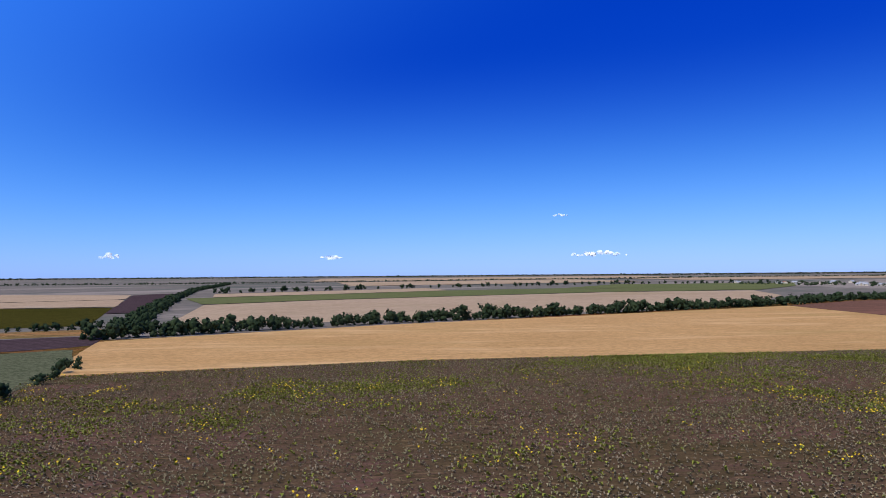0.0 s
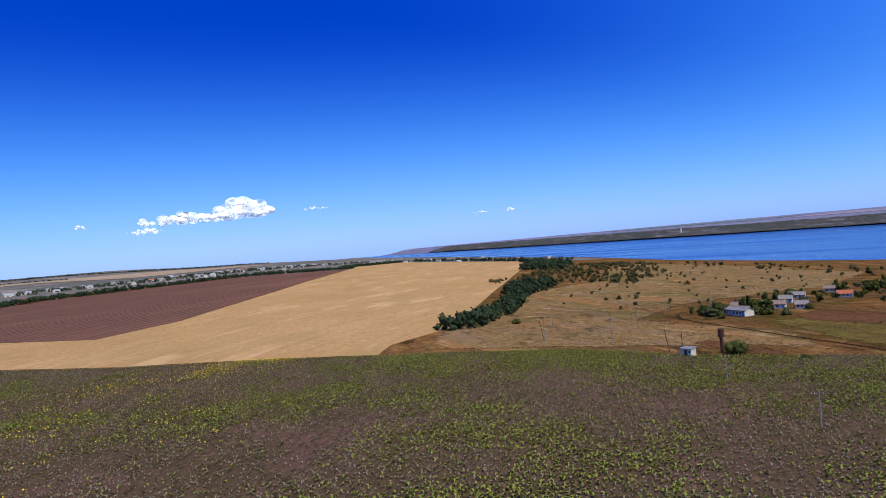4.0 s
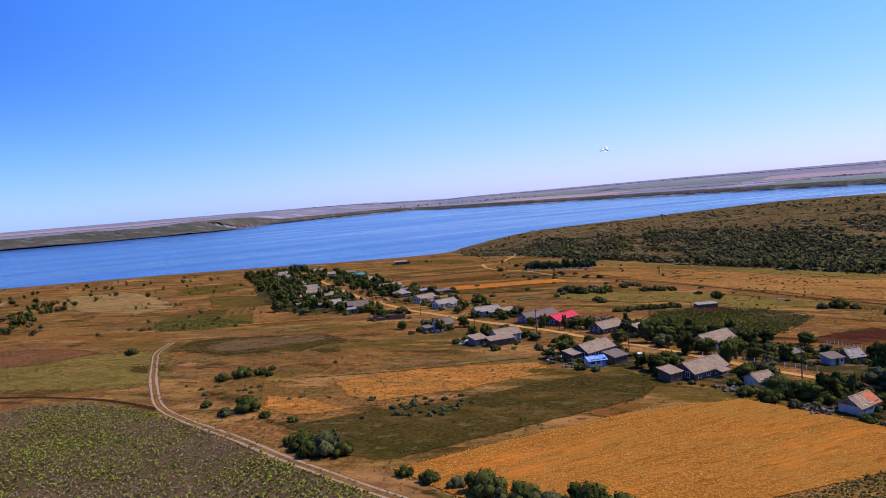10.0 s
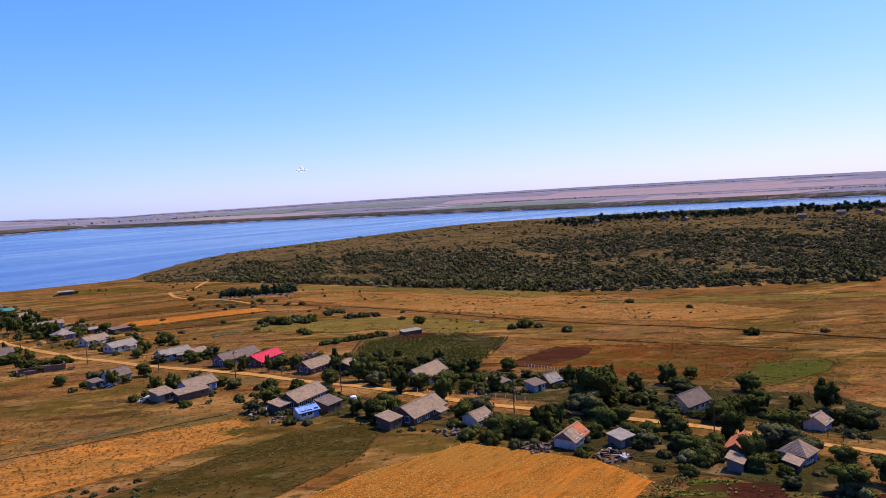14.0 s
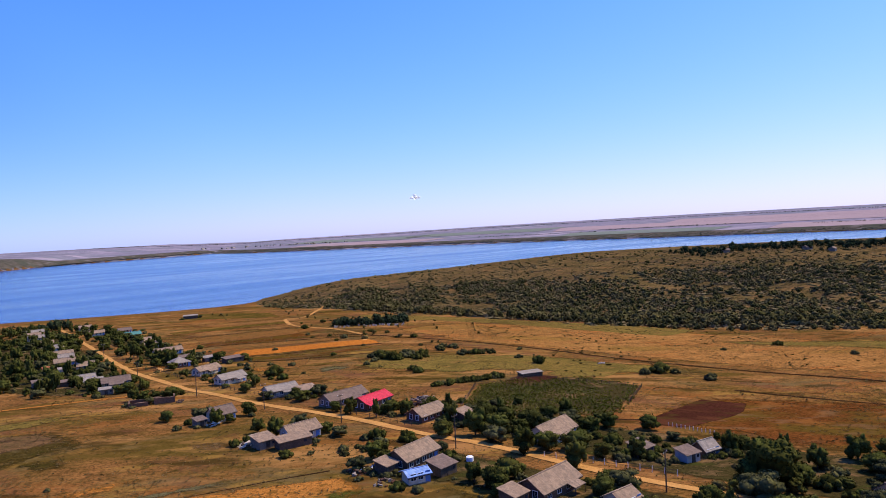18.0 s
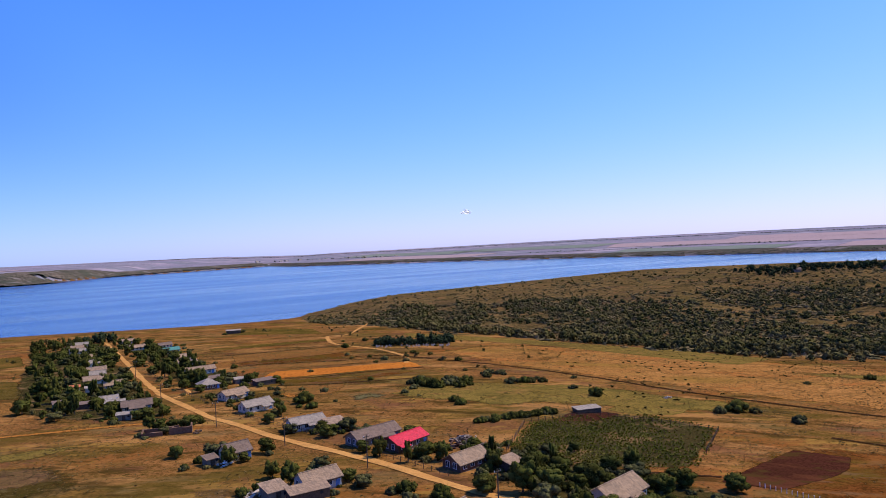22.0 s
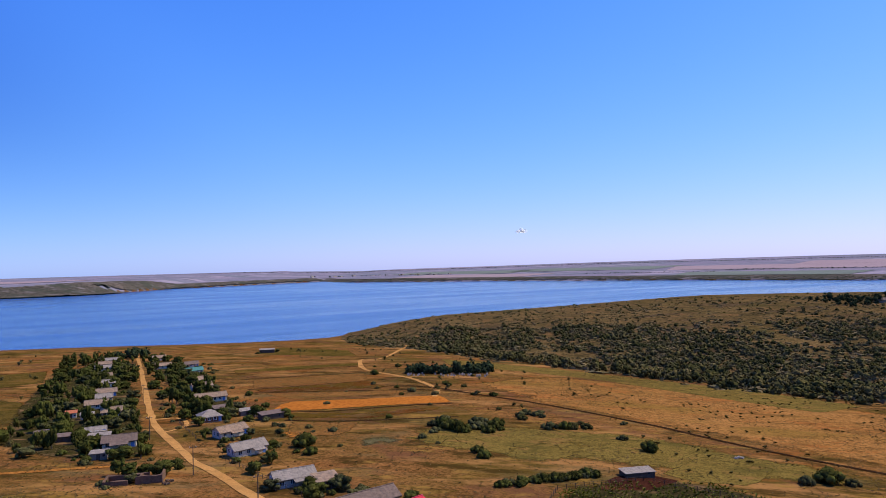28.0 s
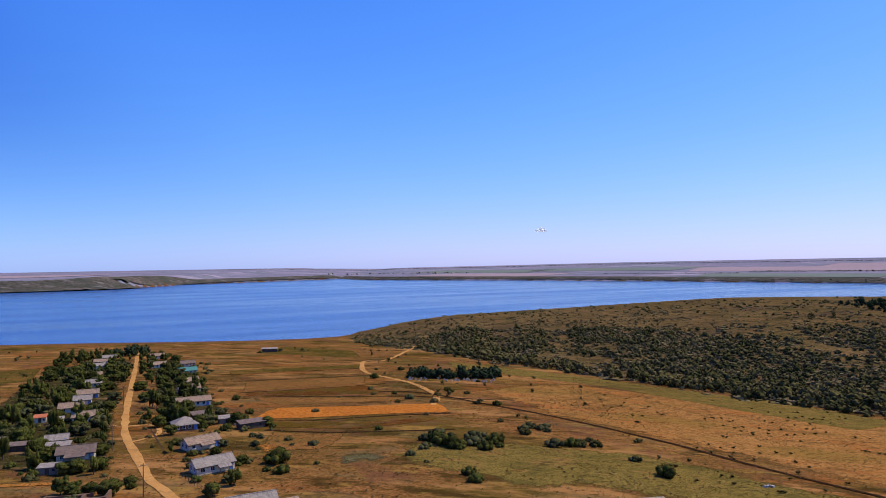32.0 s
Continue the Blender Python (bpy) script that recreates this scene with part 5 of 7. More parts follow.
def house(x, y, deg, L, W, label, roof=M_SLATE, wall=M_WHITEWALL, h=2.5, rise=1.7, hip=False, chimney=False, name="village_house", windows=3, porch=None, category="house", gable_mat=None, door=True):
    L, W, h, rise = (L - 0.9) * 0.94, W * 0.82, h * 0.86, rise * 0.82
    ob = new(name)
    ob.matrix_basis = pose(x, y, min(ground_z(x, y), ground_z(x + 3, y), ground_z(x, y - 3)) + 0.05, 0, 0, deg)
    tagged(ob, label, category, group="houses of the village" if category == "house" else "")
    HOUSES.append((x, y, max(L, W) / 2))
    if hip:
        part("wall", boxed(-L / 2, L / 2, -W / 2, W / 2, -0.7, h), wall, ob)
        part("roof", hip_roof(L, W, h, rise), roof, ob)
    else:
        part("wall", gable_walls(L, W, h, rise), wall, ob)
        part("roof_slope", slope(L, W, h, rise, -1), roof, ob)
        part("roof_slope", slope(L, W, h, rise, 1), roof, ob)
        part("ridge_cap", prism(bmesh.new(), [(-L / 2 - 0.4, h + rise + 0.14), (L / 2 + 0.4, h + rise + 0.14), (L / 2 + 0.4, h + rise + 0.24), (-L / 2 - 0.4, h + rise + 0.24)], -0.12, 0.12), roof, ob)
        for s in (-1, 1):
            part("fascia", boxed(-L / 2 - 0.38, L / 2 + 0.38, s * (W / 2 + 0.36) - 0.02, s * (W / 2 + 0.36) + 0.02, h - 0.42 * rise / W * 2 - 0.14, h - 0.40 * rise / W * 2 + 0.03), M_TIMBER, ob)
        if gable_mat:
            for s in (-1, 1):
                bm = bmesh.new()
                v = [bm.verts.new((s * (L / 2 + 0.015), p, q)) for p, q in ((-W / 2 + 0.1, h), (W / 2 - 0.1, h), (0, h + rise - 0.1))]
                bm.faces.new(v if s > 0 else v[::-1])
                part("gable_board", bm, gable_mat, ob)
    part("plinth", boxed(-L / 2 - 0.06, L / 2 + 0.06, -W / 2 - 0.06, W / 2 + 0.06, -0.72, 0.25), M_CONCRETE, ob)
    if chimney:
        cx = L * 0.18
        bm = boxed(cx - 0.3, cx + 0.3, 0.35, 0.95, h + rise * 0.4, h + rise + 0.75)
        box(bm, cx - 0.37, cx + 0.37, 0.28, 1.02, h + rise + 0.75, h + rise + 0.87)
        part("chimney", bm, M_BRICKWALL if wall is not M_BRICKWALL else M_CONCRETE, ob)
    if windows:
        xs = [(-0.5 + (i + 0.6) / (windows + 0.9)) * L for i in range(windows)]
        for wx in xs:
            window(ob, wx, -W / 2 - 0.02, 1.45, 0)
        if W > 5:
            for wy in (-W * 0.2, W * 0.2):
                window(ob, -L / 2 - 0.02, wy, 1.45, -90)
    if door:
        dx = 0.40 * L
        d = part("door", boxed(dx - 0.48, dx + 0.48, -W / 2 - 0.05, -W / 2 + 0.02, 0.25, 2.2), M_BLUEPAINT, ob, "blue painted door")
        part("handle", boxed(dx + 0.34, dx + 0.40, -W / 2 - 0.10, -W / 2 - 0.05, 1.15, 1.3), M_RUSTIRON, d)
    if porch:
        px, pw, pd = porch
        bm = bmesh.new()
        a = [bm.verts.new(p) for p in ((px - pw / 2, -W / 2 + 0.02, h - 0.05), (px + pw / 2, -W / 2 + 0.02, h - 0.05), (px + pw / 2, -W / 2 - pd, h - 0.55), (px - pw / 2, -W / 2 - pd, h - 0.55))]
        b = [bm.verts.new(v.co + Vector((0, 0, 0.09))) for v in a]
        for f in ((a[0], a[1], a[2], a[3]), (b[3], b[2], b[1], b[0]), (a[0], a[3], b[3], b[0]), (a[1], b[1], b[2], a[2]), (a[3], a[2], b[2], b[3]), (a[0], b[0], b[1], a[1])):
            bm.faces.new(f)
        part("porch_roof", bm, roof, ob)
        for s in (-0.46, 0.46):
            part("porch_post", rod(bmesh.new(), (px + s * pw, -W / 2 - pd + 0.12, -0.5), (px + s * pw, -W / 2 - pd + 0.12, h - 0.55), 0.07, 0.06), M_TIMBER, ob)
    return ob


def shed(x, y, deg, L, W, label, roof=M_SLATE_DARK, wall=M_TIMBER, h=1.9, fall=0.5, name="shed"):
    """A lean-to: board walls under one sloping roof."""
    ob = new(name)
    ob.matrix_basis = pose(x, y, min(ground_z(x, y), ground_z(x, y - 2)) + 0.03, 0, 0, deg)
    tagged(ob, label, "shed")
    HOUSES.append((x, y, max(L, W) / 2))
    bm = bmesh.new()
    loop = [(-W / 2, -0.6), (W / 2, -0.6), (W / 2, h + fall), (-W / 2, h)]
    a = [bm.verts.new((-L / 2, p, q)) for p, q in loop]
    b = [bm.verts.new((L / 2, p, q)) for p, q in loop]
    bm.faces.new(a[::-1])
    bm.faces.new(b)
    for i in range(4):
        bm.faces.new((a[i], a[(i + 1) % 4], b[(i + 1) % 4], b[i]))
    part("wall", bm, wall, ob)
    bm = bmesh.new()
    y0, y1, k = -W / 2 - 0.3, W / 2 + 0.25, fall / W
    z0, z1 = h - 0.3 * k + 0.03, h + fall + 0.25 * k + 0.03
    vs = [bm.verts.new(p) for p in ((-L / 2 - 0.3, y0, z0), (L / 2 + 0.3, y0, z0), (L / 2 + 0.3, y1, z1), (-L / 2 - 0.3, y1, z1))]
    up = [bm.verts.new(v.co + Vector((0, 0, 0.08))) for v in vs]
    bm.faces.new(vs[::-1])
    bm.faces.new(up)
    for i in range(4):
        bm.faces.new((vs[i], vs[(i + 1) % 4], up[(i + 1) % 4], up[i]))
    part("roof", bm, roof, ob)
    part("door", boxed(-0.5, 0.45, -W / 2 - 0.04, -W / 2 + 0.02, -0.1, h - 0.2), M_TIMBER, ob, "plank door")
    part("window_hole", boxed(L * 0.25, L * 0.25 + 0.6, -W / 2 - 0.03, -W / 2 + 0.02, 0.9, 1.45), M_GLASS, ob)
    return ob


house(-9.1, 128.6, 44, 11.6, 6.6, "brown brick house with a bright red metal roof beside the road", M_RED, M_BRICKWALL, 2.6, 1.5, porch=(-3.6, 3.0, 1.6))
house(-16.8, 135.6, 38, 14.5, 6.8, "long grey house with a weathered sheet roof", M_SLATE_DARK, M_GREYWALL, 2.5, 1.8, windows=4, porch=(2.0, 4.0, 1.5))
house(3.4, 110.6, 38, 10.0, 6.6, "long low house with a pale grey sheet roof", M_SLATE, M_BRICKWALL, 2.3, 1.8)
house(-26.8, 101.3, 33, 9.0, 6.2, "pale blue house with a grey sheet roof in the grass", M_SLATE, M_BLUEWALL, 2.5, 1.7)
shed(-28.0, 95.2, 26, 7.4, 3.2, "low farm shed with a pale sheet roof before a house", M_SLATE, M_TIMBER, 1.8, 0.5)
shed(-34.5, 97.0, 33, 4.0, 4.4, "grey lean-to beside a pale blue house", M_SLATE, M_GREYWALL, 1.9, 0.6)
house(-4.0, 75.6, 42, 11.0, 7.0, "brown house with a long grey sheet roof", M_SLATE, M_BRICKWALL, 2.6, 1.9, windows=4)
shed(-9.4, 70.9, 42, 3.0, 3.2, "small lean-to with a grey sheet roof", M_SLATE, M_TIMBER, 1.8, 0.6)
house(-4.6, 64.6, 18, 5.2, 4.0, "small white outbuilding with a bright blue roof", M_BLUE, M_WHITEWALL, 2.0, 0.7, chimney=False, windows=2, name="summer_kitchen")
shed(0.6, 67.6, 38, 4.2, 3.6, "grey shed with a sagging sheet roof", M_SLATE_DARK, M_TIMBER, 1.9, 0.7)
house(16.7, 54.4, 35, 11.6, 7.2, "long brown house with a wide grey roof and porch", M_SLATE, M_BRICKWALL, 2.4, 2.0, porch=(2.4, 3.0, 2.0))
shed(9.6, 50.2, 35, 3.4, 3.4, "brown lean-to with a grey roof", M_SLATE, M_BRICKWALL, 1.9, 0.6)
house(27.6, 85.8, 38, 12.2, 7.4, "white gabled house with a pale roof among trees", M_SLATE, M_WHITEWALL, 2.7, 2.2, porch=(1.0, 3.5, 1.4))
house(-48.6, 128.0, 36, 7.0, 6.0, "abandoned white house with a brown sheet roof", M_SLATE_DARK, M_WHITEWALL, 2.4, 1.9, windows=2)
shed(-53.2, 124.0, 36, 2.6, 2.8, "tiny lean-to beside an abandoned house", M_SLATE_DARK, M_GREYWALL, 1.5, 0.4)
house(-55.0, 185.4, 41, 10.8, 6.6, "white house with a pale sheet roof", M_WHITEROOF, M_WHITEWALL, 2.5, 1.6, porch=(1.8, 3.2, 2.0))
house(-35.6, 154.6, 29, 10.8, 6.6, "blue and white house with a pale sheet roof", M_WHITEROOF, M_BLUEWALL, 2.5, 1.5, porch=(1.5, 4.5, 1.8))
shed(-27.6, 151.6, 29, 5.2, 4.2, "grey shed beside a blue and white house", M_SLATE, M_GREYWALL, 2.0, 0.7)
house(-67.4, 209.6, 47, 10.6, 6.4, "white house with a long grey roof by the road", M_SLATE, M_WHITEWALL, 2.5, 1.5, porch=(0.5, 4.0, 1.8))
house(-83.0, 236.0, 30, 8.6, 8.2, "brick house under a pale hipped roof", M_WHITEROOF, M_BRICKWALL, 2.4, 2.4, hip=True)
house(-98.0, 280.0, 30, 14.0, 6.6, "long white house with a grey roof behind trees", M_SLATE, M_WHITEWALL, 2.6, 1.6, windows=5)
house(-114.4, 315.4, 36, 10.2, 6.8, "white house with a grey roof among trees", M_SLATE, M_WHITEWALL)
house(-144.0, 385.0, 34, 11.0, 7.0, "house with a teal green metal roof", M_TEAL, M_WHITEWALL)
house(-96.0, 198.0, 22, 10.4, 6.4, "house with a brown sheet roof under tall trees", M_SLATE_DARK, M_WHITEWALL, porch=(0, 5.0, 2.2))
house(-124.0, 250.0, 26, 8.0, 5.8, "pale house with a light grey roof", M_SLATE, M_WHITEWALL)
house(-111.5, 214.5, 26, 7.0, 4.6, "small pale house with a white roof", M_WHITEROOF, M_WHITEWALL, 2.2, 1.3, windows=2)
house(-139.5, 269.0, 26, 9.4, 5.8, "small house with a grey sheet roof", M_SLATE, M_WHITEWALL, windows=2)
house(-145.5, 287.0, 26, 7.6, 5.4, "pale house among dark trees", M_WHITEROOF, M_WHITEWALL, windows=2)
house(-153.0, 304.0, 26, 9.5, 5.8, "grey-roofed house among dark trees", M_SLATE, M_GREYWALL)
house(-170.5, 338.0, 26, 10.0, 6.4, "white house half hidden by trees", M_WHITEROOF, M_WHITEWALL)
house(-188.0, 370.0, 26, 10.4, 6.4, "pale house at a tree-lined road", M_SLATE, M_WHITEWALL)
house(-212.6, 418.6, 30, 10.6, 6.6, "white-roofed house near the shore", M_WHITEROOF, M_WHITEWALL)
house(-235.8, 474.6, 22, 11.8, 6.6, "white house near the lake shore", M_WHITEROOF, M_WHITEWALL)
house(-225.0, 446.0, 25, 9.0, 6.4, "grey house near the lake shore", M_SLATE, M_GREYWALL)
house(-204.0, 480.0, 30, 10.0, 6.4, "pale house at the end of the road", M_SLATE, M_WHITEWALL)
house(-176.0, 420.0, 32, 10.4, 6.6, "pale house behind dense trees", M_SLATE, M_WHITEWALL)
house(-160.0, 424.0, 34, 9.4, 6.4, "grey-roofed house behind dense trees", M_SLATE_DARK, M_WHITEWALL)
house(-124.0, 340.0, 40, 8.8, 6.2, "pale house behind the road trees", M_SLATE, M_WHITEWALL)
shed(-136.0, 514.0, 12, 11.0, 5.0, "lone dark farm shed with a pale roof near the shore", M_WHITEROOF, M_TIMBER, 2.6, 0.5, name="farm_shed")
cottage = house(36.8, 28.4, 37, 6.8, 4.7, "white cottage with a grey roof half covered in orange tiles", M_SLATE, M_WHITEWALL, 2.1, 1.6, windows=2, gable_mat=M_GREYWALL)
for k in (-1, 1):
    part("tile_patch", slope(2.0, 4.7 * 0.82, 2.1 * 0.86, 1.6 * 0.82, k), M_TILE, cottage, "orange clay tiles", m=Matrix.Translation((1.85, 0, 0.05)))
house(60.0, 13.6, 36, 7.4, 4.6, "blue-gabled house with an orange tiled roof", M_TILE, M_BLUEWALL, 2.1, 1.6, windows=2, gable_mat=M_GREYWALL)
house(66.4, 8.0, 20, 5.0, 4.8, "small house under a pale hipped roof", M_SLATE, M_BLUEWALL, 2.3, 2.2, hip=True, windows=2)
house(71.6, 41.0, 18, 9.0, 5.6, "white gabled house with a grey brown roof", M_SLATE_DARK, M_WHITEWALL, 2.5, 2.2, windows=3)
house(85.0, 21.5, 25, 4.8, 4.4, "small white hut with a grey roof", M_SLATE, M_WHITEWALL, 2.1, 1.3, windows=1, chimney=False)
house(54.0, 69.4, 20, 4.9, 4.4, "small gabled house with a pale roof", M_WHITEROOF, M_BRICKWALL, 2.2, 1.7, windows=2)
shed(48.6, 66.4, 20, 3.6, 3.0, "low blue-walled shed among trees", M_SLATE_DARK, M_BLUEWALL, 1.8, 0.6)
house(26.0, 45.6, 28, 5.4, 4.8, "small white cottage with a pale roof", M_SLATE, M_WHITEWALL, 2.1, 1.3, windows=2)
shed(44.4, 24.6, 18, 3.4, 2.8, "pale shed with a light roof", M_WHITEROOF, M_GREYWALL, 1.8, 0.4)
shed(12.5, 106.6, 38, 4.0, 3.4, "grey shack with a pale sheet roof", M_SLATE, M_TIMBER, 1.9, 0.8)
shed(45.6, 164.0, 10, 7.4, 3.8, "dark open shed with a pale flat roof in the fields", M_WHITEROOF, M_TIMBER, 1.35, 0.15)
shed(41.6, 72.0, 30, 4.0, 3.6, "collapsing grey shed in a garden", M_SLATE_DARK, M_TIMBER, 1.7, 0.7)
shed(54.2, 8.0, 36, 3.0, 2.2, "lean-to with a grey roof below an orange-roofed house", M_SLATE, M_GREYWALL, 1.7, 0.5)
shed(61.6, 4.4, 30, 2.6, 2.0, "grey lean-to at a garden edge", M_SLATE, M_TIMBER, 1.6, 0.4)
house(-233.0, 91.0, 2, 12.0, 6.0, "long white farm building on the dry slope", M_WHITEROOF, M_WHITEWALL, 3.0, 1.2, windows=5)
house(-247.6, 122.4, 40, 11.0, 6.6, "grey-roofed house of a small hamlet", M_SLATE, M_WHITEWALL)
house(-266.8, 146.0, 38, 9.6, 6.6, "pale house of a small hamlet", M_WHITEROOF, M_WHITEWALL)
house(-238.4, 128.6, 40, 6.0, 5.2, "small white house of a small hamlet", M_WHITEROOF, M_WHITEWALL, windows=2)
house(-268.0, 186.0, 40, 8.0, 6.0, "house of a small hamlet with an orange roof", M_TILE, M_WHITEWALL)
house(-280.0, 168.0, 40, 8.6, 6.0, "white house behind hamlet trees", M_WHITEROOF, M_WHITEWALL)
house(-252.0, 108.0, 30, 8.4, 5.6, "grey-roofed house beside a long farm building", M_SLATE, M_WHITEWALL, windows=2)
shed(-243.0, 100.5, 10, 6.0, 3.6, "white-walled shed of a small hamlet", M_SLATE, M_WHITEWALL, 2.0, 0.5)
house(-302.0, 214.0, 40, 8.6, 5.8, "pale house at the end of a hamlet", M_SLATE, M_WHITEWALL, windows=2)
HOUSES.append((-74, 159.6, 5))
shed(-127.0, 212.0, 30, 4.2, 3.6, "brown-roofed shed among garden trees", M_SLATE_DARK, M_GREYWALL)
shed(-94.6, 183.6, 16, 4.2, 2.8, "small pale kiosk at the village edge", M_WHITEROOF, M_GREYWALL, 1.8, 0.3)
shed(-106.0, 206.0, 20, 6.0, 3.0, "pale shed under trees", M_WHITEROOF, M_TIMBER)
shed(-117.5, 207.5, 20, 7.4, 3.0, "long dark shed at the gardens' edge", M_SLATE_DARK, M_TIMBER, 1.8, 0.4)
shed(-138.5, 249.0, 26, 3.6, 3.0, "small shed with a rust-red roof among trees", M_TILE, M_WHITEWALL, 2.0, 0.5)
shed(-131.0, 246.0, 26, 4.2, 2.8, "white shed among garden trees", M_WHITEROOF, M_WHITEWALL, 1.8, 0.4)
shed(-84.6, 254.0, 36, 6.4, 4.0, "low farm shed behind a hipped-roof house", M_SLATE_DARK, M_TIMBER, 1.8, 0.5)
shed(-62.0, 238.0, 36, 8.0, 4.0, "dark farm shed by an orange field", M_SLATE_DARK, M_TIMBER, 1.9, 0.4)
shed(-73.0, 246.0, 30, 5.0, 3.4, "white-roofed shed in a farmyard", M_WHITEROOF, M_GREYWALL, 1.8, 0.4)


# ---- trees of the village ----
def clear(x, y, gap):
    return all(math.hypot(x - a, y - b) > r + gap for a, b, r in HOUSES) and road_gap(x, y) > 3.2 + gap * 0.5


for i, (x, y, s) in enumerate([(-77.5, 164.5, 0.75), (-74.5, 158.8, 0.5), (-70, 165, 0.8), (-81, 166, 0.6), (-42, 131, 0.75), (-54.5, 132, 0.7), (-63, 132, 0.55), (-15, 121.5, 0.6), (-19, 125.5, 0.6), (-24, 149, 0.8), (-29, 143, 0.6), (-37, 110, 0.55), (-21, 104, 0.6), (-18, 100, 0.55),
                               (-5, 119, 0.7), (-1, 116, 0.6), (-10.5, 80, 0.85), (-15, 74, 0.6), (5, 93.5, 0.7), (12, 92.5, 0.85), (17, 91.5, 1.0), (9, 111, 0.7), (17, 104, 0.85), (19, 77, 0.8)]):
    put(TREES, [1, 3, 0, 2][i % 4], x, y, s, "village trees")
for i, (x, y, s) in enumerate([(8, 58, 0.75), (24, 77.5, 0.85), (26, 66, 0.8), (29, 52, 0.9), (37, 88, 0.9), (27, 37, 0.8), (31, 35, 0.8), (35, 36, 0.75), (49, 44, 1.15), (55, 50, 1.85), (60, 50, 0.9), (41, 34, 0.6), (82, 62, 0.75), (78, 50, 0.8),
                               (76, 33, 0.95), (85, 36, 0.9), (75, 19, 1.1), (70, 58, 0.7), (62, 52, 0.7), (92, 66, 0.7), (95, 50, 0.85), (59, 31, 0.9), (66, 22, 0.8), (70, 10, 0.85), (70, -5, 0.95), (58, 17, 0.6), (52, 18, 0.75), (98, 31, 0.9), (95, 20, 0.9), (99, 9, 0.7)]):
    put(TREES, [0, 1, 2, 3, 1][i % 5], x, y, s, "village trees")
r2 = random.Random(5)


def grove(n, x0, x1, y0, y1, test, lo, hi, group, kinds=TREES, gap=1.0):
    k = tries = 0
    while k < n and tries < n * 40:
        tries += 1
        x, y = r2.uniform(x0, x1), r2.uniform(y0, y1)
        if test(x, y) and clear(x, y, gap):
            put(kinds, r2.randrange(100), x, y, r2.uniform(lo, hi), group)
            k += 1


def side(x, y):
    """Metres to the right of the upper road, seen towards the lake."""
    return (x + 79) * 0.898 + (y - 197) * 0.441


grove(225, -290, -40, 160, 510, lambda x, y: y > 172 and -48 < side(x, y) < -2 and road_gap(x, y) > 3 and y - 0.49 * (x + 79) > 182, 0.42, 0.98, "village trees", gap=-1.6)
grove(88, -250, -30, 200, 500, lambda x, y: 0 < side(x, y) < 24 and y > 235, 0.5, 1.0, "village trees", gap=-1.6)
grove(12, -75, 0, 100, 235, lambda x, y: 4 < road_gap(x, y) < 18, 0.4, 0.7, "village trees", gap=0.0)
grove(56, -370, -215, 75, 330, lambda x, y: abs((x + 238) * 0.93 + (y - 80) * 0.37) < 15, 0.45, 0.95, "hamlet trees", gap=-1.2)
grove(22, 5, 75, 60, 125, lambda x, y: 6 < road_gap(x, y) < 36, 0.35, 0.72, "garden trees", gap=-0.8)
grove(10, 15, 120, -25, 70, lambda x, y: 5 < road_gap(x, y) < 26 and y > 36 - 0.75 * x, 0.35, 0.7, "garden trees", gap=-0.6)
grove(92, -60, 110, -20, 130, lambda x, y: 7 < road_gap(x, y) < 26 and y > 44 - 0.8 * x, 0.4, 0.95, "garden bushes", BUSHES, gap=-0.3)
grove(215, -260, -30, 120, 470, lambda x, y: 4 < road_gap(x, y) < 42 and y > 172 - 0.3 * (x + 90), 0.4, 0.9, "garden bushes", BUSHES, gap=-0.3)

grove(124, 4, 84, 66, 132, lambda x, y: 7 < road_gap(x, y) < 30 and x + y > 88, 0.35, 0.85, "garden bushes", BUSHES, gap=-0.5)
grove(4, 44, 112, 6, 80, lambda x, y: 8 < road_gap(x, y) < 26 and x + y > 84, 0.4, 0.95, "garden trees", gap=-0.6)
grove(18, 30, 112, 0, 80, lambda x, y: 7 < road_gap(x, y) < 24 and x + y > 60, 0.45, 1.0, "garden bushes", BUSHES, gap=-0.4)

# trees and bushes close round the houses
for i, (hx0, hy0, hr) in enumerate(list(HOUSES)):
    for k in range(6):
        a = r2.uniform(0, 6.283)
        d = hr + r2.uniform(1.0, 5.0)
        x, y = hx0 + math.cos(a) * d, hy0 + math.sin(a) * d
        if road_gap(x, y) > 3.4 and not (x > 30 and y > 150) and all(math.hypot(x - p, y - w) > q * 0.8 + 0.8 for p, w, q in HOUSES):
            if k == 0:
                put(TREES, r2.randrange(4), x, y, r2.uniform(0.45, 0.8), "yard trees")
            else:
                put(BUSHES, r2.randrange(3), x, y, r2.uniform(0.28, 0.75), "yard bushes")

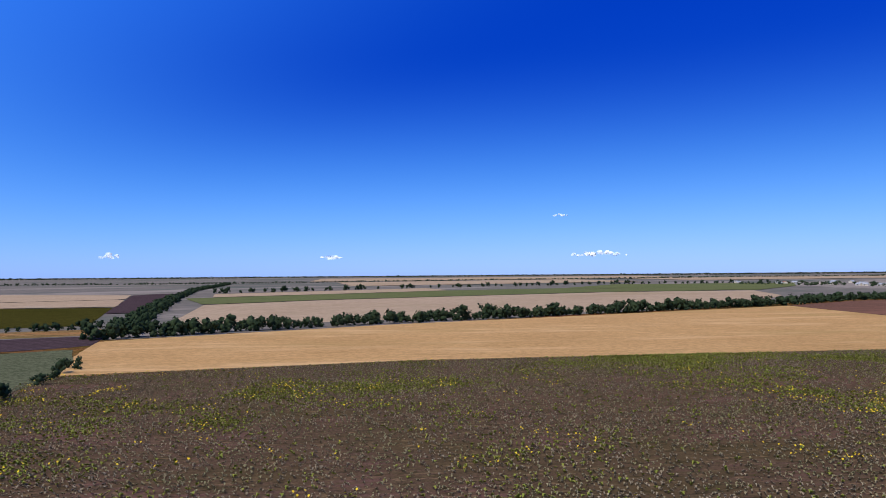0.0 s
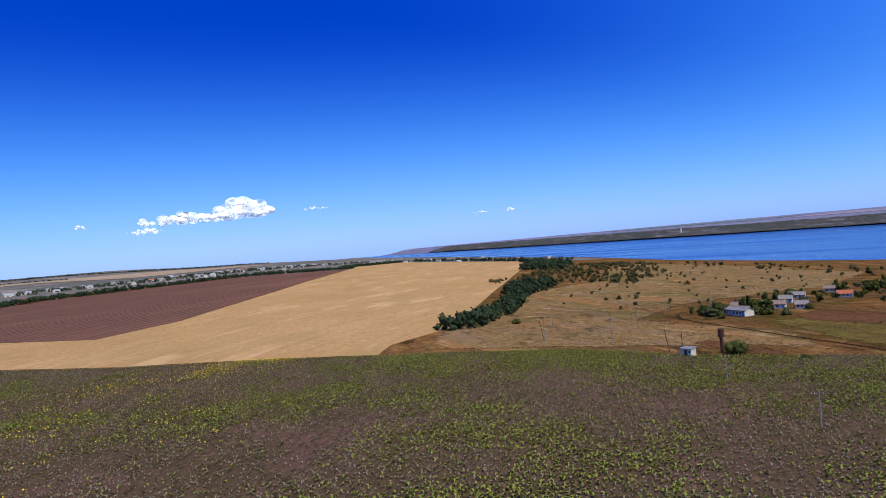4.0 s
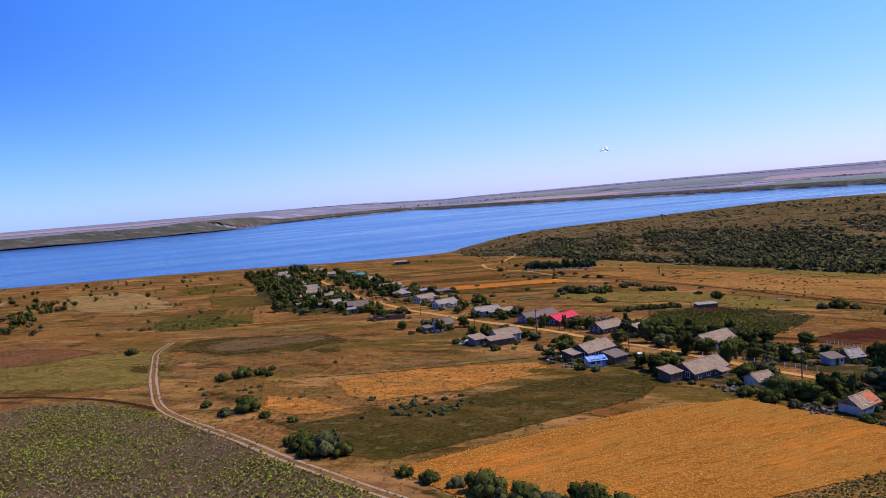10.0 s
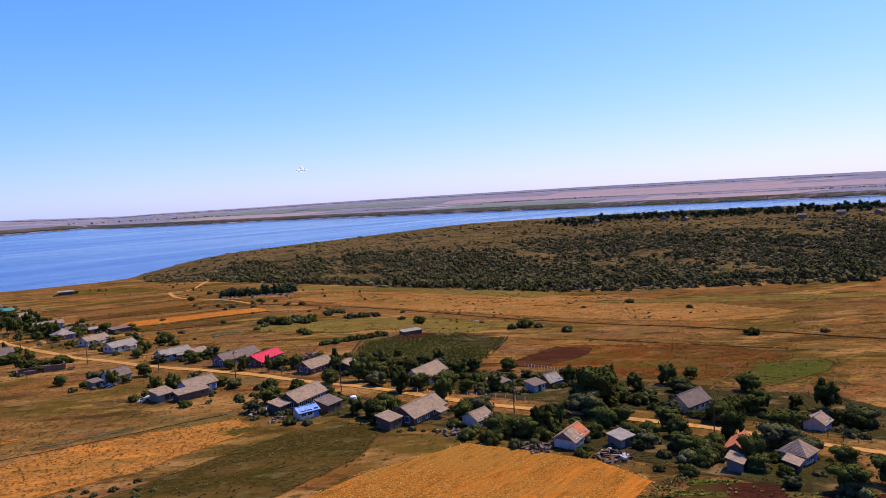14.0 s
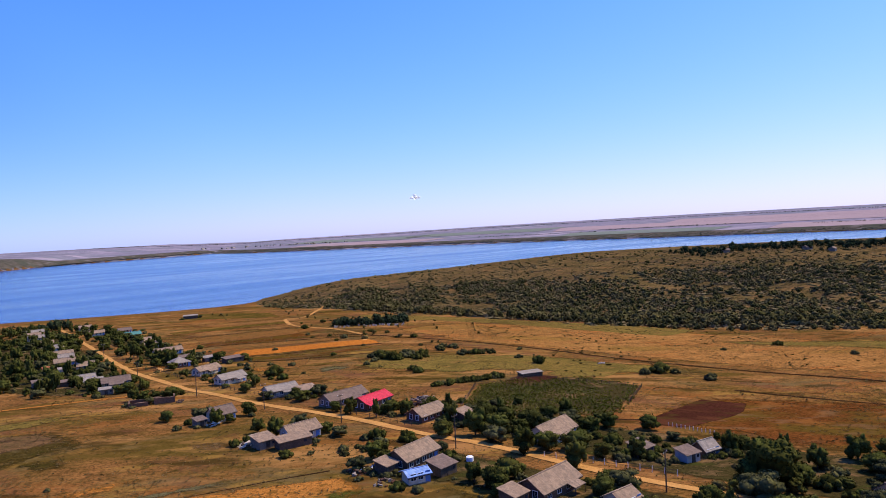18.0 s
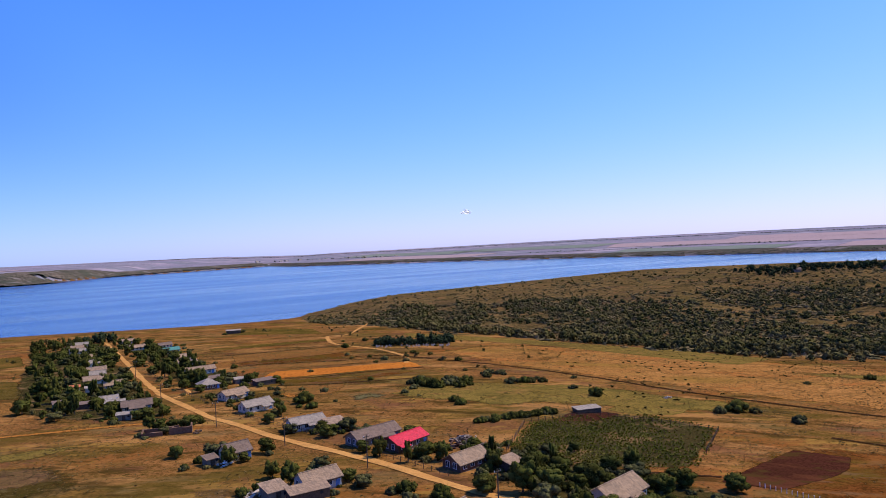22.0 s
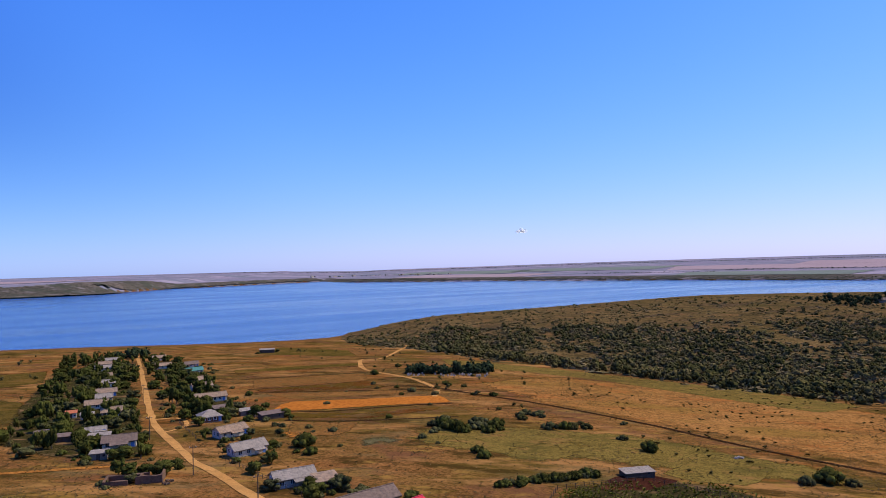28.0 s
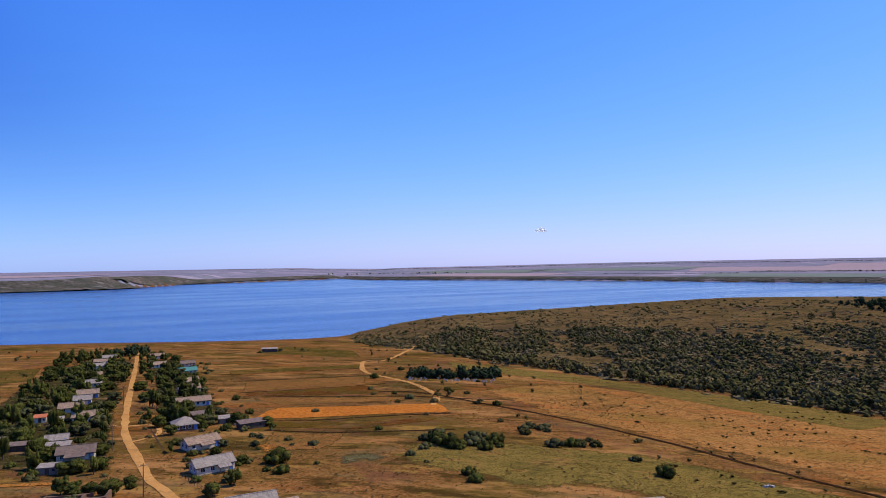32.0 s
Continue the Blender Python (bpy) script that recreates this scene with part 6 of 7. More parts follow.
# lone bushes and trees on the grass
for i in range(30):
    put(BUSHES, [0, 1, 2][i % 3], r2.uniform(-52, 20), r2.uniform(190, 400), r2.uniform(0.3, 0.95), "pasture bushes")
for i in range(22):
    put(BUSHES, [2, 1, 2][i % 3], r2.gauss(-84, 16), r2.gauss(52, 14), r2.uniform(0.2, 0.5), "weedy strip bushes")
for i, (x, y, s) in enumerate([(-78, 36, 1.3), (-81.5, 33, 0.9), (-89, 40, 0.6), (-72, 30.5, 0.55), (-65, 27, 0.5), (-53, 9.5, 1.7), (-57.5, 11.5, 1.2), (-50, 8, 0.9), (-26, -8.5, 1.2), (-17.5, -13.5, 1.2), (-13, -14, 1.3), (-21, -11, 1.0), (-9, -16, 1.1), (-30, -6, 0.8), (-5, -19.5, 1.2), (-34, -4, 0.7), (-1, -23, 1.0), (-19.5, -12, 0.8), (-38, -1.5, 0.6), (-55, 8, 1.0), (-60, 13.5, 0.8), (-24, -10, 0.8),
                               (-97, 65, 0.9), (-93, 68, 1.1), (-89, 70, 0.8), (-94.5, 72, 0.8), (-88, 75, 0.5), (-86, 68, 0.5), (-150, 110, 1.0), (-140, 30, 0.7), (-155.5, 22.5, 1.5), (-272, 8, 0.9), (-41, 193, 1.6), (-36, 212, 0.8), (8, 184, 0.8), (9.5, 178, 0.9), (57, 191, 1.2), (53, 205, 0.9)]):
    put(BUSHES, [0, 1, 0, 0][i % 4], x, y, s, "lone bushes")
for i, (x, y, s) in enumerate([(-4, 209, 1.0), (1, 214, 1.3), (6, 212, 1.2), (10, 215, 1.4), (16, 220, 1.2), (26, 233, 1.3), (33, 217, 1.4), (38, 219, 1.0), (-5, 286, 1.2), (-15, 294, 1.1), (-38, 359, 1.1), (-18, 384, 1.0), (86, 163, 1.2), (93, 166, 1.6), (98, 164, 1.2), (103, 150, 1.3),
                               (180, 224, 1.0), (149, 217, 0.9), (190, 190, 1.0), (160, 118, 1.2), (185, 110, 1.1), (60, 230, 0.7)]):
    put(BUSHES, [1, 0, 2][i % 3], x, y, s, "pasture bushes")
for i, (x, y, s) in enumerate([(-243, 83, 1.5), (-247, 86, 1.4), (-252, 88, 1.3), (-239, 84, 1.2), (-228, 100, 1.2), (-222, 104, 1.2), (-256, 100, 1.5), (-250, 110, 1.4), (-240, 112, 1.3)]):
    put(BUSHES, [0, 0, 1][i % 3], x, y, s, "hamlet bushes")
for i, (x, y, s) in enumerate([(33, 33, 1.0), (35, 36, 1.1), (37.5, 38, 1.0), (31, 36, 0.9), (34, 40, 0.9), (39, 34, 0.8), (50, 14, 1.1), (52.5, 13, 1.0), (56, 14.5, 1.0), (47.5, 17, 0.9), (54, 17, 1.1), (58, 12, 0.8), (53, 29, 1.0), (49.5, 49, 1.1), (46, 51, 0.9),
                               (52, 52, 1.0), (93, 7, 1.1), (97, 5, 1.0), (89, 8, 1.0), (101, 3, 1.0), (72, -11, 1.0), (62, -6, 1.3), (29, 50, 0.9), (64, 48, 1.0), (44, 44, 1.0), (42, 47, 0.9), (27, 30, 0.8), (24, 34, 0.9), (21, 38, 0.8), (43, 12, 0.7), (46, 9, 0.7), (66, 8, 0.9)]):
    put(BUSHES, [0, 1, 0, 0, 2][i % 5], x, y, s, "garden bushes")
for i, (x, y, s) in enumerate([(47.9, 36, 0.8), (52, 36, 0.8), (63.7, 36, 0.7), (80, 55, 0.8), (71, 31, 0.8), (81, 34.5, 0.85), (69.5, 15, 1.05), (92, 19.5, 0.8), (57, 25.5, 0.7), (62, -5, 0.9), (15, 86, 0.8), (26, 96, 0.9), (30, 77, 0.9), (43, 93, 0.9), (36, 98, 0.8), (21, 101, 0.8), (33, 90, 0.7)]):
    put(TREES, [0, 1, 3, 0][i % 4], x, y, s, "garden trees")
for i in range(34):
    cx0, cy0, wide, deep = [(3, 222, 8, 6), (8, 214, 10, 5), (30, 238, 5, 5), (39, 223, 7, 4)][i % 4]
    put(BUSHES, [1, 0, 1, 2][i % 4], cx0 + r2.uniform(-wide, wide), cy0 + r2.uniform(-deep, deep), r2.uniform(0.6, 1.35), "pasture bushes")
for i in range(44):
    put(BUSHES, [1, 2, 1][i % 3], -41 + r2.gauss(0, 7), 35 + r2.gauss(0, 4), r2.uniform(0.2, 0.5), "weedy strip bushes")
for i in range(14):
    a = i / 13
    x, y = -188 + 54 * a + r2.uniform(-3, 3), 172 - 6 * a + r2.uniform(-5, 5)
    put(BUSHES, [1, 0, 0][i % 3], x, y, r2.uniform(0.3, 0.6), "reed plot bushes")
for i in range(26):
    a = i / 25
    x, y = 12 + 23 * a + r2.uniform(-1, 1), 152 + 11 * a + r2.uniform(-1.4, 1.4)
    put(BUSHES, [0, 1][i % 2], x, y, r2.uniform(0.5, 0.9), "hedge bushes")


def belt(name, line, width, tall, spacing, label, mat=M_FARLEAF, leaves=70, gaps=0.0, seed=3, category="shelterbelt"):
    """A row or wood of trees, joined: uneven crowns with leaf clumps, standing on stems."""
    r = np.random.default_rng(seed)
    vs, fs, n = [], [], 0
    kinds = []
    for k in range(4):
        lobes = crown_lobes(40 + k, 0.9, 0.86, 0.12, 5)
        kinds.append(lobes_mesh(lobes, leaves, 0.07, 50 + k, ICO1))
    line = [np.array(p, float) for p in line]
    for a, b in zip(line, line[1:]):
        L = np.linalg.norm(b - a)
        rows = max(1, int(width / spacing))
        for i in range(int(L / spacing)):
            for j in range(rows):
                if r.random() < gaps:
                    continue
                p = a + (b - a) * (i + r.random()) / (L / spacing)
                d = (b - a) / L
                p = p + np.array((-d[1], d[0])) * (r.random() - 0.5) * width
                s = tall * r.choice((0.65, 0.8, 0.9, 1.0, 1.25)) * r.uniform(0.85, 1.1)
                v, f = kinds[r.integers(4)]
                t = r.uniform(0, 6.28)
                c, q = math.cos(t), math.sin(t)
                w = s * r.uniform(0.75, 1.2)
                vv = np.column_stack([(v[:, 0] * c - v[:, 1] * q) * w + p[0], (v[:, 0] * q + v[:, 1] * c) * w + p[1], v[:, 2] * s + float(height(p[0], p[1])) - 0.14 * s])
                vs.append(vv)
                fs.append(f + n)
                n += len(v)
    me = quick_mesh(name, np.concatenate(vs), np.concatenate(fs), mat)
    return tagged(new(name, me), label, category, kind="stuff")


belt("shelterbelt", [(-46, -436), (-193, -441), (-330, -428), (-553, -411)], 9, 8.5, 4.2, "row of dark leafy trees between stubble fields", gaps=0.08)
belt("shelterbelt", [(-556, -413), (-677, -426), (-1005, -356), (-1294, -108), (-1480, 130), (-1660, 165), (-2080, 420)], 26, 8, 6.5, "dark belt of trees along the ploughed field", seed=4, leaves=30)
belt("shelterbelt", [(-60, -448), (-115, -652), (-209, -994), (-333, -1388), (-565, -1950)], 13, 8, 6, "dark tree belt running to the horizon", seed=5, leaves=30)
belt("shelterbelt", [(-66, -498), (-16, -510), (200, -500)], 8, 6.0, 4.5, "low hedge behind a dark field", seed=6)
belt("shelterbelt", [(-310, -1215), (-740, -1262), (-1210, -1175), (-1500, -930)], 8, 11, 13, "sparse far row of trees", gaps=0.3, seed=7)
belt("shelterbelt", [(-560, -2100), (-1400, -1950), (-2300, -1500), (-2900, -700)], 40, 7, 11, "far dark line of trees", gaps=0.05, seed=8, leaves=10)
belt("shelterbelt", [(700, -2200), (-100, -2300), (-560, -2080)], 40, 7, 11, "far dark line of trees at the horizon", gaps=0.05, seed=9, leaves=10)
belt("shelterbelt", [(-1400, -3600), (-2600, -2900), (-3500, -1600), (-4200, 100)], 60, 11, 15, "far dark wood on the horizon", gaps=0.0, seed=10, leaves=6)
belt("shelterbelt", [(900, -3800), (-300, -3900), (-1400, -3600)], 60, 11, 15, "far dark wood at the horizon", gaps=0.0, seed=11, leaves=6)
belt("hedge", [(-36, -352), (-27, -325), (-17, -298), (-2, -262), (10, -235)], 3, 4.2, 5.5, "row of dark shrubs along a track", gaps=0.4, seed=12, category="hedge")
belt("thicket", [(-262, -22), (-300, 4), (-345, 38)], 13, 7.0, 4.4, "dense dark thicket at the stubble edge", seed=13, category="thicket")
belt("thicket", [(-345, 38), (-400, 62), (-470, 100)], 12, 7, 6, "dense dark thicket beside dry grass", seed=14, category="thicket")
belt("thicket", [(-462, 95), (-500, 122), (-545, 152)], 26, 10, 6, "dark grove at the field corner", seed=15, category="thicket")
belt("thicket", [(-800, 275), (-880, 320), (-1000, 400)], 60, 13, 11, "dark grove at the far field corner", seed=16, category="thicket")
belt("thicket", [(-1000, 400), (-1330, 480), (-1800, 480), (-2080, 430)], 30, 10, 12, "dark trees around a far village", seed=17, category="thicket")
belt("thicket", [(-560, 170), (-640, 260), (-760, 330), (-900, 420)], 150, 5, 11, "scattered wild bushes on a dry slope", seed=18, category="thicket", mat=M_SCRUB)
belt("thicket", [(-300, 330), (-420, 400), (-560, 440), (-800, 460)], 60, 5, 18, "scattered shore bushes", seed=19, gaps=0.5, category="thicket", mat=M_SCRUB)
belt("thicket", [(-255, 90), (-380, 210), (-520, 350), (-680, 440)], 190, 3.2, 17, "small wild bushes dotted over a dry slope", seed=45, gaps=0.72, category="thicket", mat=M_SCRUB)
belt("thicket", [(-480, 500), (-380, 480), (-300, 520), (-260, 560)], 60, 4.5, 13, "dark bushes dotted along the shore", seed=46, gaps=0.6, category="thicket", mat=M_SCRUB)
belt("thicket", [(-330, 430), (-240, 330), (-190, 240), (-140, 140)], 90, 2.6, 13, "small dark bushes dotted over fallow plots", seed=47, gaps=0.75, category="thicket", mat=M_SCRUB)
belt("thicket", [(-130, 540), (-60, 480), (-20, 420), (20, 330), (60, 260)], 90, 2.4, 12, "small dark bushes dotted over the pasture", seed=48, gaps=0.75, category="thicket", mat=M_SCRUB)
belt("reeds", [(-640, 545), (-424, 552), (-330, 552)], 5, 2.5, 6, "low reeds at the lake shore", seed=20, gaps=0.5, category="reeds", mat=M_SCRUB)
belt("thicket", [(-225, 500), (-250, 515)], 16, 8, 5, "dark grove at the road's end by the lake", seed=21, category="thicket")
belt("thicket", [(-20, 364), (4, 361), (26, 372)], 11, 6, 2.6, "dark grove around a small graveyard", seed=22, category="thicket")
belt("thicket", [(8, 470), (45, 436), (84, 402), (128, 368), (168, 336), (215, 300), (262, 278), (330, 240)], 16, 6.0, 5, "dense dark scrub along the foot of the bluff", seed=23, category="thicket", mat=M_SCRUB)
belt("thicket", [(330, 585), (380, 590), (450, 540), (560, 470), (800, 330)], 60, 7, 9, "dark garden trees on top of the bluff", seed=24, category="thicket")
belt("shelterbelt", [(-380, 2975), (240, 2580), (734, 2175), (1195, 1725), (1770, 1267), (2300, 800)], 22, 4.5, 7, "dark reeds and trees along the far shore", seed=25, gaps=0.1, leaves=5)
belt("shelterbelt", [(560, 2700), (980, 2400)], 12, 6, 8, "dark tree row between far fields", seed=28, leaves=6)
belt("shelterbelt", [(1500, 1900), (2100, 1420)], 12, 6, 8, "dark tree row beyond a reddish field", seed=29, leaves=6)
belt("shelterbelt", [(1050, 2500), (1500, 2200)], 14, 7, 9, "far dark tree row across the lake", seed=26, leaves=6)
belt("shelterbelt", [(-1500, 4300), (-400, 4500), (900, 4300), (2000, 3700), (3200, 2600)], 60, 5, 12, "far tree line at the horizon across the lake", seed=27, gaps=0.0, leaves=5)


# ---- scrub on the bluff ----
def scrub():
    r = np.random.default_rng(31)
    tall = [lobes_mesh([(0.1, 0.05, 0.42, 0.44, 0.5), (-0.26, 0.1, 0.3, 0.34, 0.36), (0.12, -0.3, 0.3, 0.3, 0.32)], 22, 0.2, 60 + k, ICO1, 0.78) for k in range(6)]
    low = [lobes_mesh([(0.1, 0.0, 0.16, 0.5, 0.24), (-0.34, 0.06, 0.12, 0.42, 0.2)], 16, 0.2, 80 + k, ICO1, 0.74) for k in range(6)]
    n_try = 190000
    x, y = r.uniform(-95, 640, n_try), r.uniform(60, 740, n_try)
    foot, crest = np.interp(x, FOOT_X, FOOT_Y), np.interp(x, CREST_X, CREST_Y)
    u = (y - foot) / np.maximum(crest - foot, 8)
    near = (u > -0.14) & (u < 1.4) & (np.hypot(x, y) < 900)
    x, y, u = x[near], y[near], u[near]
    # clumps, bare gullies between them, and lines along the terraces
    clump = np.array([noise.noise(Vector((a * 0.013, c * 3.0, 0.5))) + 0.8 * noise.noise(Vector((a * 0.04, c * 8.0, 4.5))) + 0.5 * noise.noise(Vector((a * 0.10, c * 22.0, 2.5))) for a, c in zip(x, u)])
    lines = 0.30 * np.sin(u * 40 + 1.5 * np.sin(x * 0.02) + 1.2)
    body = np.interp(u, (-0.14, -0.03, 0.04, 0.30, 0.52, 0.68, 0.82, 1.4), (0.0, 0.42, 0.95, 0.86, 0.74, 0.48, 0.12, 0.06))
    body = body * np.interp(x, (-95, -40, 30, 120, 300, 640), (0.22, 0.55, 0.85, 1.0, 1.15, 1.25)) + np.interp(x, (200, 420), (0, 0.25))
    keep = np.clip(body * (0.82 + 1.5 * clump + lines), 0, 1)
    bushy = r.random(len(x)) < keep * 0.36 * np.interp(u, (-0.1, 0.0, 0.15, 0.3, 0.7), (1.4, 1.5, 1.3, 0.9, 0.6))
    brush = ~bushy & (r.random(len(x)) < np.clip(0.10 + 0.75 * keep, 0, 1) * 0.62 * np.interp(u, (-0.14, -0.04, 0.9, 1.3), (0.0, 1.0, 0.7, 0.1)))
    for kinds, ok, mat, name, label in ((tall, bushy, M_SCRUB, "bluff_scrub", "dense dark olive bushes on the bluff"), (low, brush, M_BRUSH, "bluff_brush", "low grey-olive brush between bushes on the bluff")):
        vs, fs, n = [], [], 0
        for a, b, q in zip(x[ok], y[ok], u[ok]):
            v, f = kinds[r.integers(6)]
            k = r.choice((0.7, 1.0, 1.3, 1.7, 2.2, 2.8, 3.6)) * r.uniform(0.8, 1.2) * (0.65 if q > 0.66 or a < -20 else 1.0) * (1.3 if q < 0.10 else 1.0)
            t = r.uniform(0, 6.28) if kinds is tall else r.normal(-0.5, 0.4)
            c, d = math.cos(t) * k, math.sin(t) * k
            long = 1.0 if kinds is tall else 1.5
            vs.append(np.column_stack([v[:, 0] * long * c - v[:, 1] * d + a, v[:, 0] * long * d + v[:, 1] * c + b, v[:, 2] * k * 0.9 + float(height(a, b)) - 0.2]))
            fs.append(f + n)
            n += len(v)
        me = quick_mesh(name, np.concatenate(vs), np.concatenate(fs), mat)
        tagged(new(name, me), label, "scrub", kind="stuff")


scrub()


# ---- crops and tufts ----
def inside(px, py, loop):
    res = np.zeros(len(px), bool)
    for (x0, y0), (x1, y1) in zip(loop, loop[1:] + loop[:1]):
        hit = ((y0 <= py) != (y1 <= py))
        with np.errstate(divide="ignore", invalid="ignore"):
            res ^= hit & (px < x0 + (py - y0) / (y1 - y0 + 1e-12) * (x1 - x0))
    return res


def scatter(name, px, py, size, blades, tallness, mat, label, category, seed, lean=0.5, head=None):
    """Many small plants, each a few bent leaves, joined."""
    r = np.random.default_rng(seed)
    n = len(px)
    pz = height(px, py) + 0.08
    vs, fs = [], []
    for b in range(blades):
        a = r.uniform(0, 6.283, n)
        d = np.column_stack([np.cos(a), np.sin(a), np.zeros(n)])
        side = np.column_stack([-np.sin(a), np.cos(a), np.zeros(n)])
        up = np.array((0, 0, 1.0))
        base = np.column_stack([px, py, pz])
        s = size * r.uniform(0.7, 1.3, n)
        h = (s * tallness * r.uniform(0.6, 1.15, n))[:, None]
        s = s[:, None]
        low = base + up * h * 0.15
        mid = base + d * s * lean * 0.6 + up * h
        tip = base + d * s * (lean + 0.6) + up * h * 0.75
        quad = np.stack([low, mid - side * s * 0.38, tip, mid + side * s * 0.38], 1).reshape(-1, 3)
        k = np.arange(n)[:, None] * 4 + b * n * 4
        vs.append(quad)
        fs.append(np.concatenate([k + (0, 1, 2), k + (0, 2, 3)]))
    me = quick_mesh(name, np.concatenate(vs), np.concatenate(fs), mat)
    return tagged(new(name, me), label, category, kind="stuff")


ux, uy = np.array((-0.87, 0.5)), np.array((0.5, 0.87))
a, b = np.meshgrid(np.arange(-330, 330, 0.42), np.arange(-330, 330, 1.05))
a = a.ravel() + rng.uniform(-0.5, 0.5, a.size)
b = b.ravel() + rng.uniform(-0.36, 0.36, b.size) + 0.5 * np.sin(a * 0.05)
fx, fy = -110 + a * ux[0] + b * uy[0], -120 + a * ux[1] + b * uy[1]
ok = inside(fx, fy, SUNFLOWER)
fx, fy = fx[ok], fy[ok]
patch = np.array([noise.noise(Vector((p * 0.02, q * 0.02, 8.5))) + 0.6 * noise.noise(Vector((p * 0.07, q * 0.07, 2.5))) for p, q in zip(fx, fy)])
north = np.clip((fy + 120) / 150, 0, 1)
streak = np.array([noise.noise(Vector(((p * ux[0] + q * ux[1]) * 0.012, (p * uy[0] + q * uy[1]) * 0.10, 3.1))) for p, q in zip(fx, fy)])
rim_gap = np.full(len(fx), 1e9)
for (x0, y0), (x1, y1) in zip(SUNFLOWER, SUNFLOWER[1:]):
    t = np.clip(((fx - x0) * (x1 - x0) + (fy - y0) * (y1 - y0)) / ((x1 - x0) ** 2 + (y1 - y0) ** 2), 0, 1)
    rim_gap = np.minimum(rim_gap, np.hypot(fx - x0 - t * (x1 - x0), fy - y0 - t * (y1 - y0)))
ok = rng.random(len(fx)) < np.clip(0.62 + 0.3 * np.exp(-rim_gap / 22) + 0.4 * patch + 0.4 * streak + 0.15 * north + 0.25 * np.exp(-(((fx + 125) / 45) ** 2 + ((fy + 160) / 40) ** 2)), 0.16, 1)
fx, fy, patch = fx[ok], fy[ok], patch[ok]
north = np.clip((fy + 110) / 90, 0, 1)
lush = rng.random(len(fx)) < np.clip(0.30 + 0.38 * north + 1.3 * patch, 0.08, 0.95)
scatter("sunflower_plants", fx[lush], fy[lush], 0.42, 2, 1.1, M_SUNLEAF, "green sunflower plants in rows", "sunflowers", 71)
scatter("dry_sunflower_plants", fx[~lush], fy[~lush], 0.30, 2, 1.15, M_SUNDRY, "drying brown sunflower plants in rows", "sunflowers", 70)
edge_band = np.exp(-(((fx + 216 + 0.4 * (fy + 115)) / 13) ** 2 + ((fy + 112) / 36) ** 2))
yellow = edge_band + 2.4 * np.exp(-(((fx + 32) / 20) ** 2 + ((fy + 298) / 14) ** 2)) + 0.5 * np.exp(-(((fx + 135) / 50) ** 2 + ((fy + 165) / 45) ** 2)) + 0.3 * np.exp(-(((fx + 60) / 60) ** 2 + ((fy + 230) / 50) ** 2))
fine = np.array([noise.noise(Vector((p * 0.16, q * 0.16, 5.5))) for p, q in zip(fx, fy)])
ok = rng.random(len(fx)) < np.maximum(0.9 * yellow * np.clip(-0.25 + 1.5 * patch + 3.0 * fine, 0.0, 1), 0.95 * edge_band * np.clip(0.6 + 1.2 * patch, 0.15, 1))
hx, hy = fx[ok], fy[ok]
t = rng.uniform(0, 6.283, len(hx))
hz = height(hx, hy) + 0.75
ring = np.arange(6) * 1.0472
hv = np.stack([np.column_stack([hx + np.cos(q + t) * 0.15, hy + np.sin(q + t) * 0.15, hz + 0.11 * np.cos(q)]) for q in ring], 1).reshape(-1, 3)
k = np.arange(len(hx))[:, None] * 6
me = quick_mesh("sunflower_heads", hv, np.concatenate([k + (0, 1, 2), k + (0, 2, 3), k + (0, 3, 4), k + (0, 4, 5)]), M_PETAL)
tagged(new("sunflower_heads", me), "yellow sunflower heads in patches", "sunflowers", kind="stuff")

gxy = rng.uniform((-330, -20), (260, 420), (190000, 2))
gx2, gy2 = gxy[:, 0], gxy[:, 1]
ok = ~inside(gx2, gy2, SUNFLOWER) & (np.hypot(gx2, gy2 - 60) < 330) & ~inside(gx2, gy2, [(-41, 1), (-1, 28), (20, 36), (37, 20), (40, 8), (9, -11), (-17, -17)])
gx2, gy2 = gx2[ok], gy2[ok]
PLOTS = [GARDEN, DUG, [(31, 150), (38, 162), (47, 168), (56, 161), (45, 151)], [(-66, 252), (-66, 274), (-30, 277), (-3, 284), (3, 266), (-20, 260), (-45, 253)]]
ok = ~np.any([inside(gx2, gy2, p) for p in PLOTS], axis=0)
gx2, gy2 = gx2[ok], gy2[ok]
tuft = np.array([noise.noise(Vector((p * 0.03, q * 0.03, 1.5))) + 0.5 * noise.noise(Vector((p * 0.12, q * 0.12, 6.5))) for p, q in zip(gx2, gy2)])
ok = rng.random(len(gx2)) < np.clip(0.45 + 1.1 * tuft, 0.05, 1)
road_ok = road_gap(gx2[ok], gy2[ok]) > 2.6
scatter("dry_grass_tufts", gx2[ok][road_ok], gy2[ok][road_ok], 0.27, 2, 0.75, M_TUFT, "dry straw and olive grass tufts", "grass", 72)


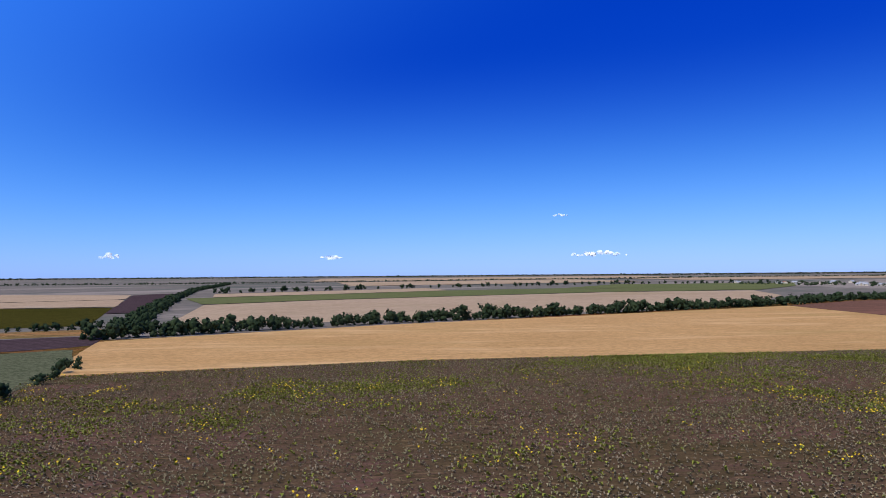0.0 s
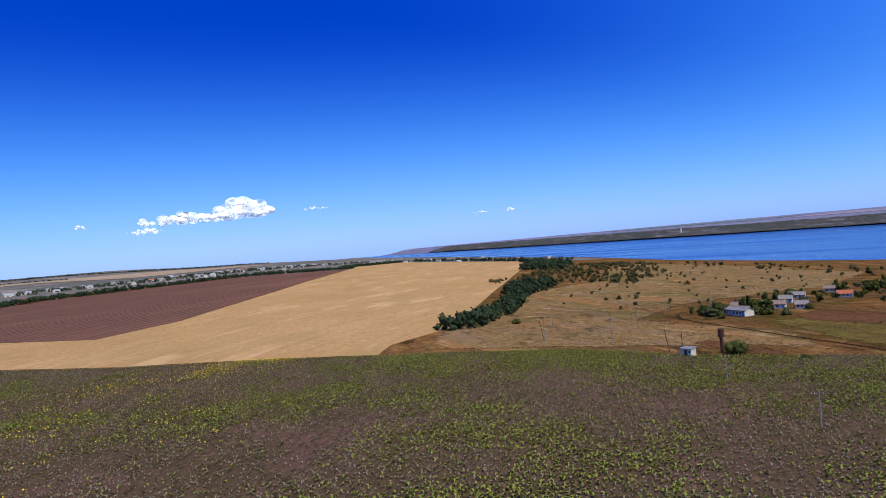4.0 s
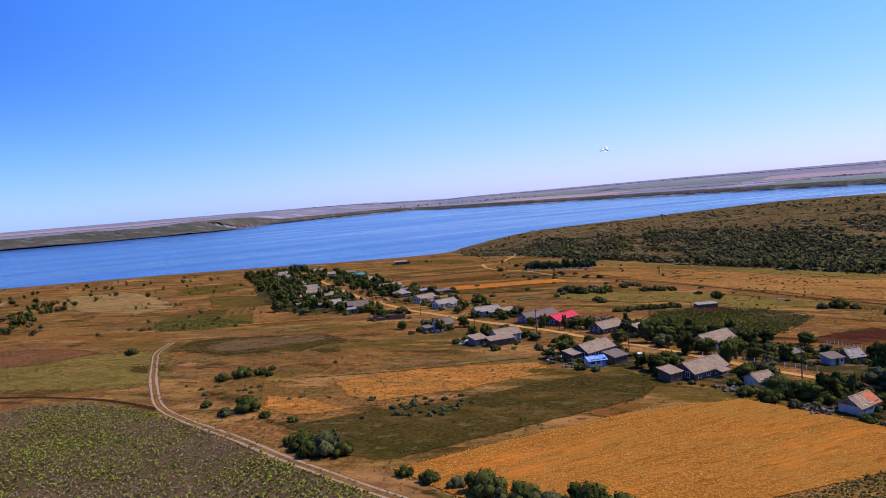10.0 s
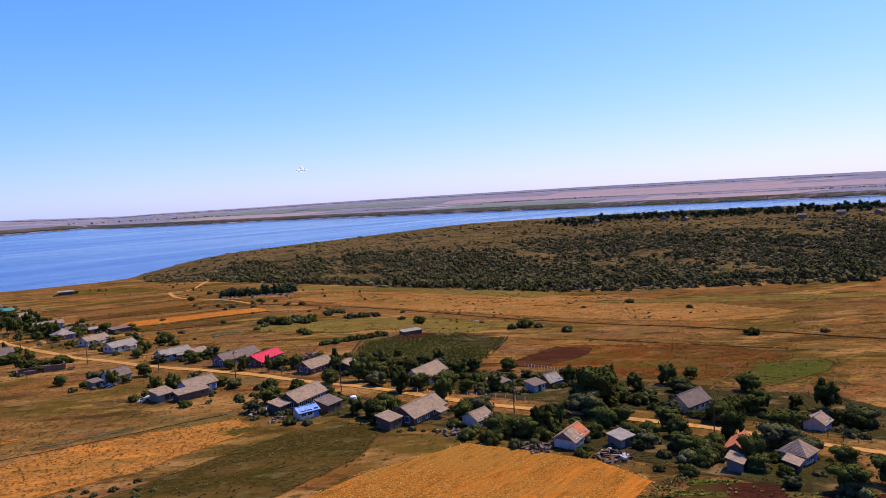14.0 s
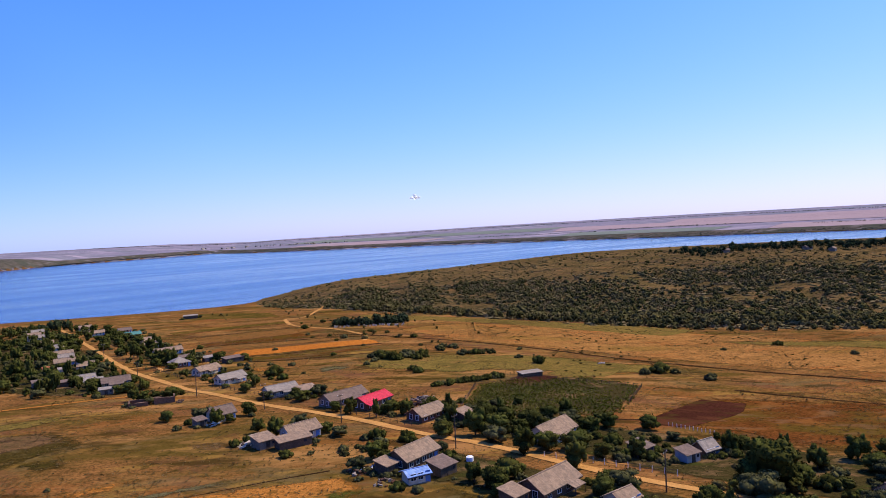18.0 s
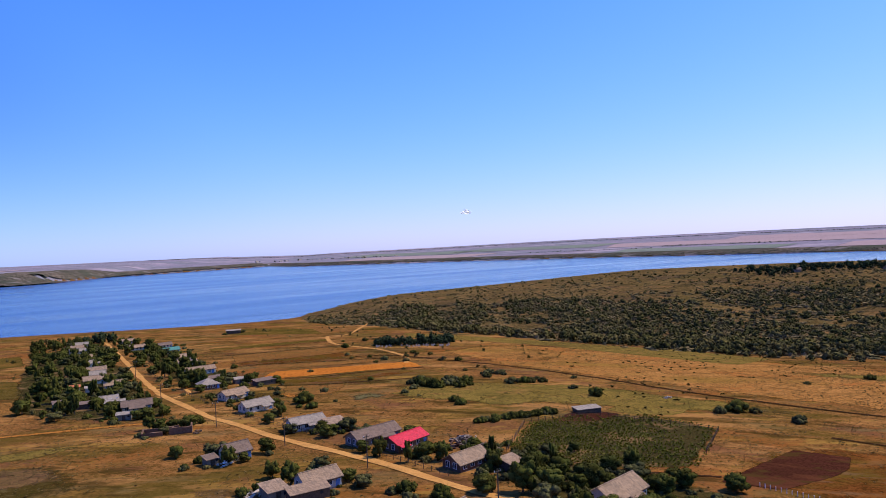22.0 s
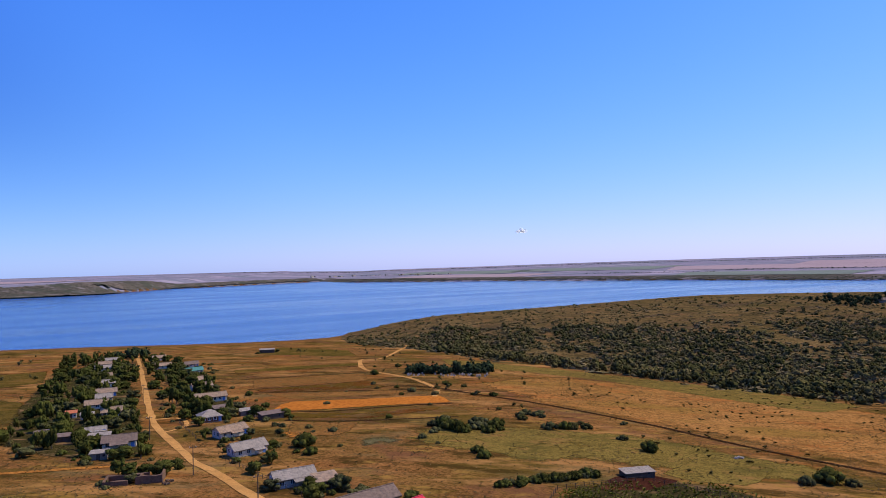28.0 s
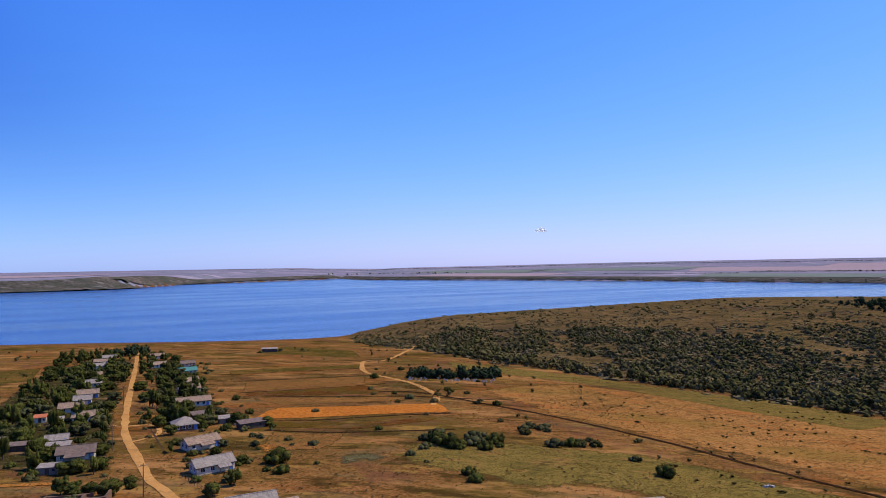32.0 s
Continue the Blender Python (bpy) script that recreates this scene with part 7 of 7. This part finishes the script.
# ---- poles, tower, huts ----
def pole(name, label, tall, arm=True, mat=M_TIMBER, lean=0.0):
    ob = new(name)
    tagged(ob, label, "pole")
    part("post", rod(bmesh.new(), (0, 0, -0.6), (lean * tall, 0, tall), 0.13, 0.09, 7), mat, ob)
    if arm:
        part("crossarm", boxed(-0.9 + lean * tall, 0.9 + lean * tall, -0.06, 0.06, tall - 0.55, tall - 0.42), M_TIMBER, ob)
        for k in (-0.75, 0, 0.75):
            part("insulator", rod(bmesh.new(), (k + lean * tall, 0, tall - 0.42), (k + lean * tall, 0, tall - 0.2), 0.05, 0.035, 6), M_WHITEPAINT, ob)
    ob.location.z = -500
    return ob


def stand(src, places, group):
    """Puts a thing at the first place and copies of it at the others; places are (x, y, turn)."""
    for i, (x, y, turn) in enumerate(places):
        m = pose(x, y, ground_z(x, y), 0, 0, turn)
        if i:
            ob = copy_thing(src, m)
        else:
            ob = src
            ob.matrix_basis = m
        ob["group"] = group


stand(pole("power_pole", "tall wooden power pole beside the dirt road", 7.2), [(-91, 206.5, 30), (-62, 164.5, 40), (-38.5, 136.5, 40), (-17.5, 112.5, 40), (6, 83.5, 40), (36, 50.5, 40), (64, 24.5, 45), (-128, 285, 25)], "poles along the road")
stand(pole("field_pole", "pale concrete pole on a bare patch in the sunflowers", 6.0, True, M_CONCRETE), [(-91, -17, 70), (-127, -5, 70), (-54, -27, 70)], "poles across the field")
stand(pole("pasture_pole", "slender grey pole on dry pasture", 8.6, True, M_CONCRETE), [(-190, 5, 60), (-217, 32, 60), (-241, 10, 60), (-211, -8, 60), (-258, 73, 60), (-268, 105, 60)], "pasture poles")
stand(pole("braced_pole", "leaning brown brace pole", 6.4, False, M_TIMBER, 0.22), [(-168.5, 10.5, 200), (-213.5, -7, 210)], "brace poles")
stand(pole("plain_pole", "upright brown pole beside a brace", 6.0, False), [(-165.5, 12.5, 0)], "brace poles")
for x, y in ((-91, -17), (-127, -5), (-54, -27)):
    sheet("bare_patch", [(x - 4.5, y - 1.5), (x - 1, y - 3), (x + 3, y - 1.5), (x + 2.5, y + 1.5), (x - 2, y + 2.2)], M_SUNSOIL, "bare soil around a pole", "soil", lift=0.24, step=1.5)

tw = new("water_tower")
tw.matrix_basis = pose(-159, 20.5, ground_z(-159, 20.5))
tagged(tw, "rusty dark iron water tower on the pasture", "tower")
part("shaft", rod(bmesh.new(), (0, 0, -0.5), (0, 0, 4.4), 0.45, 0.45, 12), M_RUSTIRON, tw)
part("tank", rod(bmesh.new(), (0, 0, 4.4), (0, 0, 6.6), 0.85, 0.85, 14), M_RUSTIRON, tw)
part("roof", rod(bmesh.new(), (0, 0, 6.6), (0, 0, 7.0), 0.88, 0.15, 14), M_RUSTIRON, tw)
bm = bmesh.new()
for k in (-0.16, 0.16):
    rod(bm, (k, -0.52, 0), (k, -0.52, 4.6), 0.025, 0.025, 4)
for i in range(10):
    rod(bm, (-0.16, -0.52, 0.3 + 0.42 * i), (0.16, -0.52, 0.3 + 0.42 * i), 0.02, 0.02, 4)
part("ladder", bm, M_RUSTIRON, tw)
shed(-160.5, 10.6, 20, 3.2, 2.4, "small white pump hut on the pasture edge", M_CONCRETE, M_WHITEWALL, 2.0, 0.2, name="pump_hut")


# ---- fences ----
def fence(line, label, post_mat=M_TIMBER, gap=2.4, tall=1.2, rails=2):
    ob = new("fence")
    x0, y0 = line[0]
    ob.matrix_basis = pose(x0, y0, ground_z(x0, y0))
    tagged(ob, label, "fence")
    base = Vector((x0, y0, ground_z(x0, y0)))
    pm = None
    for a, b in zip(line, line[1:]):
        a, b = Vector(a), Vector(b)
        n = max(1, round((b - a).length / gap))
        tops = []
        for i in range(n + 1):
            p = a.lerp(b, i / n)
            q = Vector((p.x, p.y, ground_z(p.x, p.y))) - base
            tops.append(q)
            if pm is None:
                pm = part("post", boxed(-0.06, 0.06, -0.06, 0.06, -0.4, tall, bevel=0.02), post_mat, ob, m=Matrix.Translation(q)).data
            else:
                part("post", pm, post_mat, ob, m=Matrix.Translation(q))
        for k in range(rails):
            for u, w in zip(tops, tops[1:]):
                h = Vector((0, 0, tall * (0.45 + 0.42 * k)))
                part("rail", rod(bmesh.new(), u + h, w + h, 0.035, 0.035, 4), M_TIMBER, ob)
    return ob


fence([(22, 73.5), (30, 68), (42, 58)], "low garden fence with white posts along the road", M_WHITEPAINT)
fence([(-1, 104), (-12, 118), (-20, 127)], "grey picket fence before the road houses")
fence([(14, 121), (24, 150), (46, 160)], "old wire fence round a vegetable plot")
fence([(46, 160), (74, 140), (60, 118)], "leaning wire fence at a meadow corner")
fence([(-30, 143), (-44, 160), (-60, 180)], "low grey fence along the dirt road")
fence([(62, 37), (74, 25), (84, 12)], "dark plank fence along the road")
fence([(-76, 205), (-92, 232)], "low fence beside the road bend")
fence([(58.5, 93), (61.5, 89), (65, 84.5)], "short row of white posts beside a dug plot", M_WHITEPAINT, gap=1.0, tall=0.9, rails=0)


# ---- yard clutter ----
def heap(x, y, r, n, mat, label, seed, name="scrap_heap", long=1.6):
    """A pile of separate planks, sheets or stones, each a part."""
    ob = new(name)
    ob.matrix_basis = pose(x, y, ground_z(x, y))
    tagged(ob, label, "pile")
    q = random.Random(seed)
    for i in range(n):
        a, d = q.uniform(0, 6.28), r * math.sqrt(q.random())
        l, w, t = q.uniform(0.4, long), q.uniform(0.2, 0.6), q.uniform(0.08, 0.4)
        m = pose(math.cos(a) * d, math.sin(a) * d, 0.1 + (1 - d / r) * q.uniform(0.1, 0.8), q.uniform(-18, 18), q.uniform(-18, 18), q.uniform(0, 180))
        part("piece", boxed(-l / 2, l / 2, -w / 2, w / 2, -0.1, t, bevel=0.02), mat[i % len(mat)], ob, m=m)
    return ob


heap(3, 129, 4.0, 26, [M_TIMBER, M_SLATE_DARK, M_RUSTIRON], "scrap timber and old sheets behind the red-roofed house", 1, long=3.0)
heap(9, 124, 3.6, 22, [M_TIMBER, M_SLATE, M_TIMBER], "stacked grey boards and junk in a back yard", 2, long=3.0)
heap(6, 133, 3.0, 16, [M_TIMBER, M_WHITEROOF], "old boards and pale sheets in weeds", 3, long=3.2)
heap(29.9, 28.0, 2.8, 40, [M_BRICKWALL, M_TIMBER, M_SLATE_DARK], "rubble and firewood heap beside a cottage", 4, "rubble_heap", 1.2)
heap(39.6, 19.4, 2.8, 40, [M_TIMBER, M_SLATE_DARK, M_BRICKWALL, M_RUSTIRON, M_STONE], "heap of dark boards and pale rags at the field edge", 5, "rubble_heap", 1.8)
heap(19, 42, 2.6, 22, [M_GREYWALL, M_TIMBER], "weathered stone heap in the grass", 6, "stone_heap", 1.0)
heap(-12.5, 73.0, 3.0, 18, [M_RUSTIRON, M_WHITEPAINT, M_BLUEPAINT, M_RUSTIRON], "household junk and barrels beside a house", 7, long=1.2)
heap(-38, 98.5, 2.8, 18, [M_TIMBER, M_STONE], "old timber heap beside a pale blue house", 8, long=2.4)
heap(-49.5, 122.6, 1.8, 14, [M_STONE, M_WHITEPAINT], "fallen stones before an abandoned house", 9, "stone_heap", 0.9)
heap(-66, 242, 4.0, 20, [M_TIMBER, M_WHITEROOF, M_RUSTIRON], "farmyard scrap and old machinery parts", 10, long=2.4)
heap(56.6, 7.6, 2.4, 18, [M_SLATE, M_TIMBER, M_TIMBER], "pale sheets and planks in a yard", 11, long=1.8)
heap(-10.5, 64.5, 2.2, 12, [M_TIMBER, M_WHITEROOF, M_RUSTIRON], "old boards and pale junk before a small kitchen", 14, long=1.1)
heap(-15.5, 71.5, 2.0, 12, [M_RUSTIRON, M_TIMBER, M_WHITEROOF], "dark barrels and boards beside a farm house", 15, long=1.0)
heap(80, 187, 1.2, 8, [M_STONE], "pale stone heap on the pasture", 12, "stone_heap", 1.4)
heap(-66, 158, 1.6, 10, [M_TIMBER, M_BRICKWALL], "broken bricks at the village edge", 13, "rubble_heap", 0.9)


tank = new("water_tank")
tank.matrix_basis = pose(7.0, 73.6, ground_z(7.0, 73.6))
tagged(tank, "bright white round water tank beside a house", "tank")
bm = rod(bmesh.new(), (0, 0, -0.2), (0, 0, 0.95), 0.75, 0.75, 20)
part("drum", bm, M_WHITEPAINT, tank)
part("lid", rod(bmesh.new(), (0, 0, 0.95), (0, 0, 1.15), 0.74, 0.25, 20), M_WHITEPAINT, tank)
part("outlet", rod(bmesh.new(), (0.7, 0, 0.3), (1.0, 0, 0.3), 0.06, 0.06, 6), M_RUSTIRON, tank)


# ---- ruin ----
ruin = new("ruined_barn")
ruin.matrix_basis = pose(-74, 159.6, ground_z(-74, 159.6) - 0.1, 0, 0, 14)
tagged(ruin, "roofless brown brick ruin at the village edge", "ruin")

for x0, x1, y0, y1, h in ((-6.5, -1.0, -2.6, -2.2, 1.5), (0.6, 6.5, -2.6, -2.2, 2.1), (-6.5, -6.1, -2.2, 2.4, 1.6), (6.1, 6.5, -2.2, 2.4, 2.1), (-6.1, 3.0, 2.0, 2.4, 1.5), (1.2, 1.6, -2.2, 2.0, 1.7)):
    bm = boxed(x0, x1, y0, y1, -0.5, h)
    bmesh.ops.subdivide_edges(bm, edges=bm.edges[:], cuts=3, use_grid_fill=True)
    for v in bm.verts:
        if v.co.z > 0.5:
            v.co.z += 0.35 * noise.noise(v.co * 1.7) - 0.1
    part("wall", bm, M_BRICKWALL, ruin)
strip("earth_bank", [(-150, 164), (-125, 168), (-108, 171), (-97, 173.5), (-84, 175)], 2.6, M_TANGRASS, "low pale earth bank behind the gardens", "bank", lift=0.3)


# ---- graveyard ----
g = new("gravestone")
tagged(g, "small pale gravestone in dry grass", "gravestone")
part("slab", boxed(-0.35, 0.35, -0.1, 0.1, 0.0, 0.95, bevel=0.05), M_STONE, g)
part("base", boxed(-0.6, 0.6, -0.5, 0.5, -0.3, 0.12, bevel=0.03), M_CONCRETE, g)
q = random.Random(9)
stand(g, [(q.uniform(-24, 22), q.uniform(349, 359), q.uniform(-20, 20)) for i in range(36)], "gravestones by the grove")

# ---- garden rows ----
VINE = [(15, 124), (25, 149), (38, 158), (62, 159), (76, 143), (63, 122), (52, 105), (38, 105), (25, 111)]
a, b = np.meshgrid(np.arange(-50, 50, 0.55), np.arange(-50, 50, 1.5))
a, b = a.ravel() + rng.uniform(-0.3, 0.3, a.size), b.ravel() + rng.uniform(-0.25, 0.25, b.size)
vx, vy = 56 + a * 0.82 + b * 0.57, 130 + a * -0.57 + b * 0.82
ok = inside(vx, vy, VINE) & (rng.random(len(vx)) < np.clip(1.05 - (vx - 14) / 90 + 0.7 * np.array([noise.noise(Vector((p * 0.06, w * 0.06, 7.7))) for p, w in zip(vx, vy)]), 0.1, 1))
scatter("vineyard_rows", vx[ok], vy[ok], 0.42, 4, 1.2, M_VINE, "green vine rows in a garden", "vines", 75, 0.4)

vx, vy = 38 + a * 0.97 + b * 0.26, -8 + a * -0.26 + b * 0.97
ok = np.zeros(len(vx), bool)
for bed in BEDS:
    ok |= inside(vx, vy, bed)
ok |= inside(vx, vy, GARDEN) & (rng.random(len(vx)) < 0.05)
scatter("vegetable_rows", vx[ok], vy[ok], 0.34, 4, 0.8, M_VINE, "green vegetable beds in dark soil", "vegetables", 76)
ok = inside(vx, vy, [(8, -13), (21, -4.5), (34, 3.6), (44, 9.4), (45.4, 7.6), (35, 1.2), (27, -5), (24, -12), (16, -18)])
scatter("maize_rows", vx[ok], vy[ok], 0.36, 5, 1.2, M_MAIZE, "narrow strip of green maize beside the wheat", "maize", 77, 0.4)
reed = rng.uniform((-202, 146), (-122, 225), (7000, 2))
ok = inside(reed[:, 0], reed[:, 1], [(-190, 192), (-162, 194), (-133, 172), (-146, 157), (-170, 158)])
scatter("weed_plants", reed[ok, 0], reed[ok, 1], 0.38, 3, 1.2, M_MAIZE, "tall green weeds", "weeds", 78)
wx = rng.uniform((-42, -20), (41, 37), (9000, 2))
ok = inside(wx[:, 0], wx[:, 1], [(-41, 1), (-23, 13), (-1, 28), (20, 36), (37, 20), (40, 8), (25, -3), (9, -11), (-4, -20), (-17, -17), (-30, -10)])
M_EARS = leafy("wheat_ears", (0.40, 0.21, 0.05), (0.66, 0.38, 0.10), (0.36, 0.24, 0.07), 6.0)
scatter("wheat_stalks", wx[ok, 0], wx[ok, 1], 0.2, 3, 0.5, M_EARS, "ripe golden wheat stalks", "wheat", 79, 0.5)
px = rng.uniform((60, 150), (190, 330), (260, 2))
ok = np.array([noise.noise(Vector((p * 0.03, w * 0.03, 3.3))) > 0.0 for p, w in px])
scatter("pasture_weeds", px[ok, 0], px[ok, 1], 0.6, 9, 0.9, M_SCRUB, "small dark weeds on the pasture", "weeds", 80)


wxy = rng.uniform((-330, 0), (240, 470), (60000, 2))
clump = np.array([noise.noise(Vector((p * 0.025, w * 0.04, 5.3))) + 0.7 * noise.noise(Vector((p * 0.11, w * 0.16, 2.3))) for p, w in wxy])
ok = (clump > 0.28) & ~np.any([inside(wxy[:, 0], wxy[:, 1], p) for p in PLOTS], axis=0) & ~inside(wxy[:, 0], wxy[:, 1], SUNFLOWER) & (road_gap(wxy[:, 0], wxy[:, 1]) > 3.0) & ~inside(wxy[:, 0], wxy[:, 1], [(-43, 1), (-1, 30), (20, 38), (39, 20), (42, 8), (9, -13), (-17, -19)])
scatter("field_weeds", wxy[ok, 0], wxy[ok, 1], 0.26, 4, 0.9, M_TUFT, "clumps of olive dry weeds on fallow land", "weeds", 81)
dxy = rng.uniform((-420, 0), (330, 560), (17000, 2))
bunch = np.array([noise.noise(Vector((p * 0.018, w * 0.03, 9.3))) + 0.8 * noise.noise(Vector((p * 0.07, w * 0.12, 4.3))) for p, w in dxy])
ok = (rng.random(len(dxy)) < np.clip(0.06 + 1.1 * bunch, 0.01, 1) * np.clip((dxy[:, 1] - 40) / 150, 0.05, 1)) & ~inside(dxy[:, 0], dxy[:, 1], SUNFLOWER) & (road_gap(dxy[:, 0], dxy[:, 1]) > 3.2) & ~inside(dxy[:, 0], dxy[:, 1], [(-45, 1), (-1, 32), (20, 40), (41, 20), (44, 8), (9, -15), (-17, -21)]) & (height(dxy[:, 0], dxy[:, 1]) > 1.0) & ~np.any([inside(dxy[:, 0], dxy[:, 1], p) for p in PLOTS], axis=0)
M_DARKWEED = leafy("dark_weeds", (0.05, 0.042, 0.016), (0.15, 0.115, 0.042), (0.19, 0.115, 0.045), 10.0)
scatter("dark_weeds", dxy[ok, 0], dxy[ok, 1], 0.36, 5, 0.75, M_DARKWEED, "low dark weed clumps dotted over dry grass", "weeds", 82)


# ---- far houses ----
def far_house(label, roof, wall, L=12.0, W=8.0, h=3.2, rise=2.6):
    ob = new("far_house")
    tagged(ob, label, "house")
    part("wall", gable_walls(L, W, h, rise, 1.5), wall, ob)
    part("roof_slope", slope(L, W, h, rise, -1), roof, ob)
    part("roof_slope", slope(L, W, h, rise, 1), roof, ob)
    part("window", boxed(-0.1 * L, 0.1 * L, -W / 2 - 0.04, -W / 2 + 0.02, 1.0, 2.4), M_GLASS, ob)
    return ob


M_FARROOF = corrugated("pale_far_sheet", (0.62, 0.58, 0.52))
q = random.Random(21)
spine = [Vector(p) for p in ((-1450, -920), (-1430, -700), (-1470, -520), (-1530, -400), (-1680, -280), (-1900, -150), (-2100, 0), (-2300, 160), (-2500, 330), (-1800, 560), (-1350, 540))]


def along(n, line, spread):
    out = []
    for i in range(n):
        k = q.uniform(0, len(line) - 1.001)
        p = line[int(k)].lerp(line[int(k) + 1], k % 1)
        out.append((p.x + q.uniform(-spread, spread), p.y + q.uniform(-spread, spread), q.uniform(0, 180)))
    return out


stand(far_house("white house of a far village among trees", M_FARROOF, M_WHITEWALL, 11, 8), along(80, spine, 130), "far village houses")
stand(far_house("grey-roofed house of a far village", M_WHITEROOF, M_WHITEWALL, 10, 8), along(40, spine, 130), "far village houses")
stand(far_house("brown-roofed house of a far village", M_TILE, M_WHITEWALL, 12, 9), along(10, spine, 70), "far village houses")
stand(far_house("small house on top of the bluff", M_SLATE_DARK, M_GREYWALL, 7.5, 5.5, 2.4, 1.6), [(x, y, t) for x, y, t in along(6, [Vector((372, 575)), Vector((450, 490)), Vector((580, 400)), Vector((760, 300))], 18)], "houses on the bluff")
stand(far_house("far house across the lake", M_WHITEROOF, M_WHITEWALL, 16, 10), along(16, [Vector((-700, 3650)), Vector((-300, 3500)), Vector((60, 3250))], 90), "houses across the lake")
belt("thicket", [(-1440, -930), (-1420, -700), (-1460, -520), (-1520, -400), (-1670, -280), (-1890, -150), (-2090, 0), (-2290, 160), (-2490, 330)], 240, 6.5, 17, "dark trees between far houses", seed=41, gaps=0.25, category="thicket", leaves=12)
belt("thicket", [(-700, 3600), (-300, 3450), (60, 3200)], 120, 9, 40, "dark trees of a village across the lake", seed=42, gaps=0.3, category="thicket", leaves=10)
obelisk = new("monument")
ox, oy = -2330, 1640
obelisk.matrix_basis = pose(ox, oy, ground_z(ox, oy) - 1)
tagged(obelisk, "pale far monument on the opposite bank", "monument")
part("shaft", rod(bmesh.new(), (0, 0, 0), (0, 0, 28), 3.2, 2.4, 4), M_WHITEPAINT, obelisk)
part("plinth", boxed(-5, 5, -5, 5, -2, 3), M_CONCRETE, obelisk)


# ---- clouds ----
def cloud_material():
    m, nt, b = fresh("glowing_white_cloud", 1.0, 0.0)
    b.inputs["Base Color"].default_value = (0.95, 0.95, 0.97, 1)
    f = noise_of(nt, place_of(nt), 0.016, 6, 0.6)
    # normals lean to the sun so that every side looks lit
    up = nt.nodes.new("ShaderNodeVectorMath")
    up.operation, up.inputs[1].default_value, up.inputs[2].default_value = "MULTIPLY_ADD", (0.22, 0.22, 0.22), tuple(sun_way)
    nt.links.new(nt.nodes.new("ShaderNodeNewGeometry").outputs["Normal"], up.inputs[0])
    nt.links.new(up.outputs[0], b.inputs["Normal"])
    # a faint glow is added in place of sunlight scattered inside the cloud
    b.inputs["Emission Color"].default_value, b.inputs["Emission Strength"].default_value = (0.92, 0.95, 1.0, 1), 0.24
    nt.links.new(ramp(nt, f, [(0.38, (0.0, 0.0, 0.0)), (0.66, (0.88, 0.88, 0.88))]), b.inputs["Alpha"])
    return m


M_CLOUD = cloud_material()


def cloud(az, el, wide, tall, n, seed, label="small white fair-weather cloud"):
    far = 4650.0
    r = np.random.default_rng(seed)
    vs, fs, k = [], [], 0
    for i in range(2 * n):
        u = (i + 0.5) / (2 * n)
        a = radians(az + wide * (u - 0.5) + r.uniform(-0.1, 0.1) * wide)
        size = far * radians(tall) * (0.35 + 0.65 * math.sin(math.pi * u) ** 0.7) * r.uniform(0.2, 0.45)
        e = radians(el) + radians(tall) * r.uniform(0.0, 0.6) * (0.3 + 0.7 * math.sin(math.pi * u))
        v = ICO2[0] * (1 + 0.03 * r.standard_normal(len(ICO2[0])))[:, None] * (size * 1.15, size * 1.15, size * 0.8)
        vs.append(v + (far * math.sin(a), far * math.cos(a), 60 + far * math.tan(e)))
        fs.append(ICO2[1] + k)
        k += len(v)
    me = quick_mesh("cloud", np.concatenate(vs), np.concatenate(fs), M_CLOUD)
    me.polygons.foreach_set("use_smooth", np.ones(len(me.polygons), bool))
    ob = tagged(new("cloud", me), label, "cloud", kind="structure")
    ob.visible_shadow = False
    return ob


cloud(-90.2, 3.7, 4.2, 1.7, 22, 1, "puffy white cumulus cloud")
cloud(-94.8, 3.3, 6.0, 1.1, 24, 2, "long flat white cloud")
cloud(-97.6, 2.7, 2.4, 0.5, 10, 3)
cloud(-84.5, 3.7, 2.2, 0.3, 8, 4)
cloud(-102.1, 3.3, 0.7, 0.35, 4, 5)
cloud(-133.4, 1.55, 4.2, 0.5, 14, 6, "flat white cloud bank")
cloud(-155.4, 1.5, 1.6, 0.5, 7, 7)
cloud(-172.0, 1.5, 1.2, 0.5, 6, 8)
cloud(-136.5, 4.8, 1.2, 0.3, 5, 9)
cloud(-67.8, 2.25, 1.0, 0.35, 5, 10)
cloud(-70.4, 2.25, 1.3, 0.25, 5, 11)
cloud(6.7, 2.7, 0.8, 0.42, 7, 12, "tiny white cloud over the lake")
